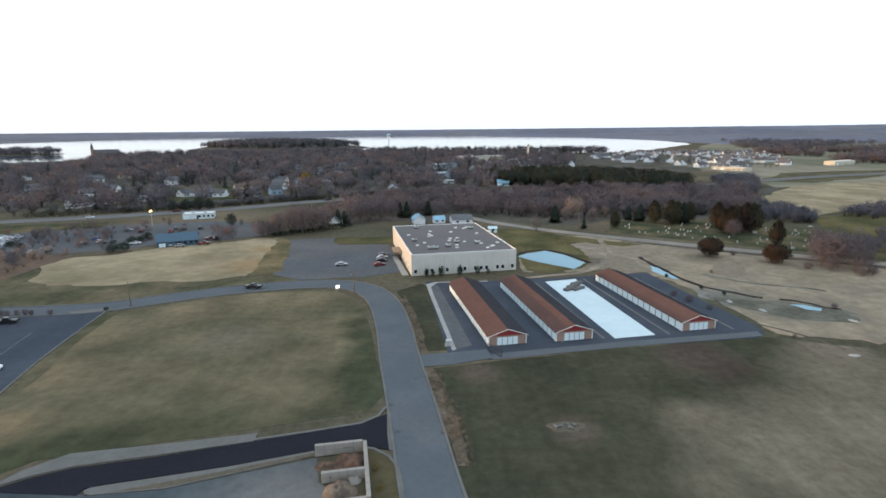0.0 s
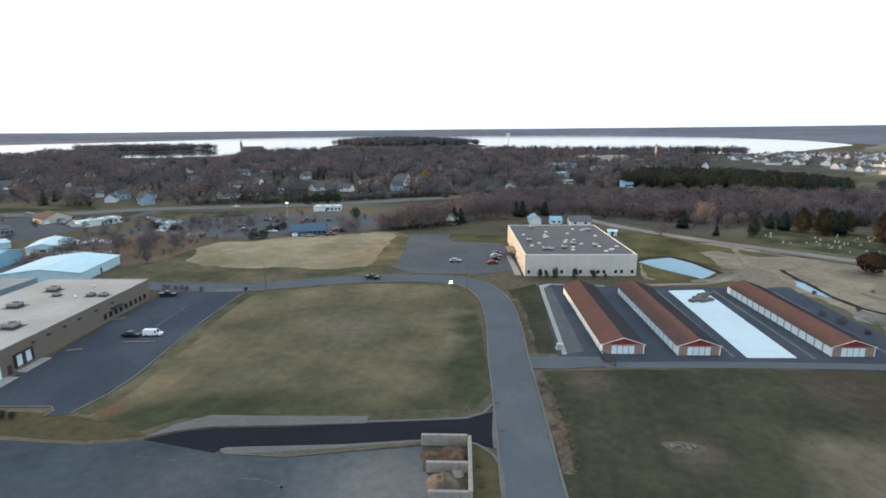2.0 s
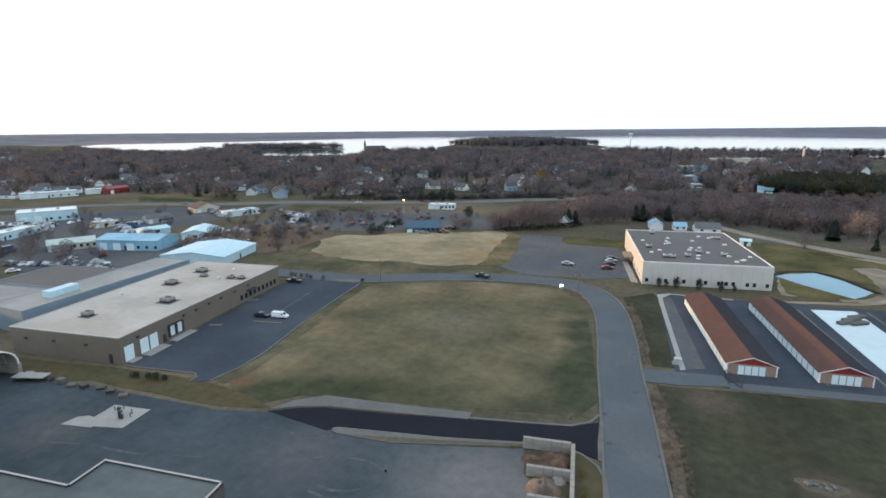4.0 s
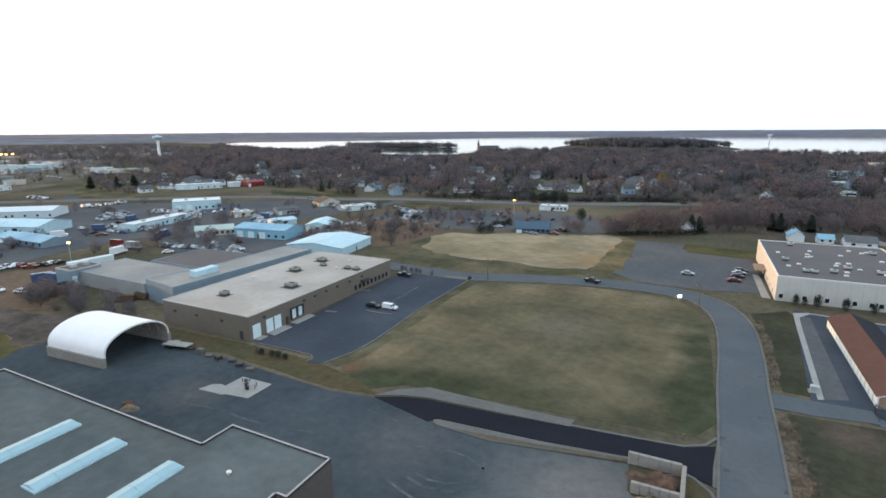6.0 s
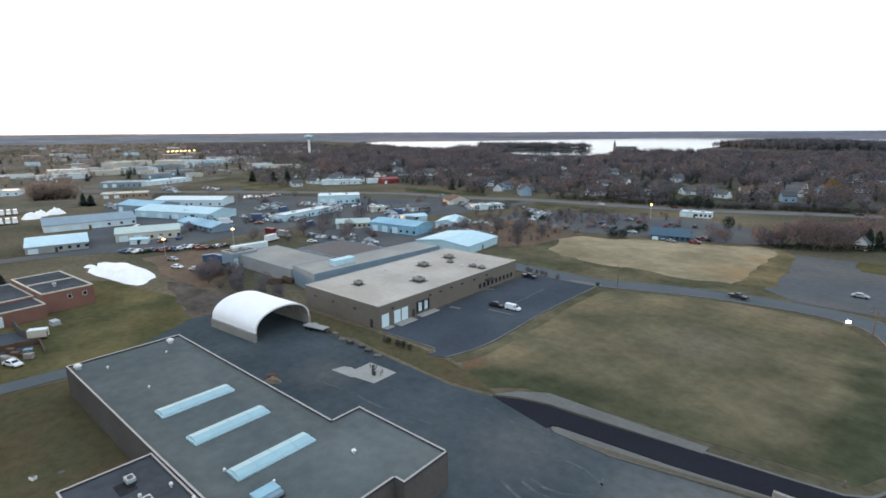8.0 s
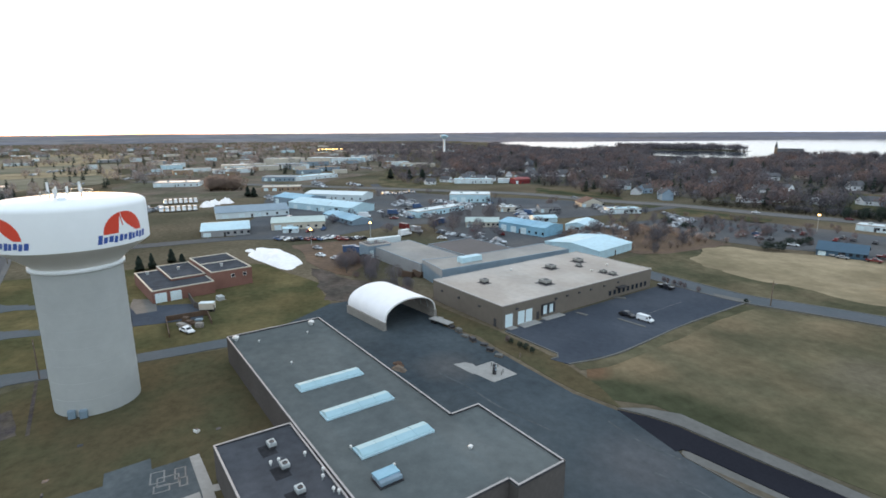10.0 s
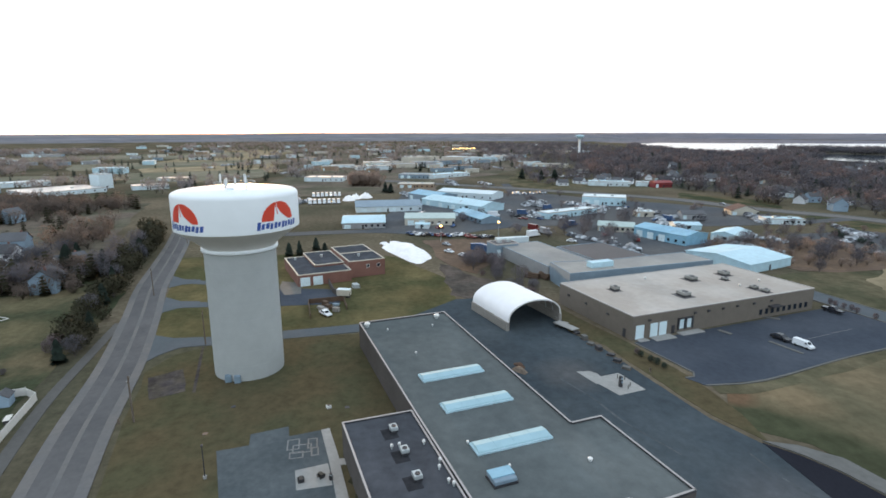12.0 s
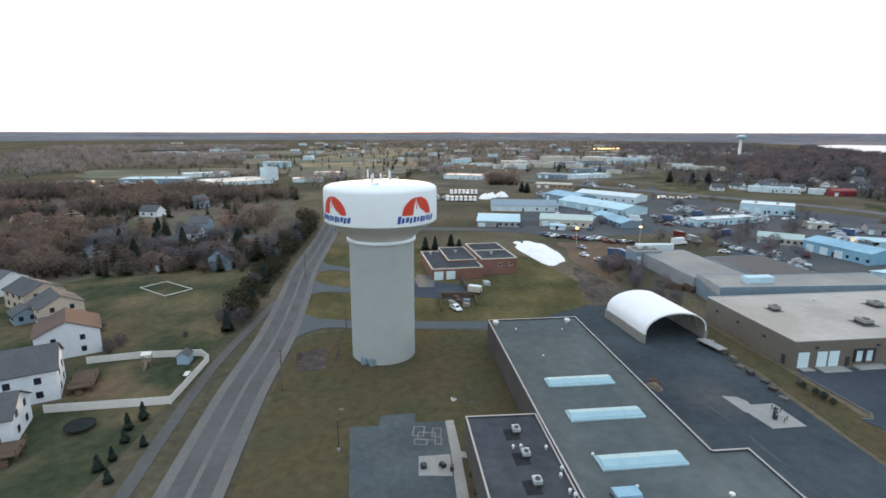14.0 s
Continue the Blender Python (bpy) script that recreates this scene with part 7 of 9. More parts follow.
def shed(x, y, turn, w, d, h, wall, roof, label, flat=False, rise=1.2, along="x", doors=2, windows=4, group=""):
    """A works building: walls, roof, overhead doors and windows along its front, which is local -y."""
    b = thing("industrial_building", x, y, turn, 0, label, "industrial building", group)
    if flat:
        part("wall", boxed((-w / 2, w / 2, -d / 2, d / 2, -0.3, h)), wall, b)
        part("roof", boxed((-w / 2 + 0.3, w / 2 - 0.3, -d / 2 + 0.3, d / 2 - 0.3, h - 0.02, h + 0.06)), roof, b)
        part("coping", boxed((-w / 2 - 0.05, w / 2 + 0.05, -d / 2 - 0.05, -d / 2 + 0.3, h - 0.2, h + 0.25), (-w / 2 - 0.05, w / 2 + 0.05, d / 2 - 0.3, d / 2 + 0.05, h - 0.2, h + 0.25),
                             (-w / 2 - 0.05, -w / 2 + 0.3, -d / 2 + 0.3, d / 2 - 0.3, h - 0.2, h + 0.25), (w / 2 - 0.3, w / 2 + 0.05, -d / 2 + 0.3, d / 2 - 0.3, h - 0.2, h + 0.25)), COPING, b)
        for k in range(2 if not group else 1):
            part("roof_unit", bevelled(-w * 0.25 + k * w * 0.4, -w * 0.25 + k * w * 0.4 + 1.8, -d * 0.1, -d * 0.1 + 1.5, h + 0.05, h + 1.1), METAL_UNIT, b, "grey roof unit")
    else:
        part("wall", gable_prism(bmesh.new(), w, d, h, h + rise, along), wall, b)
        roof_slopes(b, w, d, h, h + rise, roof, along, 0.35, 0.14)
    for k in range(doors):
        shutter_door(b, -w * 0.38 + k * w * 0.22, -d / 2 - 0.02, 0.1, min(3.4, w * 0.16), min(3.4, h * 0.7))
    for k in range(windows):
        xx = w * 0.05 + k * w * 0.42 / max(1, windows - 1)
        part("window", boxed((xx - 0.6, xx + 0.6, -d / 2 - 0.06, -d / 2 + 0.03, 1.0, 2.2)), GLASS_DARK, b, "dark window")
    part("door", boxed((-w * 0.02 - 0.5, -w * 0.02 + 0.5, -d / 2 - 0.06, -d / 2 + 0.03, 0, 2.1)), DARK_METAL, b, "dark door")
    return b


def hall(ax, ay, bx, by, d, h, wall, roof, label, flat=False, rise=1.6, along="x", doors=2, windows=4, group=""):
    """A works building by the two ends of its front, as one faces it from the estate, its depth and its height."""
    w, turn = math.hypot(bx - ax, by - ay), math.atan2(by - ay, bx - ax)
    return shed((ax + bx) / 2 - d / 2 * math.sin(turn), (ay + by) / 2 + d / 2 * math.cos(turn), math.degrees(turn), w, d, h, wall, roof, label, flat, rise, along, doors, windows, group=group)


# grey works behind the tan warehouse
flat_building("grey_works", [(-146, 72), (-152, 127.5), (-165, 125.2), (-160, 90), (-161.5, 72)], 6.1, METAL_SLATE, ROOF_WORKS, "blue-grey metal works hall with a pale flat roof", "works hall", METAL_SLATE, 0.15)
flat_building("grey_works_wing", [(-161.7, 71.5), (-164.6, 90.2), (-202, 84.0), (-199.3, 66.0)], 4.5, SIDING_GREY, ROOF_WORKS, "low grey works wing with a pale roof", "works hall", METAL_SLATE, 0.15)
flat_building("grey_works_yard_shed", [(-196, 90), (-200, 112), (-171, 118), (-167, 95)], 3.2, SIDING_GREY, ROOF_GREY, "low dark-roofed shed beside the works", "shed", METAL_SLATE, 0.15)
shed(-199, 68, 100, 10, 8, 5.4, METAL_SLATE, ROOF_GREY, "blue-grey loading tower beside the works wing", True, doors=1, windows=1)

# works district
hall(-327, 16.6, -325.8, 57.4, 22, 3.4, METAL_WHITE, METAL_SLATE, "long white shed with slate-blue metal roof", rise=2.6, doors=3)
hall(-272, 6.6, -270, 28.4, 26, 3.0, SIDING_GREY, METAL_CYAN, "grey shed with a wide pale metal roof", rise=1.8, doors=1)
hall(-276, 39.4, -270.5, 65.5, 18, 3.8, CREAM, METAL_GREEN, "cream works building with greenish roof")
hall(-266.3, 43.3, -263.6, 49.9, 4.5, 2.2, METAL_WHITE, METAL_CYAN, "small pale annex before the cream works", rise=0.6, doors=1, windows=1)
hall(-355, 62.5, -308.5, 90.7, 22, 4.0, METAL_CYAN, METAL_CYAN, "large works hall clad in pale blue metal", rise=2.2, doors=3)
hall(-386, 58, -358, 73, 20, 4.6, METAL_SLATE, METAL_BLUE, "works hall with a slate-blue roof", rise=2.0, doors=1)
hall(-397, 82, -366, 116, 20, 4.2, METAL_WHITE, METAL_WHITE, "large white works hall behind the blue one", doors=1)
hall(-305, 73, -271, 80, 12, 2.6, METAL_SLATE, METAL_BLUE, "low shed clad in slate-blue metal", doors=1)
hall(-278.4, 121.6, -292.2, 159.2, 9, 3.5, METAL_CYAN, METAL_WHITE, "long low pale works building", True)
hall(-331.6, 169.2, -317.2, 193.8, 18, 5.6, METAL_CYAN, METAL_WHITE, "pale boxy works building with flat roof", True)
hall(-239.5, 131.7, -230.7, 146.5, 10, 2.9, CREAM, METAL_GREEN, "low cream shed with greenish roof", doors=1)
hall(-225.3, 143, -198.3, 151.2, 15, 4.4, METAL_BLUE, METAL_BLUE, "long works hall clad in blue metal", rise=1.4, doors=3)
hall(-208.3, 171.7, -198.5, 177.9, 18, 3.2, METAL_CYAN, METAL_CYAN, "gabled shed clad in pale cyan metal", along="y", rise=1.4, doors=1, windows=1)
hall(-233.8, 171.7, -230.3, 184.1, 9, 2.5, METAL_CYAN, METAL_CYAN, "small shed clad in pale cyan metal", rise=1.0, doors=1, windows=1)
shed(-169, 152, 106, 25, 26, 3.3, METAL_CYAN, METAL_CYAN, "pale low-gabled hall beside the works", rise=1.5, doors=0, windows=0)
hall(-269.1, 234.4, -263.8, 248.7, 12, 2.8, CREAM, SHINGLE_BROWN, "cream roadside building with a brown gable", along="y", rise=3.0, doors=1, windows=2)
hall(-238.5, 229.8, -231.7, 248.4, 9, 3.0, METAL_WHITE, METAL_CYAN, "long low white building beside the highway", True, doors=1)
hall(-262, 196, -258, 208, 9, 3.2, SIDING_GREY, SHINGLE, "grey works building beside the road", doors=1)
hall(-276, 176, -273, 186, 8, 3.0, CREAM, METAL_WHITE, "white-roofed petrol canopy building", True, doors=1, windows=2)
hall(-418.7, 283.1, -418.3, 299.8, 10, 4.2, RED_GABLE, RED_GABLE, "red building beside the highway", doors=1)
hall(-449.2, 234.3, -433.3, 267.3, 12, 4.0, METAL_WHITE, METAL_CYAN, "long white building beside the highway", True)
hall(-434.4, 274.2, -424.2, 293.4, 10, 3.8, METAL_WHITE, METAL_WHITE, "white roadside building behind the highway", True, doors=1)
hall(-702.3, 280.1, -678, 321.2, 20, 4.5, CREAM, CREAM, "long tan building far off", True)
hall(-562.3, 74.3, -548.2, 104.1, 20, 4.4, METAL_SLATE, METAL_SLATE, "long slate retail building far off", True)
hall(-547.5, 104.9, -575.6, 155.6, 18, 3.7, METAL_WHITE, METAL_CYAN, "long pale retail building far off", True)
hall(-466.9, 60.7, -458.2, 90.8, 16, 3.4, BROWN_PANEL, CREAM, "long brown building with cream roof", True)
hall(-546, -22, -537, 15, 22, 4.0, METAL_WHITE, ROOF_GLOSSY, "low building with a bright metal roof", True, doors=1)
hall(-770, 52, -769.3, 90, 22, 5.2, CREAM, ROOF_GLOSSY, "long shop building with a bright roof", True, doors=1)
hall(-825.2, 127.3, -856.1, 180.2, 22, 8.6, CREAM, CREAM, "long tan school wing far off", True, doors=0, windows=8)
hall(-811.8, 174.4, -785, 200.6, 24, 10.5, CREAM, METAL_WHITE, "tall tan school block far off", True, doors=0, windows=8)
hall(-785.1, 204.8, -812.7, 235.4, 20, 9.6, METAL_WHITE, METAL_WHITE, "white school block far off", True, doors=0, windows=8)
hall(-960.2, 285.5, -947, 323.8, 20, 5.7, METAL_WHITE, METAL_WHITE, "long white building before the far woods", True, doors=1)
hall(-464, -310, -473.3, -255.1, 24, 4.8, METAL_SLATE, METAL_CYAN, "long blue-grey warehouse far in the west", True, doors=3)
hall(-400.6, -283.1, -429.9, -264.7, 16, 4.5, METAL_CYAN, METAL_WHITE, "pale warehouse behind the western wood", True, doors=3)
hall(-532.2, -286.2, -557.5, -249.4, 20, 3.9, METAL_WHITE, METAL_WHITE, "long white warehouse beyond", True, doors=3)
hall(-450.5, -217.4, -488, -178.3, 44, 3.4, METAL_WHITE, ROOF_GLOSSY, "wide low warehouse with a bright roof", True, doors=3)
hall(-509.2, -191.2, -520.5, -184.5, 11, 12.5, METAL_WHITE, METAL_WHITE, "tall white silo block by the warehouse", True, doors=0, windows=1)
hall(-687.5, -264, -687.8, -232, 20, 7.0, METAL_CYAN, METAL_CYAN, "pale cyan hall far in the west", True, doors=1)
hall(-493.1, -160.6, -503.8, -135, 16, 3.6, METAL_WHITE, ROOF_GLOSSY, "white warehouse beyond the water tower", True)
hall(-578.4, -166, -578.5, -136, 16, 3.0, CREAM, ROOF_GLOSSY, "long low building catching the low sun", True)
hall(-425, -345, -440, -318, 26, 4.0, CREAM, METAL_WHITE, "pale building at the edge of the wood", True)
hall(-7.6, 663, 30, 670, 16, 6.6, METAL_CYAN, METAL_WHITE, "pale cyan hall among town trees", True)
hall(-3.6, 566, 24.4, 573, 14, 3.4, SIDING_GREY, METAL_CYAN, "grey low hall among town trees", True, doors=1)
hall(9.9, 492.8, 19.3, 492, 8, 2.7, METAL_WHITE, METAL_WHITE, "small white shed at the edge of town", True, doors=1)
hall(41.8, 778, 107.1, 796, 24, 9.6, CREAM, ROOF_PALE, "long tan school building among town trees", True, doors=0, windows=8)
hall(107.1, 818, 136.5, 824, 14, 3.6, METAL_WHITE, METAL_WHITE, "white low wing beside the school", True, doors=1)
hall(43.7, 644.7, 69.5, 642.1, 14, 4.4, METAL_WHITE, METAL_WHITE, "white building among town trees", True, doors=1)
hall(57, 469.2, 67.4, 468.4, 11, 3.0, METAL_CYAN, METAL_BLUE, "small blue and white barn", rise=2.0, doors=1)
hall(27, 254.3, 31, 254.1, 4, 2.0, METAL_CYAN, METAL_CYAN, "small pale shed behind the factory", rise=0.7, doors=1, windows=1)
hall(-120, 227, -105, 233, 11, 2.4, BLUE_PAINT, BLUE_PAINT, "low building with a deep blue roof", rise=2.6, doors=1)
hall(-142.9, 301.4, -127, 305.5, 9, 2.9, METAL_WHITE, METAL_WHITE, "low white store beside the road", True, doors=1)
hall(332.6, 633, 352.7, 597, 14, 3.6, CREAM, CREAM, "long cream building before the suburb", True)
shed(530, 688, 25, 44, 14, 5.0, CREAM, CREAM, "cream farm building far off", doors=1)

# far western retail and works strip
random.seed(31)
WALLS = (METAL_WHITE, CREAM, SIDING_GREY, METAL_SLATE, BROWN_PANEL, METAL_CYAN)
strip = []
for k in range(7):
    strip.append(shed(-700 - 30 * k, 60 + 40 * k, 95, 46 - 3 * k, 18, 5.0 + 0.4 * k, WALLS[k % 6], WALLS[(k + 1) % 6], "low commercial building in the far western strip", True, doors=1, windows=1, group="far western strip"))
for k in range(150):
    a, r = radians(random.uniform(62, 120)), 560 * (1 + random.random() ** 1.2 * 2.6)
    if r < 640 or (r < 900 and a > radians(104)):
        continue
    o = strip[k % 7]
    s = random.uniform(0.35, 1.0)
    copy_thing(o, pose(-r * math.sin(a), r * math.cos(a), 0, 0, 0, random.choice((85, 95, 100, 10, 60, 120))) @ Matrix.Diagonal((s, s, 0.8, 1)))

# near houses beyond the county road
house(-87.6, -83.4, -57, 15, 10.4, 6.0, 9.2, SIDING_WHITE, SHINGLE, "white two-storey house with a wide dark roof", chimney=False)
house(-109.3, -88.9, 37, 10.6, 12, 5.6, 8.3, SIDING_WHITE, SHINGLE_BROWN, "white gabled house with brown roof", chimney=False)
house(-74.1, -77.8, -65, 12, 9, 4.6, 7.2, SIDING_WHITE, SHINGLE, "white house with a wooden deck", chimney=False)
house(-128.1, -106, 50, 10, 9.7, 5.0, 7.6, SIDING_TAN, SHINGLE, "cream gabled house with grey roof", wing=5, chimney=False)
house(-139, -121, 62, 12, 10.2, 5.0, 7.4, SIDING_TAN, SHINGLE, "pale gabled house with grey roof", wing=5, chimney=False)
house(-151, -142, 72, 12, 9.5, 4.4, 7.0, SIDING_WHITE, SHINGLE, "white gabled house beside the back lawns", chimney=False)
house(-126.5, -114, 50, 6, 5.4, 2.6, 4.0, SIDING_BLUE, SHINGLE, "small blue-grey garage with grey roof", chimney=False)
for x, y, turn, sx, sy in ((-92.9, -73.8, 25, 4.2, 2.2), (-69.6, -68.8, 25, 2.4, 1.8)):
    deck = thing("wooden_deck", x, y, turn, 0, "dark brown wooden deck behind a house", "deck", "decks")
    part("platform", boxed((-sx, sx, -sy, sy, 1.2, 1.4)), WOOD_DECK, deck)
    for dx in (-sx + 0.2, 0, sx - 0.2):
        for dy in (-sy + 0.2, sy - 0.2):
            part("post", boxed((dx - 0.08, dx + 0.08, dy - 0.08, dy + 0.08, 0, 2.3)), WOOD_DECK, deck)
    part("rail", boxed((-sx, sx, sy - 0.12, sy - 0.02, 2.2, 2.3), (sx - 0.1, sx, -sy, sy - 0.12, 2.2, 2.3)), WOOD_DECK, deck)
    part("steps", boxed((sx, sx + 0.4, -0.6, 0.6, 0, 0.9), (sx + 0.4, sx + 0.8, -0.6, 0.6, 0, 0.5)), WOOD_DECK, deck)
playset = thing("play_set", -102.2, -66.8, 20, 0, "tan timber play set with a white canopy", "play set")
part("canopy", prism([(-1, -1), (1, -1), (1, 1), (-1, 1)], 2.5, 2.7), VINYL, playset, "white canopy")
for dx in (-0.85, 0.85):
    for dy in (-0.85, 0.85):
        part("post", boxed((dx - 0.07, dx + 0.07, dy - 0.07, dy + 0.07, 0, 2.5)), SAND_PILE, playset)
part("platform", boxed((-0.9, 0.9, -0.9, 0.9, 1.1, 1.2)), SAND_PILE, playset)
bm = bmesh.new()
v = [bm.verts.new(c) for c in ((0.9, -0.3, 1.15), (0.9, 0.3, 1.15), (3.2, 0.3, 0.2), (3.2, -0.3, 0.2), (0.9, -0.3, 1.05), (0.9, 0.3, 1.05), (3.2, 0.3, 0.1), (3.2, -0.3, 0.1))]
for f in ((3, 2, 1, 0), (4, 5, 6, 7), (0, 1, 5, 4), (1, 2, 6, 5), (2, 3, 7, 6), (3, 0, 4, 7)):
    bm.faces.new([v[i] for i in f])
part("slide", bm, SAND_PILE, playset, "tan slide")
gtable = thing("garden_table", -97.3, -55.6, 12, 0, "small white-topped garden table beside the fence", "table")
part("tabletop", bevelled(-1.1, 1.1, -0.5, 0.5, 0.7, 0.78, 0.02), VINYL, gtable)
for dx in (-0.9, 0.9):
    part("leg", boxed((dx - 0.05, dx + 0.05, -0.4, 0.4, 0, 0.7)), DARK_METAL, gtable)


def fence_run(fence, a, b, h=1.55):
    a, b = Vector(a), Vector(b)
    n = max(1, round((b - a).length / 2.4))
    turn = math.degrees(math.atan2(b.y - a.y, b.x - a.x))
    for k in range(n):
        p, q = a.lerp(b, k / n), a.lerp(b, (k + 1) / n)
        length = (q - p).length
        panel = part("panel", boxed((0.06, length - 0.06, -0.025, 0.025, 0.08, h), (0.06, length - 0.06, -0.045, 0.045, h, h + 0.08)), VINYL, fence)
        panel.matrix_basis = pose(p.x, p.y, 0, 0, 0, turn)
        post = part("post", bevelled(-0.07, 0.07, -0.07, 0.07, 0, h + 0.2, 0.02), VINYL, fence)
        post.matrix_basis = pose(p.x, p.y, 0, 0, 0, turn)


fence = thing("white_fence", 0, 0, 0, 0, "white vinyl privacy fence round a back garden", "fence")
for a, b in (((-82.2, -73.4), (-84.5, -62)), ((-84.5, -62), (-86.4, -52.9)), ((-86.4, -52.9), (-104.6, -54.6)), ((-104.6, -54.6), (-107.2, -57.5)), ((-107.2, -57.5), (-105.4, -70)), ((-105.4, -70), (-102, -80))):
    fence_run(fence, a, b)
play = thing("garden_shed", -104.0, -59.5, 8, 0, "small blue-grey garden playhouse", "playhouse")
part("wall", gable_prism(bmesh.new(), 2.6, 2.4, 1.9, 2.7), SIDING_BLUE, play)
roof_slopes(play, 2.6, 2.4, 1.9, 2.7, SHINGLE, "x", 0.2, 0.1)
part("door", boxed((-0.4, 0.4, -1.24, -1.18, 0, 1.6)), RED_GABLE, play, "red door")
tramp = thing("trampoline", -77.7, -63.6, 0, 0, "round dark trampoline on the lawn", "trampoline")
part("mat", lathe(bmesh.new(), [(0, 0.75), (2.1, 0.75), (2.1, 0.8), (0, 0.8)], 24), NETTING, tramp)
part("rim", lathe(bmesh.new(), [(2.1, 0.7), (2.35, 0.7), (2.35, 0.84), (2.1, 0.84), (2.1, 0.7)], 24), NETTING, tramp)
for k in range(6):
    part("leg", boxed((2.2 * math.cos(k) - 0.04, 2.2 * math.cos(k) + 0.04, 2.2 * math.sin(k) - 0.04, 2.2 * math.sin(k) + 0.04, 0, 0.72)), DARK_METAL, tramp)
court = thing("sand_court", -156.4, -93.3, -32, 0, "pale timber frame of a sand court", "play court")
for s in ((-4.4, 4.4, -7.4, -7.25, 0, 0.25), (-4.4, 4.4, 7.25, 7.4, 0, 0.25), (-4.4, -4.25, -7.25, 7.25, 0, 0.25), (4.25, 4.4, -7.25, 7.25, 0, 0.25)):
    part("board", boxed(s), VINYL, court)

# houses of the town, some rows shared by copies
random.seed(12)
KINDS = [
    house(-226, 372, 20, 11, 8, 3.2, 6.2, SIDING_WHITE, SHINGLE, "white town house among bare trees", group="town houses", far=True),
    house(-176, 412, 60, 10, 8, 4.8, 7.8, SIDING_BLUE, SHINGLE, "blue-grey town house among bare trees", group="town houses", far=True),
    house(-143, 404, 15, 12, 9, 3.0, 5.6, SIDING_TAN, SHINGLE_BROWN, "tan town house among bare trees", group="town houses", far=True, wing=4),
    house(-292, 338, 100, 12, 8, 3.2, 6.4, SIDING_WHITE, SHINGLE, "white gabled town house", group="town houses", far=True, wing=4),
    house(-8, 283, 100, 8, 6, 2.6, 5.0, SIDING_WHITE, METAL_BLUE, "white farmhouse with a bluish roof", group="town houses", far=True),
]
copy_thing(KINDS[4], pose(3, 284, 0, 0, 0, 15) @ Matrix.Diagonal((0.75, 0.75, 0.75, 1)))
copy_thing(KINDS[0], pose(15, 284, 0, 0, 0, 10) @ Matrix.Diagonal((1, 1, 0.7, 1)))
copy_thing(KINDS[0], pose(-51, 275, 0, 0, 0, 80) @ Matrix.Diagonal((0.6, 0.6, 0.9, 1)))
placed = []
for k, (x, y) in enumerate(STREET_HOUSES):
    placed.append((x, y))
    copy_thing(KINDS[(0, 3, 1, 0, 3, 2, 0)[k % 7]], pose(x, y, 0, 0, 0, math.degrees(math.atan2(-x, y)) + random.choice((-35, 20, 40, 80, -10))) @ Matrix.Diagonal((0.88, 0.88, 0.9, 1)))
while len(placed) < 128:
    x, y = random.uniform(-900, 250), random.uniform(300, 950)
    if not inside(x, y, TOWN) or inside(x, y, PARK) or any(math.hypot(x - a, y - b) < 17 for a, b in placed):
        continue
    if math.hypot(x, y) > 520 and random.random() < 0.35:
        continue
    if math.hypot(x, y) < 470 and random.random() < 0.5:
        continue
    placed.append((x, y))
    copy_thing(KINDS[random.choice((0, 0, 1, 2, 3, 3))], pose(x, y, 0, 0, 0, random.choice((12, 102, 60, 150, 30)) + random.uniform(-6, 6)) @ Matrix.Diagonal((1.0, 1.0, random.uniform(0.9, 1.25), 1)))
# suburb beyond the dark wood
n = 0
while n < 96:
    x, y = random.uniform(230, 680), random.uniform(560, 1110)
    if inside(x, y, SUBURB):
        n += 1
        copy_thing(KINDS[random.choice((0, 3, 3))], pose(x, y, 0, 0, 0, random.uniform(0, 180)) @ Matrix.Diagonal((1.1, 1.1, 1.1, 1)))
# houses in the western wood
for k, (x, y) in enumerate(WOOD_HOUSES):
    copy_thing(KINDS[(0, 1, 3, 2)[k % 4]], pose(x, y, 0, 0, 0, random.uniform(0, 180)) @ Matrix.Diagonal((0.9, 0.9, 0.95, 1)))
for k in range(9):
    copy_thing(KINDS[random.choice((0, 1, 2, 3))], pose(random.uniform(-340, -250), random.uniform(-300, -160), 0, 0, 0, random.uniform(0, 180)))

# church with a spire on the shore, far water towers, crane
church = thing("church", -609, 1018, 35, 0, "dark church with a tall pointed spire", "church")
part("nave", gable_prism(bmesh.new(), 40, 14, 9, 15), BRICK_RED, church)
roof_slopes(church, 40, 14, 9, 15, SHINGLE, "x", 0.6, 0.3)
part("tower", boxed((-25, -20.1, -2.5, 2.5, 0, 17)), BROWN_PANEL, church)
bm = bmesh.new()
apex = bm.verts.new((-22.5, 0, 29))
ring = [bm.verts.new(c) for c in ((-25.2, -2.7, 17), (-19.9, -2.7, 17), (-19.9, 2.7, 17), (-25.2, 2.7, 17))]
for k in range(4):
    bm.faces.new((ring[k], ring[(k + 1) % 4], apex))
bm.faces.new(ring[::-1])
part("spire", bm, SHINGLE, church, "dark pointed spire")


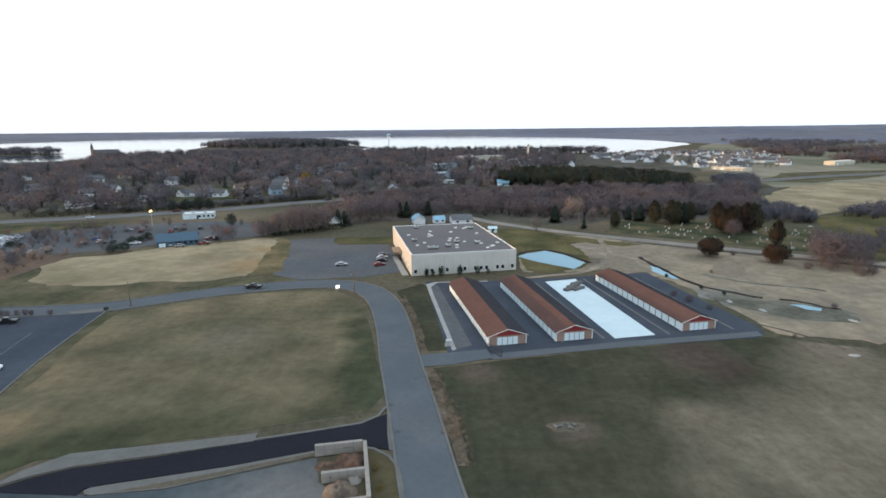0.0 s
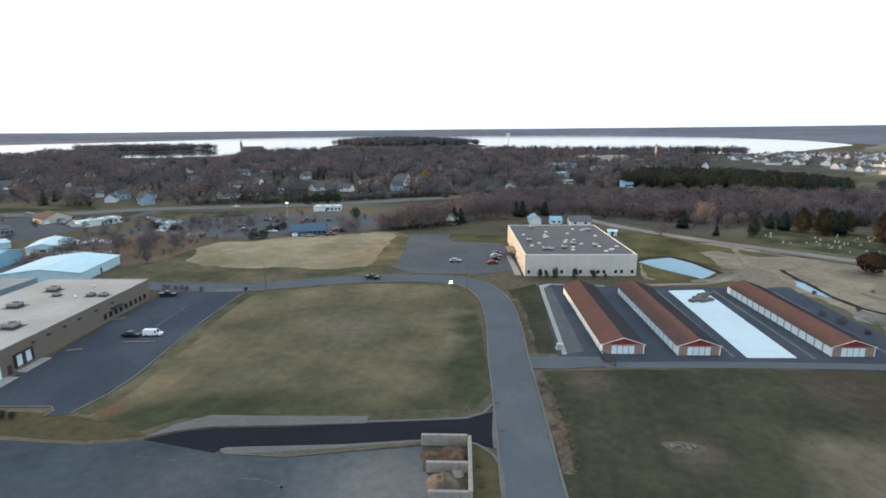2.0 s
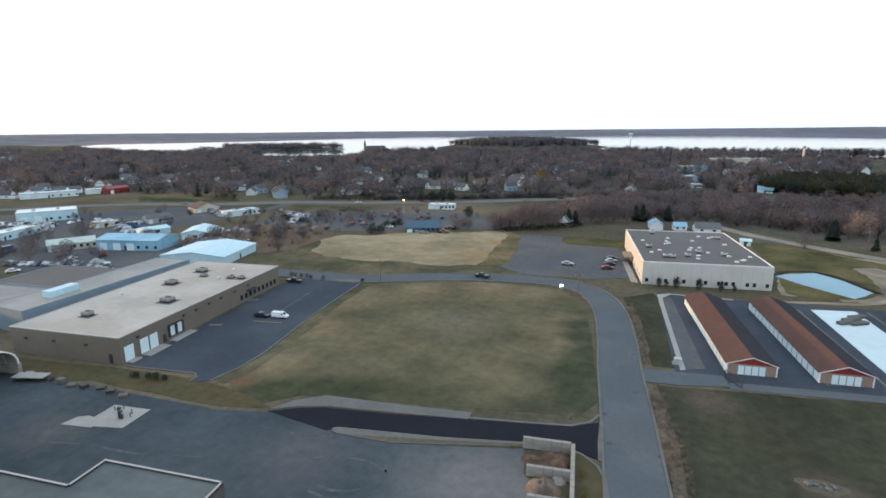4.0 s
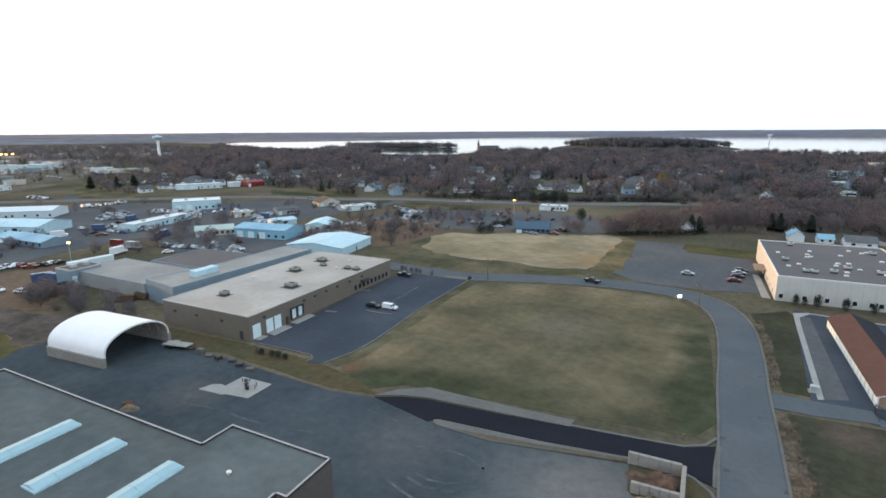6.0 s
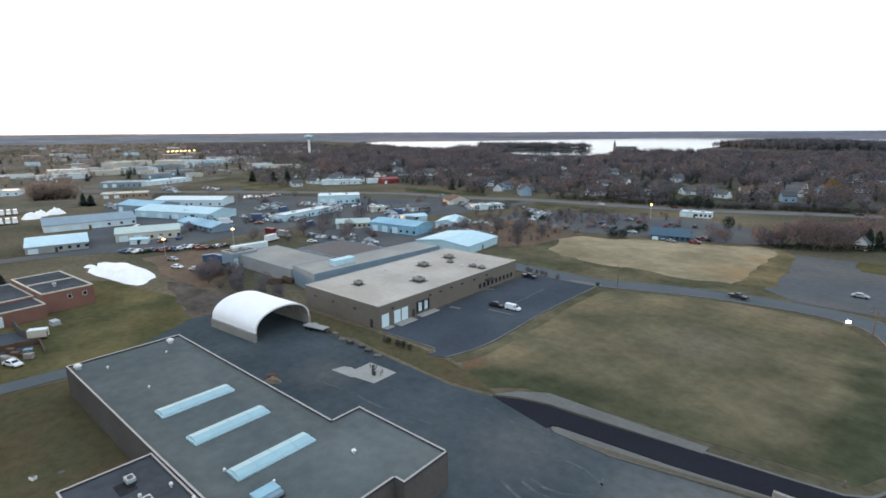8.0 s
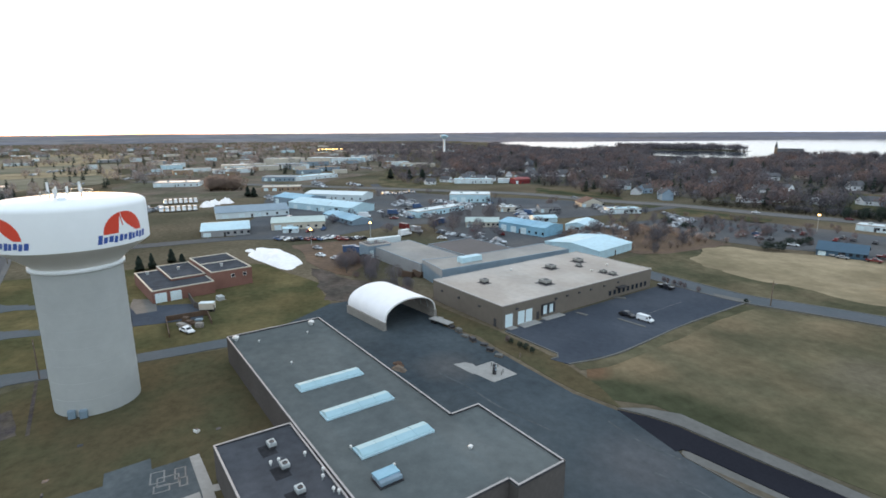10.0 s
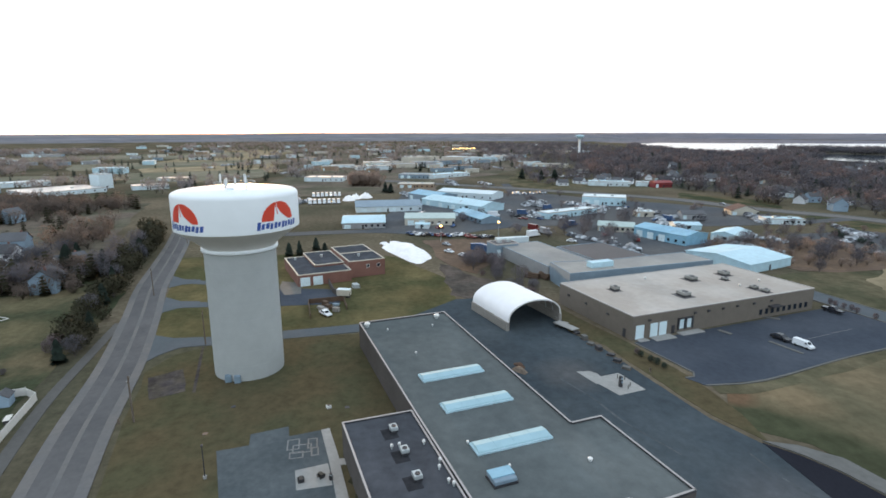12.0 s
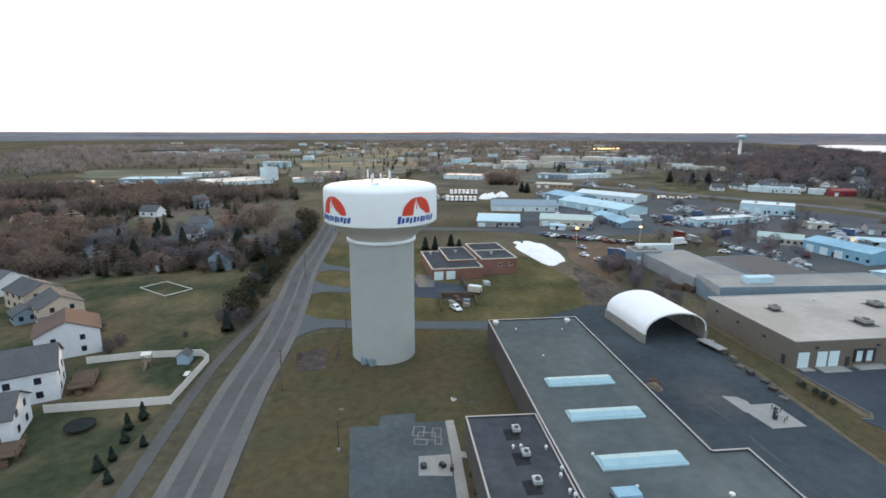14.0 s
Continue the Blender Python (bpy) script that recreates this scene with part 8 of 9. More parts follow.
def far_tower(x, y, h, r, label):
    t = thing("water_tower_far", x, y, 0, 0, label, "water tower")
    part("stem", lathe(bmesh.new(), [(r * 0.55, -0.3), (r * 0.3, 3), (r * 0.28, h - r * 1.1), (r * 0.5, h - r * 0.7)], 16), TANK_WHITE, t, "slender white stem", True)
    part("tank", lathe(bmesh.new(), [(0, h - r * 0.9), (r * 0.5, h - r * 0.85), (r, h - r * 0.35), (r, h - 1.0), (r * 0.7, h), (0, h + r * 0.15)], 20), METAL_CYAN, t, "pale rounded tank", True)


far_tower(-895.7 * 1.02, 444.7 * 1.02 + 1, 41.5, 7.5, "slender pale water tower above the woods")
far_tower(-126, 1563, 34, 6, "pale water tower on the far shore")

stack = thing("chimney_stack", 150.5, 845, 0, 0, "slender tan chimney stack among the town trees", "chimney stack")
part("shaft", lathe(bmesh.new(), [(1.7, -0.3), (1.2, 22), (0, 22)], 14), CREAM, stack, "", True)
part("crown", lathe(bmesh.new(), [(0, 21.6), (1.5, 21.6), (1.4, 23.4), (0, 26)], 14), BROWN_PANEL, stack, "brown tapered crown", True)

# cemetery stones
random.seed(3)
stone = thing("gravestone", 118, 242, 10, 0, "pale upright gravestone on the lawn", "gravestone", "cemetery stones")
part("base", boxed((-0.55, 0.55, -0.3, 0.3, 0, 0.25)), STONE_GREY, stone)
part("slab", bevelled(-0.45, 0.45, -0.14, 0.14, 0.25, 1.25, 0.06), STONE_GREY, stone)
CEM = [(92, 250), (99, 278), (138, 274), (182, 252), (168, 212), (150, 212), (122, 232)]
n = 0
while n < 66:
    x, y = random.uniform(90, 185), random.uniform(208, 280)
    if inside(x, y, CEM):
        n += 1
        copy_thing(stone, pose(x, y, 0.08, 0, 0, 12 + random.uniform(-12, 12)) @ Matrix.Diagonal((0.8, 0.8, random.uniform(0.5, 1.0), 1)))


# ---- vehicles ----
def car(paint, kind="car"):
    """A vehicle along local x, its nose at +x."""
    label = {"car": "parked %s saloon car" % paint, "van": "parked %s delivery van" % paint, "pickup": "parked %s pickup truck" % paint, "truck": "parked %s box truck" % paint}[kind]
    c = thing("van" if kind == "van" else "truck" if kind in ("pickup", "truck") else "car", 0, 0, 0, 0, label, "van" if kind == "van" else "truck" if kind != "car" else "car")
    length = {"car": 4.5, "van": 5.3, "pickup": 5.4, "truck": 7.0}[kind]
    side = {"car": [(-2.25, 0.35), (2.25, 0.35), (2.25, 0.72), (1.2, 0.9), (-1.55, 0.95), (-2.2, 0.85)],
            "van": [(-2.65, 0.4), (2.65, 0.4), (2.65, 0.95), (1.9, 1.15), (-2.6, 1.2)],
            "pickup": [(-2.7, 0.5), (2.7, 0.5), (2.7, 1.0), (1.3, 1.12), (-2.7, 1.1)],
            "truck": [(-3.5, 0.6), (3.5, 0.6), (3.5, 1.3), (2.9, 1.6), (-3.5, 1.3)]}[kind]
    top = {"car": [(1.15, 0.9), (0.45, 1.42), (-0.95, 1.44), (-1.7, 0.93)], "van": [(1.9, 1.15), (1.1, 2.0), (-2.55, 2.05), (-2.6, 1.2)],
           "pickup": [(1.2, 1.1), (0.6, 1.72), (-0.5, 1.74), (-0.8, 1.1)], "truck": [(2.2, 1.3), (2.2, 3.2), (-3.5, 3.2), (-3.5, 1.3)]}[kind]

    def extrude(profile, half, pinch=1.0, hi=9.0):
        bm = bmesh.new()
        rows = [[bm.verts.new((x, s * half * (pinch if z > hi else 1), z)) for x, z in profile] for s in (-1, 1)]
        n = len(profile)
        bm.faces.new(rows[0])
        bm.faces.new(rows[1][::-1])
        for k in range(n):
            bm.faces.new((rows[0][k], rows[1][k], rows[1][(k + 1) % n], rows[0][(k + 1) % n]))
        bmesh.ops.recalc_face_normals(bm, faces=bm.faces[:])
        return bm

    half = 0.88 if kind != "truck" else 1.15
    body = extrude(side, half)
    bmesh.ops.bevel(body, geom=body.edges[:], offset=0.07, segments=1, affect="EDGES")
    part("body", body, CAR_PAINTS[paint], c)
    cabin = extrude(top, half * 0.95, 0.86, 1.25)
    cab = part("cabin", cabin, CAR_PAINTS[paint], c)
    if kind != "truck":
        x0, x1 = min(p[0] for p in top), max(p[0] for p in top)
        z0, z1 = top[0][1] + 0.06, top[1][1] - 0.1
        if kind == "van":
            z0, x0 = z0 + 0.12, 0.3
        for s in (-1, 1):
            bm = bmesh.new()
            q = [bm.verts.new(v) for v in ((x0 + 0.45, s * half * 0.955, z0), (x1 - 0.35, s * half * 0.955, z0), (x1 - 0.85, s * half * 0.86, z1), (x0 + 0.75, s * half * 0.86, z1))]
            q2 = [bm.verts.new(v.co + Vector((0, s * 0.025, 0))) for v in q]
            bm.faces.new(q2)
            for k in range(4):
                bm.faces.new((q[k], q[(k + 1) % 4], q2[(k + 1) % 4], q2[k]))
            part("side_glass", bm, GLASS_DARK, cab, "dark side glass")
        (ax, az), (bx, bz) = top[0], top[1]
        bm = bmesh.new()
        for t0, t1 in ((0.12, 0.9),):
            pts = [(ax + (bx - ax) * t, az + (bz - az) * t) for t in (t0, t1)]
            q = [bm.verts.new((pts[0][0] + 0.03, -0.72 * half, pts[0][1])), bm.verts.new((pts[0][0] + 0.03, 0.72 * half, pts[0][1])), bm.verts.new((pts[1][0] + 0.03, 0.66 * half, pts[1][1])), bm.verts.new((pts[1][0] + 0.03, -0.66 * half, pts[1][1]))]
            q2 = [bm.verts.new(v.co - Vector((0.06, 0, 0.02))) for v in q]
            bm.faces.new(q)
            bm.faces.new(q2[::-1])
            for k in range(4):
                bm.faces.new((q[k], q[(k + 1) % 4], q2[(k + 1) % 4], q2[k]))
        part("windscreen", bm, GLASS_DARK, cab, "dark windscreen")
    for x in (-length * 0.3, length * 0.31):
        for y in (-half + 0.08, half - 0.08):
            bm = bmesh.new()
            lathe(bm, [(0, -0.11), (0.34, -0.11), (0.34, 0.11), (0, 0.11)], 12)
            bmesh.ops.rotate(bm, verts=bm.verts[:], cent=(0, 0, 0), matrix=Matrix.Rotation(math.pi / 2, 3, "X"))
            bmesh.ops.translate(bm, verts=bm.verts[:], vec=(x, y, 0.34))
            wheel = part("wheel", bm, TYRE, c, "black tyre")
    return c


FLEET = {}


def put_car(paint, x, y, turn, kind="car", z=0.14):
    if (paint, kind) not in FLEET:
        FLEET[paint, kind] = car(paint, kind)
        FLEET[paint, kind].matrix_basis = pose(x, y, z, 0, 0, turn)
        return
    copy_thing(FLEET[paint, kind], pose(x, y, z, 0, 0, turn))


put_car("white", -95.0, 106.4, 12, "van")
FLEET["white", "van"].matrix_basis = pose(-95.0, 106.4, 0.14, 0, 0, 12) @ Matrix.Diagonal((0.84, 0.9, 0.84, 1))  # a compact van, sized to fit the camera's view
put_car("black", -99.9, 105.0, 12)
put_car("black", -113.6, 135.2, 10, "pickup")
put_car("black", -58.0, 164.6, 170, "pickup", 0.16)
put_car("silver", -34.5, 192.6, 8)
put_car("black", -20.4, 207.2, 20)
put_car("silver", -20.2, 203.2, 20)
put_car("black", -20.2, 198.0, 20)
put_car("red", -20.3, 192.0, 20)
random.seed(8)
names = list(CAR_PAINTS)
for k in range(40):                                     # works district yards
    x, y = random.uniform(-330, -205), random.uniform(50, 200)
    put_car(random.choice(("white", "white", "silver", "blue", "black", "red")), x, y, random.choice((20, 110, 60, 150)), random.choice(("car", "car", "pickup", "truck")), 0.1)
for k in range(16):                                     # along the soil lot
    put_car(random.choice(names), -248 + k * 0.9 + random.uniform(-2, 2), 38 + k * 2.4, random.choice((20, 110)), random.choice(("car", "pickup")), 0.1)
for k in range(22):                                     # lots behind the straw field
    put_car(random.choice(names), random.uniform(-165, -100), random.uniform(228, 272), random.choice((15, 105)), random.choice(("car", "car", "pickup")), 0.1)
for k in range(5):
    put_car(random.choice(("silver", "blue", "black")), -186 + k * 5.8, 212 + k * 2.4, 110, "car", 0.05)
for k in range(14):                                     # rows of trailers and cars in the west
    put_car("white", -373 - (k % 2) * 41, -12 + k * 1.6, 0, "truck", 0.05)
for k, (x, y) in enumerate(((-200, 309), (-310, 262), (-75, 379), (-20, 405), (-160, 330))):
    put_car(names[k], x, y, 25, "car", 0.2)
for x, y, p in ((-141, -1.9, "white"), (-200, 52, "white"), (-208, 48, "white"), (-222, 50, "silver")):
    put_car(p, x, y, 30, "car", 0.1)

# a white semi-trailer and roof box at the grey works
semi = thing("semi_trailer", -214.5, 77.5, 94, 0.1, "long white semi-trailer parked at the works", "trailer")
part("box", bevelled(-7.5, 7.5, -1.3, 1.3, 1.1, 4.0, 0.05), METAL_WHITE, semi)
for x in (-6.0, -4.8, 5.5):
    for y in (-1.0, 1.0):
        part("wheel", bevelled(x - 0.5, x + 0.5, y - 0.2, y + 0.2, 0, 1.0, 0.25), TYRE, semi)
roofbox = thing("roof_plant_box", -152.2, 85.4, 99, 6.15, "white plant box on the works roof", "roof plant")
part("casing", bevelled(-4.2, 4.2, -1.5, 1.5, 0.2, 1.9, 0.06), METAL_CYAN, roofbox)
part("curb", boxed((-4.3, 4.3, -1.6, 1.6, 0, 0.2)), METAL_UNIT, roofbox)

# parked vehicles too far off to count, joined
r = np.random.default_rng(77)
V, T = [], []
unit = np.array([(x, y, z) for z in (0.3, 0.85) for x in (-2.2, 2.2) for y in (-0.85, 0.85)] + [(x, y, z) for (x0, x1, z) in ((-1.5, 1.0, 0.85), (-1.0, 0.4, 1.45)) for x in (x0, x1) for y in (-0.75, 0.75)])
quads = [(0, 1, 5, 4), (2, 6, 7, 3), (0, 4, 6, 2), (1, 3, 7, 5), (4, 5, 7, 6), (8, 9, 13, 12), (10, 14, 15, 11), (8, 12, 14, 10), (9, 11, 15, 13), (12, 13, 15, 14)]
tris = np.array([t for q in quads for t in ((q[0], q[1], q[2]), (q[0], q[2], q[3]))])
rows_at = []
for k in range(46):
    if k < 32:
        a, d = radians(r.uniform(64, 102)), 360 + 700 * r.random() ** 1.4
        rows_at.append((-d * math.sin(a), d * math.cos(a), radians(r.choice((95, 5, 60)))))
    else:
        rows_at.append((r.uniform(-330, -190), r.uniform(110, 262), radians(r.choice((20, 110, 60)))))
for k in range(460):
    x, y, turn = rows_at[k // 10]
    step = (k % 10 - 4.5) * 3.0 + r.uniform(-0.2, 0.2)
    x, y = x - math.sin(turn) * step, y + math.cos(turn) * step
    turn += radians(r.uniform(-4, 4))
    c, s = math.cos(turn), math.sin(turn)
    big = r.choice((1.0, 1.0, 1.2, 1.7))
    V.append((unit * (big, 1.05, big)) @ np.array(((c, s, 0), (-s, c, 0), (0, 0, 1))) + (x, y, 0.1))
    T.append(tris + 16 * k)
tagged(new("far_parked_vehicles", tri_mesh("far_parked_vehicles", np.concatenate(V), np.concatenate(T), [CAR_MIX])), "many parked vehicles in distant lots", "vehicles", kind="stuff")

# ---- small things ----


def utility_pole(x, y, h, turn=0, arm=True):
    p = thing("utility_pole", x, y, turn, 0, "weathered wooden utility pole", "utility pole", "utility poles")
    part("pole", lathe(bmesh.new(), [(0.17, -0.2), (0.12, h), (0, h)], 10), WOOD_POLE, p)
    if arm:
        part("crossarm", boxed((-1.1, 1.1, -0.06, 0.06, h - 0.8, h - 0.65)), WOOD_POLE, p)
        for k in (-1, 0, 1):
            part("insulator", lathe(bmesh.new(), [(0, h - 0.65), (0.06, h - 0.65), (0.05, h - 0.45), (0, h - 0.45)], 8, k * 1.0), STONE_GREY, p)


utility_pole(-92.5, -34.3, 8.6, 9)
utility_pole(-126.2, -29.5, 8.6, 9)
utility_pole(72.9, 260.7, 8.6, 50)
utility_pole(163.2, 193.9, 9, 50)
utility_pole(-24.5, 157.0, 7, 0)
utility_pole(-88.0, 148, 7.5, 0)
utility_pole(-170, -53, 8.6, 9)
utility_pole(-250, -62, 8.6, 9)


def hydrant(x, y):
    h = thing("fire_hydrant", x, y, 0, 0.05, "small pale fire hydrant beside the kerb", "hydrant", "hydrants")
    part("barrel", lathe(bmesh.new(), [(0, 0), (0.2, 0), (0.16, 0.1), (0.16, 0.75), (0.2, 0.8), (0.12, 0.98), (0, 1.05)], 12), SAND_PILE, h)
    part("cap", boxed((-0.3, 0.3, -0.08, 0.08, 0.5, 0.66)), SAND_PILE, h)


hydrant(-13.4, 85.6)
hydrant(-3.2, 114.6)
hydrant(-91, 64.2)
hydrant(-92.4, -36.6)


def manhole(x, y, z):
    m = thing("drain_grate", x, y, 0, z, "dark iron drain grate at the kerb", "drain grate", "drain grates")
    part("plate", bevelled(-0.4, 0.4, -0.4, 0.4, 0, 0.03, 0.01), DARK_METAL, m)


for x, y in ((1.3, 79.9), (-6.4, 80.5), (-8.2, 89.5), (-5.6, 118.5), (-13.7, 121.5), (-4.0, 100)):
    manhole(x, y, 0.14)

sign = thing("lit_sign", -30.6, 162.2, 30, 0, "small bright lit sign at the street corner", "sign")
part("panel", bevelled(-0.55, 0.55, -0.1, 0.1, 0.7, 1.5), LAMP_WHITE, sign, "glowing white panel")
part("base", bevelled(-0.8, 0.8, -0.2, 0.2, 0, 0.7), BLOCKS, sign)
for x, y, h in ((-149.4, 280.6, 8), (-231.2, 49.5, 7), (-235.7, 78.4, 7)):
    lamp = thing("street_lamp", x, y, 20, 0, "street lamp glowing warm yellow", "street lamp", "street lamps")
    part("pole", lathe(bmesh.new(), [(0.12, -0.1), (0.08, h), (0, h)], 8), METAL_UNIT, lamp)
    part("head", bevelled(-0.6, 0.6, -0.35, 0.35, h - 0.1, h + 0.5, 0.1), GLOW_WARM, lamp, "glowing lamp head")

# warm glows added for a distant sunlit glint; no lamps are known there
for k in range(9):
    x, y = -1167 + 14 * (k % 3), 276 + 5.2 * k
    mast = thing("floodlight_mast", x, y, 20, 0, "tall mast with an added warm glow for a distant glint", "floodlight", "far floodlights")
    part("pole", lathe(bmesh.new(), [(0.3, -0.1), (0.2, 10 + k % 3), (0, 10 + k % 3)], 8), METAL_UNIT, mast)
    part("lamp_bank", bevelled(-2.4, 2.4, -0.5, 0.5, 9.6 + k % 3, 10.9 + k % 3, 0.1), GLOW_WARM, mast, "added glowing panel for a distant glint")

# material bins beside the driveway
bins = thing("material_bins", -11.6, 75.6, 9.5, 0.1, "concrete-block bins holding soil and sand", "storage bins")
for x0, x1, y0, y1, h in ((-7.4, 0, -0.6, 0, 1.9), (-6.2, 0, -7.4, -6.8, 1.7), (-5.6, 0, -13.6, -13.0, 1.5)):
    n = 5
    for k in range(n):
        for r in range(2):
            part("block", bevelled(x0 + (x1 - x0) * k / n + 0.02, x0 + (x1 - x0) * (k + 1) / n - 0.02, y0, y1, r * h / 2, (r + 1) * h / 2 - 0.02, 0.03), BLOCKS, bins)
for k in range(9):
    for r in range(2):
        part("block", bevelled(0.02, 0.62, -13.6 + k * 1.5 + 0.02, -13.6 + (k + 1) * 1.5 - 0.02, r * 0.85, r * 0.85 + 0.83, 0.03), BLOCKS, bins)


def heap(name, x, y, rx, ry, h, mat, label, turn=0.0, seed=0.0, z=0.1, category="heap"):
    bm = bmesh.new()
    rows = []
    for j in range(8):
        row = []
        for k in range(22):
            a = 2 * math.pi * k / 22
            f = j / 7
            wob = 1 + 0.42 * noise.noise((math.cos(a) * 1.3, math.sin(a) * 1.3, seed + f))
            row.append(bm.verts.new((rx * f * math.cos(a) * wob, ry * f * math.sin(a) * wob, h * (1 - f ** 1.6) * (1 + 0.6 * noise.noise((f * 3.6 * math.cos(a), f * 3 * math.sin(a), seed))) - (0.1 if j == 7 else 0))))
        rows.append(row)
    for a, b in zip(rows, rows[1:]):
        for k in range(22):
            bm.faces.new((a[k], b[k], b[(k + 1) % 22], a[(k + 1) % 22]))
    bmesh.ops.remove_doubles(bm, verts=bm.verts[:], dist=0.02)
    bmesh.ops.recalc_face_normals(bm, faces=bm.faces[:])
    ob = new(name, mesh_of(bm, mat, True, name))
    ob.matrix_basis = pose(x, y, z, 0, 0, turn)
    return tagged(ob, label, category)


heap("soil_mound", -13.2, 71.8, 3.0, 2.6, 1.5, GRAVEL_PILE, "reddish-brown soil heap in a block bin", 9, 1.0)
heap("soil_mound", -16.8, 71.4, 1.8, 1.3, 0.5, GRAVEL_PILE, "spilled brown soil before the bin", 9, 2.0)
heap("sand_mound", -13.8, 65.6, 2.3, 2.4, 1.35, SAND_PILE, "tan sand heap in a block bin", 9, 3.0)
heap("gravel_mound", -12.2, 68.0, 1.4, 1.0, 0.6, BLOCKS, "grey gravel heap in a block bin", 9, 4.0)
heap("snow_mound", -213, 31.5, 23, 6.5, 2.4, SNOW, "long leftover white snow heap", 11, 5.0)
for x, y in ((-389, 15), (-398, 20), (-401, 28)):
    heap("snow_mound", x, y, 5.6, 4.8, 3.4, SNOW, "rounded white heap among parked trailers", 0, x)
heap("snow_patch", -232, 24, 3, 2, 0.6, SNOW, "small white snow patch", 11, 6.0)
heap("sand_mound", -97.3, 37.9, 2.2, 1.3, 0.7, SAND_PILE, "small tan rubble heap in the yard", 20, 7.0)
heap("sand_mound", -99.8, 38.6, 1.6, 1.0, 0.5, GRAVEL_PILE, "small brown rubble heap in the yard", 20, 8.0)
random.seed(17)
rubble = thing("rubble_heap", 22.3, 81.3, 0, 0.1, "scattered grey concrete rubble in the grass", "rubble")
for k in range(16):
    a, d, s = random.uniform(0, 6.3), random.random() ** 0.7, random.uniform(0.15, 0.5)
    chunk = part("chunk", bevelled(-s, s, -s * 0.6, s * 0.6, 0, s * 0.7, s * 0.2), KERB, rubble)
    chunk.matrix_basis = pose(2.0 * d * math.cos(a), 0.9 * d * math.sin(a), -0.03, random.uniform(-14, 14), random.uniform(-14, 14), random.uniform(0, 180))
heap("bare_mound", 22.3, 81.3, 3.6, 2.2, 0.12, DUSTY_DARK, "low brown bare mound round the rubble", 0, 10.0, 0.02)
for x, y in ((86.3, 146.1), (91.3, 138.0), (109.7, 129.0), (192, 262)):
    heap("rubble_heap", x, y, 1.5, 0.9, 0.35, CONCRETE, "pale rubble heap in the wet grass", x, y, 0.05)
heap("rubble_heap", 93.5, 108, 1.4, 0.7, 0.3, CONCRETE, "pale rubble heap in the marsh grass", 0, 11.0, 0.05)
for x, y in ((44.5, 162), (46.5, 165), (42.8, 159), (45.5, 159.5)):
    pile = thing("lumber_stack", x, y, 35, 0.17, "grey stack of building lumber on the slab", "lumber stack", "lumber stacks")
    for r in range(3):
        for c in range(4):
            part("plank", boxed((-2.4, 2.4, -0.8 + c * 0.4, -0.8 + c * 0.4 + 0.34, r * 0.25, r * 0.25 + 0.2)), KERB, pile)

# fuel pad equipment and goods along the yard edge
for x, y in ((-87.6, 55.4), (-86.3, 54.6)):
    pump = thing("fuel_pump", x, y, 9, 0.13, "grey fuel pump on the concrete pad", "fuel pump", "fuel pumps")
    part("cabinet", bevelled(-0.35, 0.35, -0.25, 0.25, 0, 1.5, 0.05), DARK_METAL, pump)
    part("display", boxed((0.35, 0.38, -0.2, 0.2, 0.9, 1.3)), METAL_SLATE, pump, "dark display")
for x, y in ((-88.8, 57.0), (-89.8, 56.0), (-89.2, 56.2), (-85.2, 55.6), (-86, 56.5)):
    post = thing("bollard", x, y, 0, 0.13, "pale steel bollard on the pad", "bollard", "bollards")
    part("tube", lathe(bmesh.new(), [(0.1, 0), (0.1, 0.85), (0.05, 0.92), (0, 0.94)], 10), KERB, post)
random.seed(5)
for k in range(10):
    x, y = -124 + k * 3.4, 58.2 + k * 0.28 + random.uniform(-0.8, 0.6)
    crate = thing("pallet_goods", x, y, random.uniform(0, 40), 0.1, "weathered stack of stored yard goods", "stored goods", "goods along the yard edge")
    part("pallet", boxed((-0.9, 0.9, -0.6, 0.6, 0, 0.15)), WOOD_POLE, crate)
    part("load", bevelled(-0.8, 0.8, -0.55, 0.55, 0.15, random.uniform(0.4, 1.1), 0.05), random.choice((BLOCKS, DARK_METAL, WOOD_DECK, KERB)), crate)
flat = thing("flatbed_trailer", -117.5, 57.6, 20, 0.1, "pale flatbed trailer beside the shelter", "trailer")
part("deck", bevelled(-3.4, 3.4, -1.2, 1.2, 0.8, 1.05), CONCRETE, flat)
for x in (-2.4, -1.4):
    part("wheel", bevelled(x - 0.4, x + 0.4, -1.25, 1.25, 0, 0.78, 0.2), TYRE, flat)
part("tongue", boxed((3.4, 4.8, -0.1, 0.1, 0.7, 0.85)), DARK_METAL, flat)

# storage-yard gate parts, pump box and fence
box_thing = thing("transformer_box", 3.4, 117.0, 8, 0.05, "pale green utility box by the drive", "utility box")
part("cabinet", bevelled(-0.7, 0.7, -0.6, 0.6, 0.1, 1.3), METAL_UNIT, box_thing)
part("pad", boxed((-1, 1, -0.9, 0.9, 0, 0.12)), CONCRETE, box_thing)
gate = thing("storage_gate", 13.6, 111.5, -55, 0.1, "dark steel gate leaf at the storage yard", "gate")
part("frame", boxed((-2.4, 2.4, -0.05, 0.05, 0.1, 0.2), (-2.4, 2.4, -0.05, 0.05, 1.7, 1.8), (-2.4, -2.3, -0.05, 0.05, 0.2, 1.7), (2.3, 2.4, -0.05, 0.05, 0.2, 1.7)), DARK_METAL, gate)
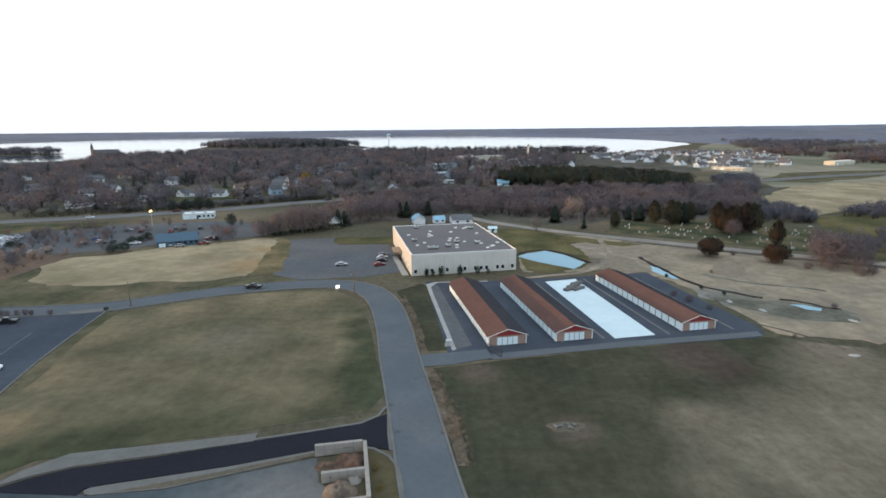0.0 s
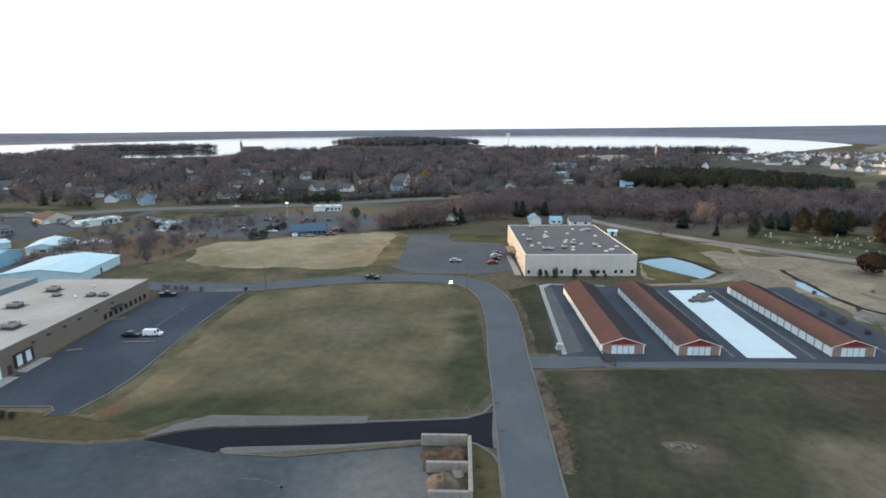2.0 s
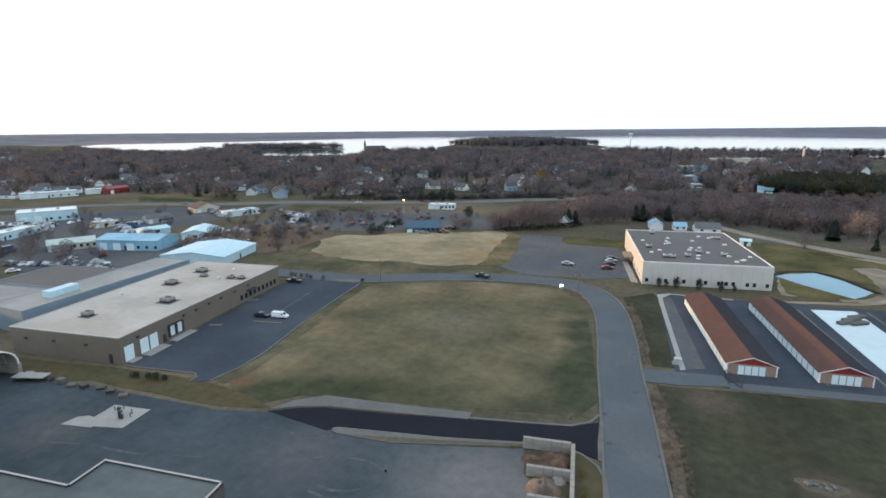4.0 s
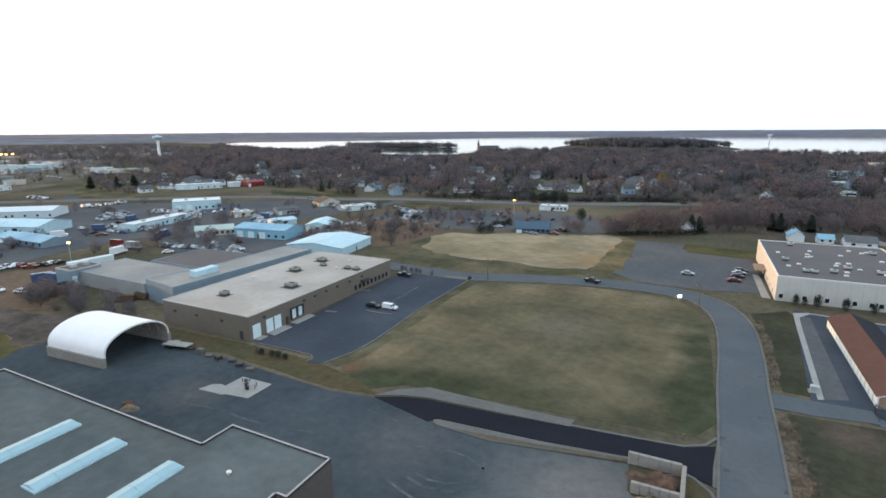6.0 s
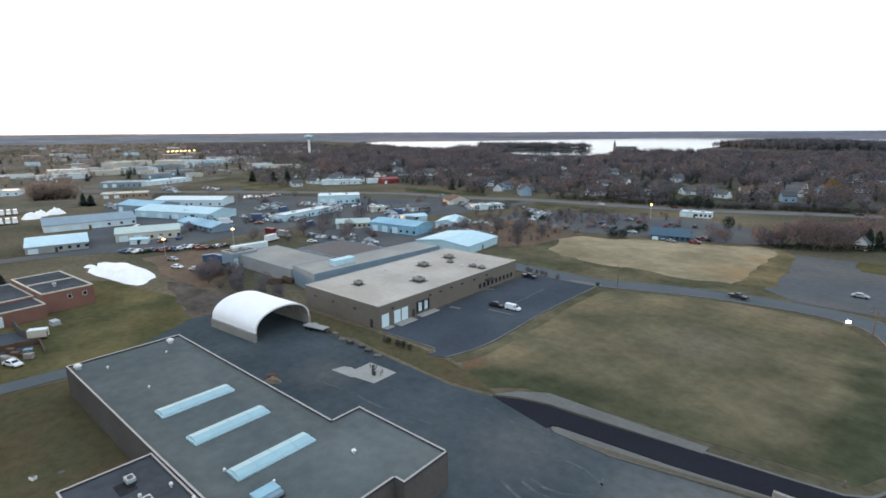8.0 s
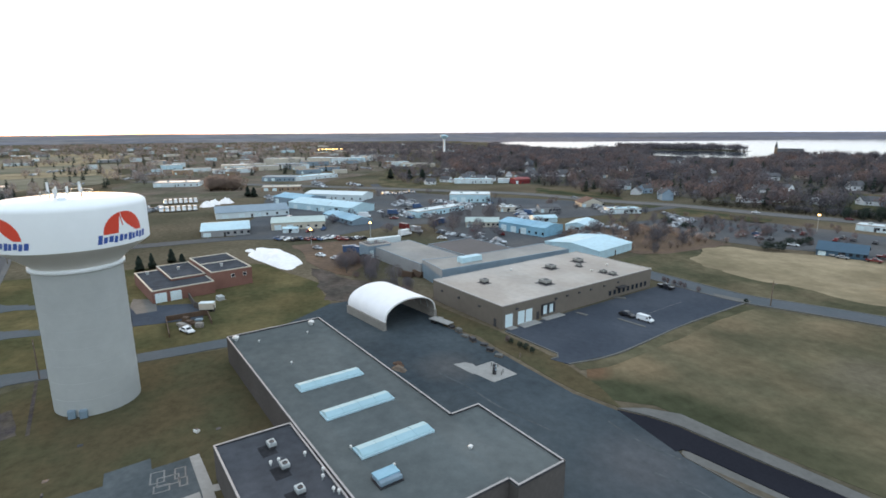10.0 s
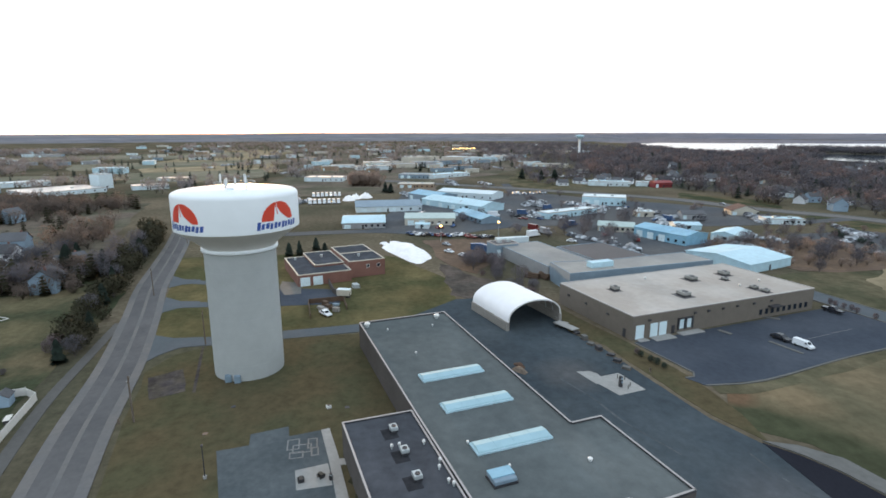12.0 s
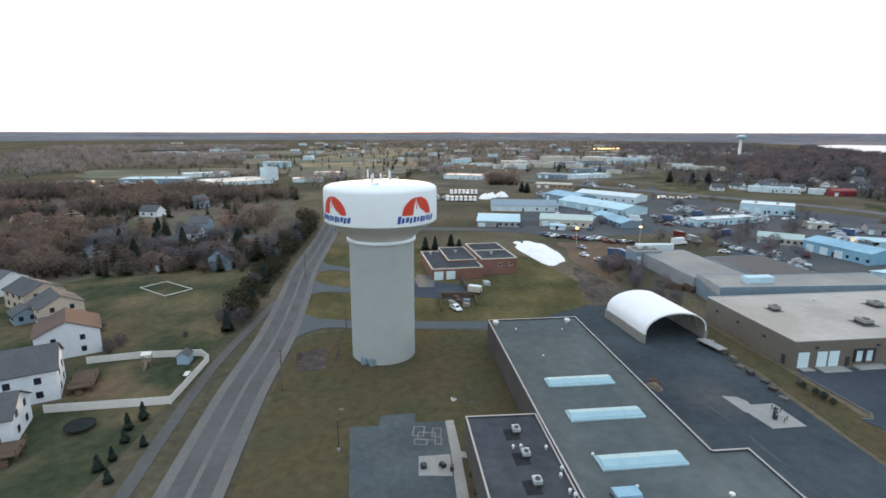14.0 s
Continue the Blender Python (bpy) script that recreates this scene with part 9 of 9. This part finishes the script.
for k in range(16):
    part("bar", boxed((-2.2 + k * 0.29 - 0.02, -2.2 + k * 0.29 + 0.02, -0.02, 0.02, 0.2, 1.7)), DARK_METAL, gate)

# parking islands and stall lines of the tan warehouse lot
for x, y, w, d, turn in ((-95.7, 102.3, 8.0, 0.8, 12.5), (-106.9, 95.4, 3.4, 1.2, 20), (-113.4, 114.8, 4.6, 1.6, 46)):
    isl = thing("kerb_island", x, y, turn, 0.12, "narrow concrete kerb island in the lot", "kerb island", "kerb islands")
    part("kerb", bevelled(-w / 2, w / 2, -d / 2, d / 2, 0, 0.16, 0.1), KERB, isl)
for k in range(2):
    q = rot_w @ Vector((15.5 - k * 0.25, 44 + k * 9, 0))
    tagged(part("parking_line", ribbon([(q.x, q.y - 4), (q.x - 0.7, q.y), (q.x - 1.4, q.y + 4)], 0, 0.12, 0.1, 0.124), PAINT_LINE), "faded painted stall line", "stall line", kind="structure")
# worn court markings
for x, y, w, d in ((-79.6, -7.0, 1.5, 1.0), (-78.2, -5.6, 1.2, 1.5), (-79.4, -4.0, 1.4, 0.8), (-76.6, -6.4, 0.9, 1.1), (-77.0, -3.6, 1.1, 0.6)):
    loop = boxed((x - w, x + w, y - d, y - d + 0.22, 0.08, 0.104), (x - w, x + w, y + d - 0.22, y + d, 0.08, 0.104), (x - w, x - w + 0.22, y - d + 0.22, y + d - 0.22, 0.08, 0.104), (x + w - 0.22, x + w, y - d + 0.22, y + d - 0.22, 0.08, 0.104))
    tagged(part("court_marking", loop, PAINT_LINE), "faded painted loop on the court", "marking", kind="structure")
# table shapes stand in for small unclear objects, sized to fit the view
for x, y, turn in ((-69.8, -5.4, 10), (-70.2, -2.6, 40)):
    bench = thing("picnic_table", x, y, turn, 0.14, "small dark table shape in place of an unclear object", "table", "picnic tables")
    part("tabletop", boxed((-0.45, 0.45, -0.25, 0.25, 0.6, 0.66)), DIRT, bench)
    for s in (-1, 1):
        part("bench_board", boxed((-0.45, 0.45, s * 0.42 - 0.07, s * 0.42 + 0.07, 0.36, 0.4)), DIRT, bench)
        part("leg", boxed((s * 0.34 - 0.03, s * 0.34 + 0.03, -0.42, 0.42, 0, 0.6)), DARK_METAL, bench)
bin_thing = thing("litter_bin", -69.4, -1.2, 0, 0.14, "small black litter bin beside the tables", "bin")
part("barrel", lathe(bmesh.new(), [(0, 0), (0.28, 0), (0.3, 0.85), (0.24, 0.95), (0, 0.95)], 12), DARK_METAL, bin_thing)
part("rim", lathe(bmesh.new(), [(0.3, 0.78), (0.33, 0.78), (0.33, 0.86), (0.3, 0.86), (0.3, 0.78)], 12), METAL_UNIT, bin_thing)
for x, y in ((-68.5, 1.9), (-64.7, 2.5)):
    heap("planting", x, y, 0.8, 0.7, 0.6, NEEDLES_BROWN, "small dark shrub beside the annex wall", 0, x, 0.05, "shrub")
for x, y in ((-94.4, -18.4), (-86.0, -21.5), (-89.8, 1.9)):
    manhole(x, y, 0.05)
valve = thing("valve_box", -90.3, -1.4, 30, 0.05, "small white utility box with a dark lid in the lawn", "utility box")
part("box", bevelled(-0.45, 0.45, -0.35, 0.35, 0, 0.5, 0.05), WHITE_TRIM, valve)
part("lid", bevelled(-0.3, 0.3, -0.22, 0.22, 0.5, 0.62, 0.03), DARK_METAL, valve)
lamp_post = thing("lamp_post", -73.6, -19.0, 9, 0.05, "dark steel lamp post beside the court", "lamp post")
part("pole", lathe(bmesh.new(), [(0.09, 0), (0.06, 5.2), (0, 5.2)], 8), DARK_METAL, lamp_post)
part("head", bevelled(-0.5, 0.15, -0.15, 0.15, 5.1, 5.3, 0.04), DARK_METAL, lamp_post)
part("footing", lathe(bmesh.new(), [(0, 0), (0.26, 0), (0.26, 0.45), (0, 0.45)], 12), CONCRETE, lamp_post, "pale concrete footing")
# between the shelter and the grey works
for k, (x, y, turn) in enumerate(((-163.2, 71.2, 15), (-161.4, 75.6, 80), (-164.5, 67.2, 40))):
    pile = thing("timber_stack", x, y, turn, 0.1, "dark stack of old timber behind the shelter", "timber stack", "timber stacks")
    for r in range(3):
        for c in range(4 - r):
            part("log", lathe(bmesh.new(), [(0, 0), (0.34, 0), (0.31, 5.2), (0, 5.2)], 8), WOOD_DECK, pile).matrix_basis = pose(-2.6, -1.05 + 0.7 * c + 0.35 * r, 0.34 + 0.58 * r, 0, 90, 0)
for x, y, turn in ((-205, 63, 20), (-200, 66.4, 60), (-196.5, 62.5, 10), (-209, 61, 80)):
    put_car("blue" if x < -203 else "black", x, y, turn, "truck" if turn > 15 else "pickup", 0.1)
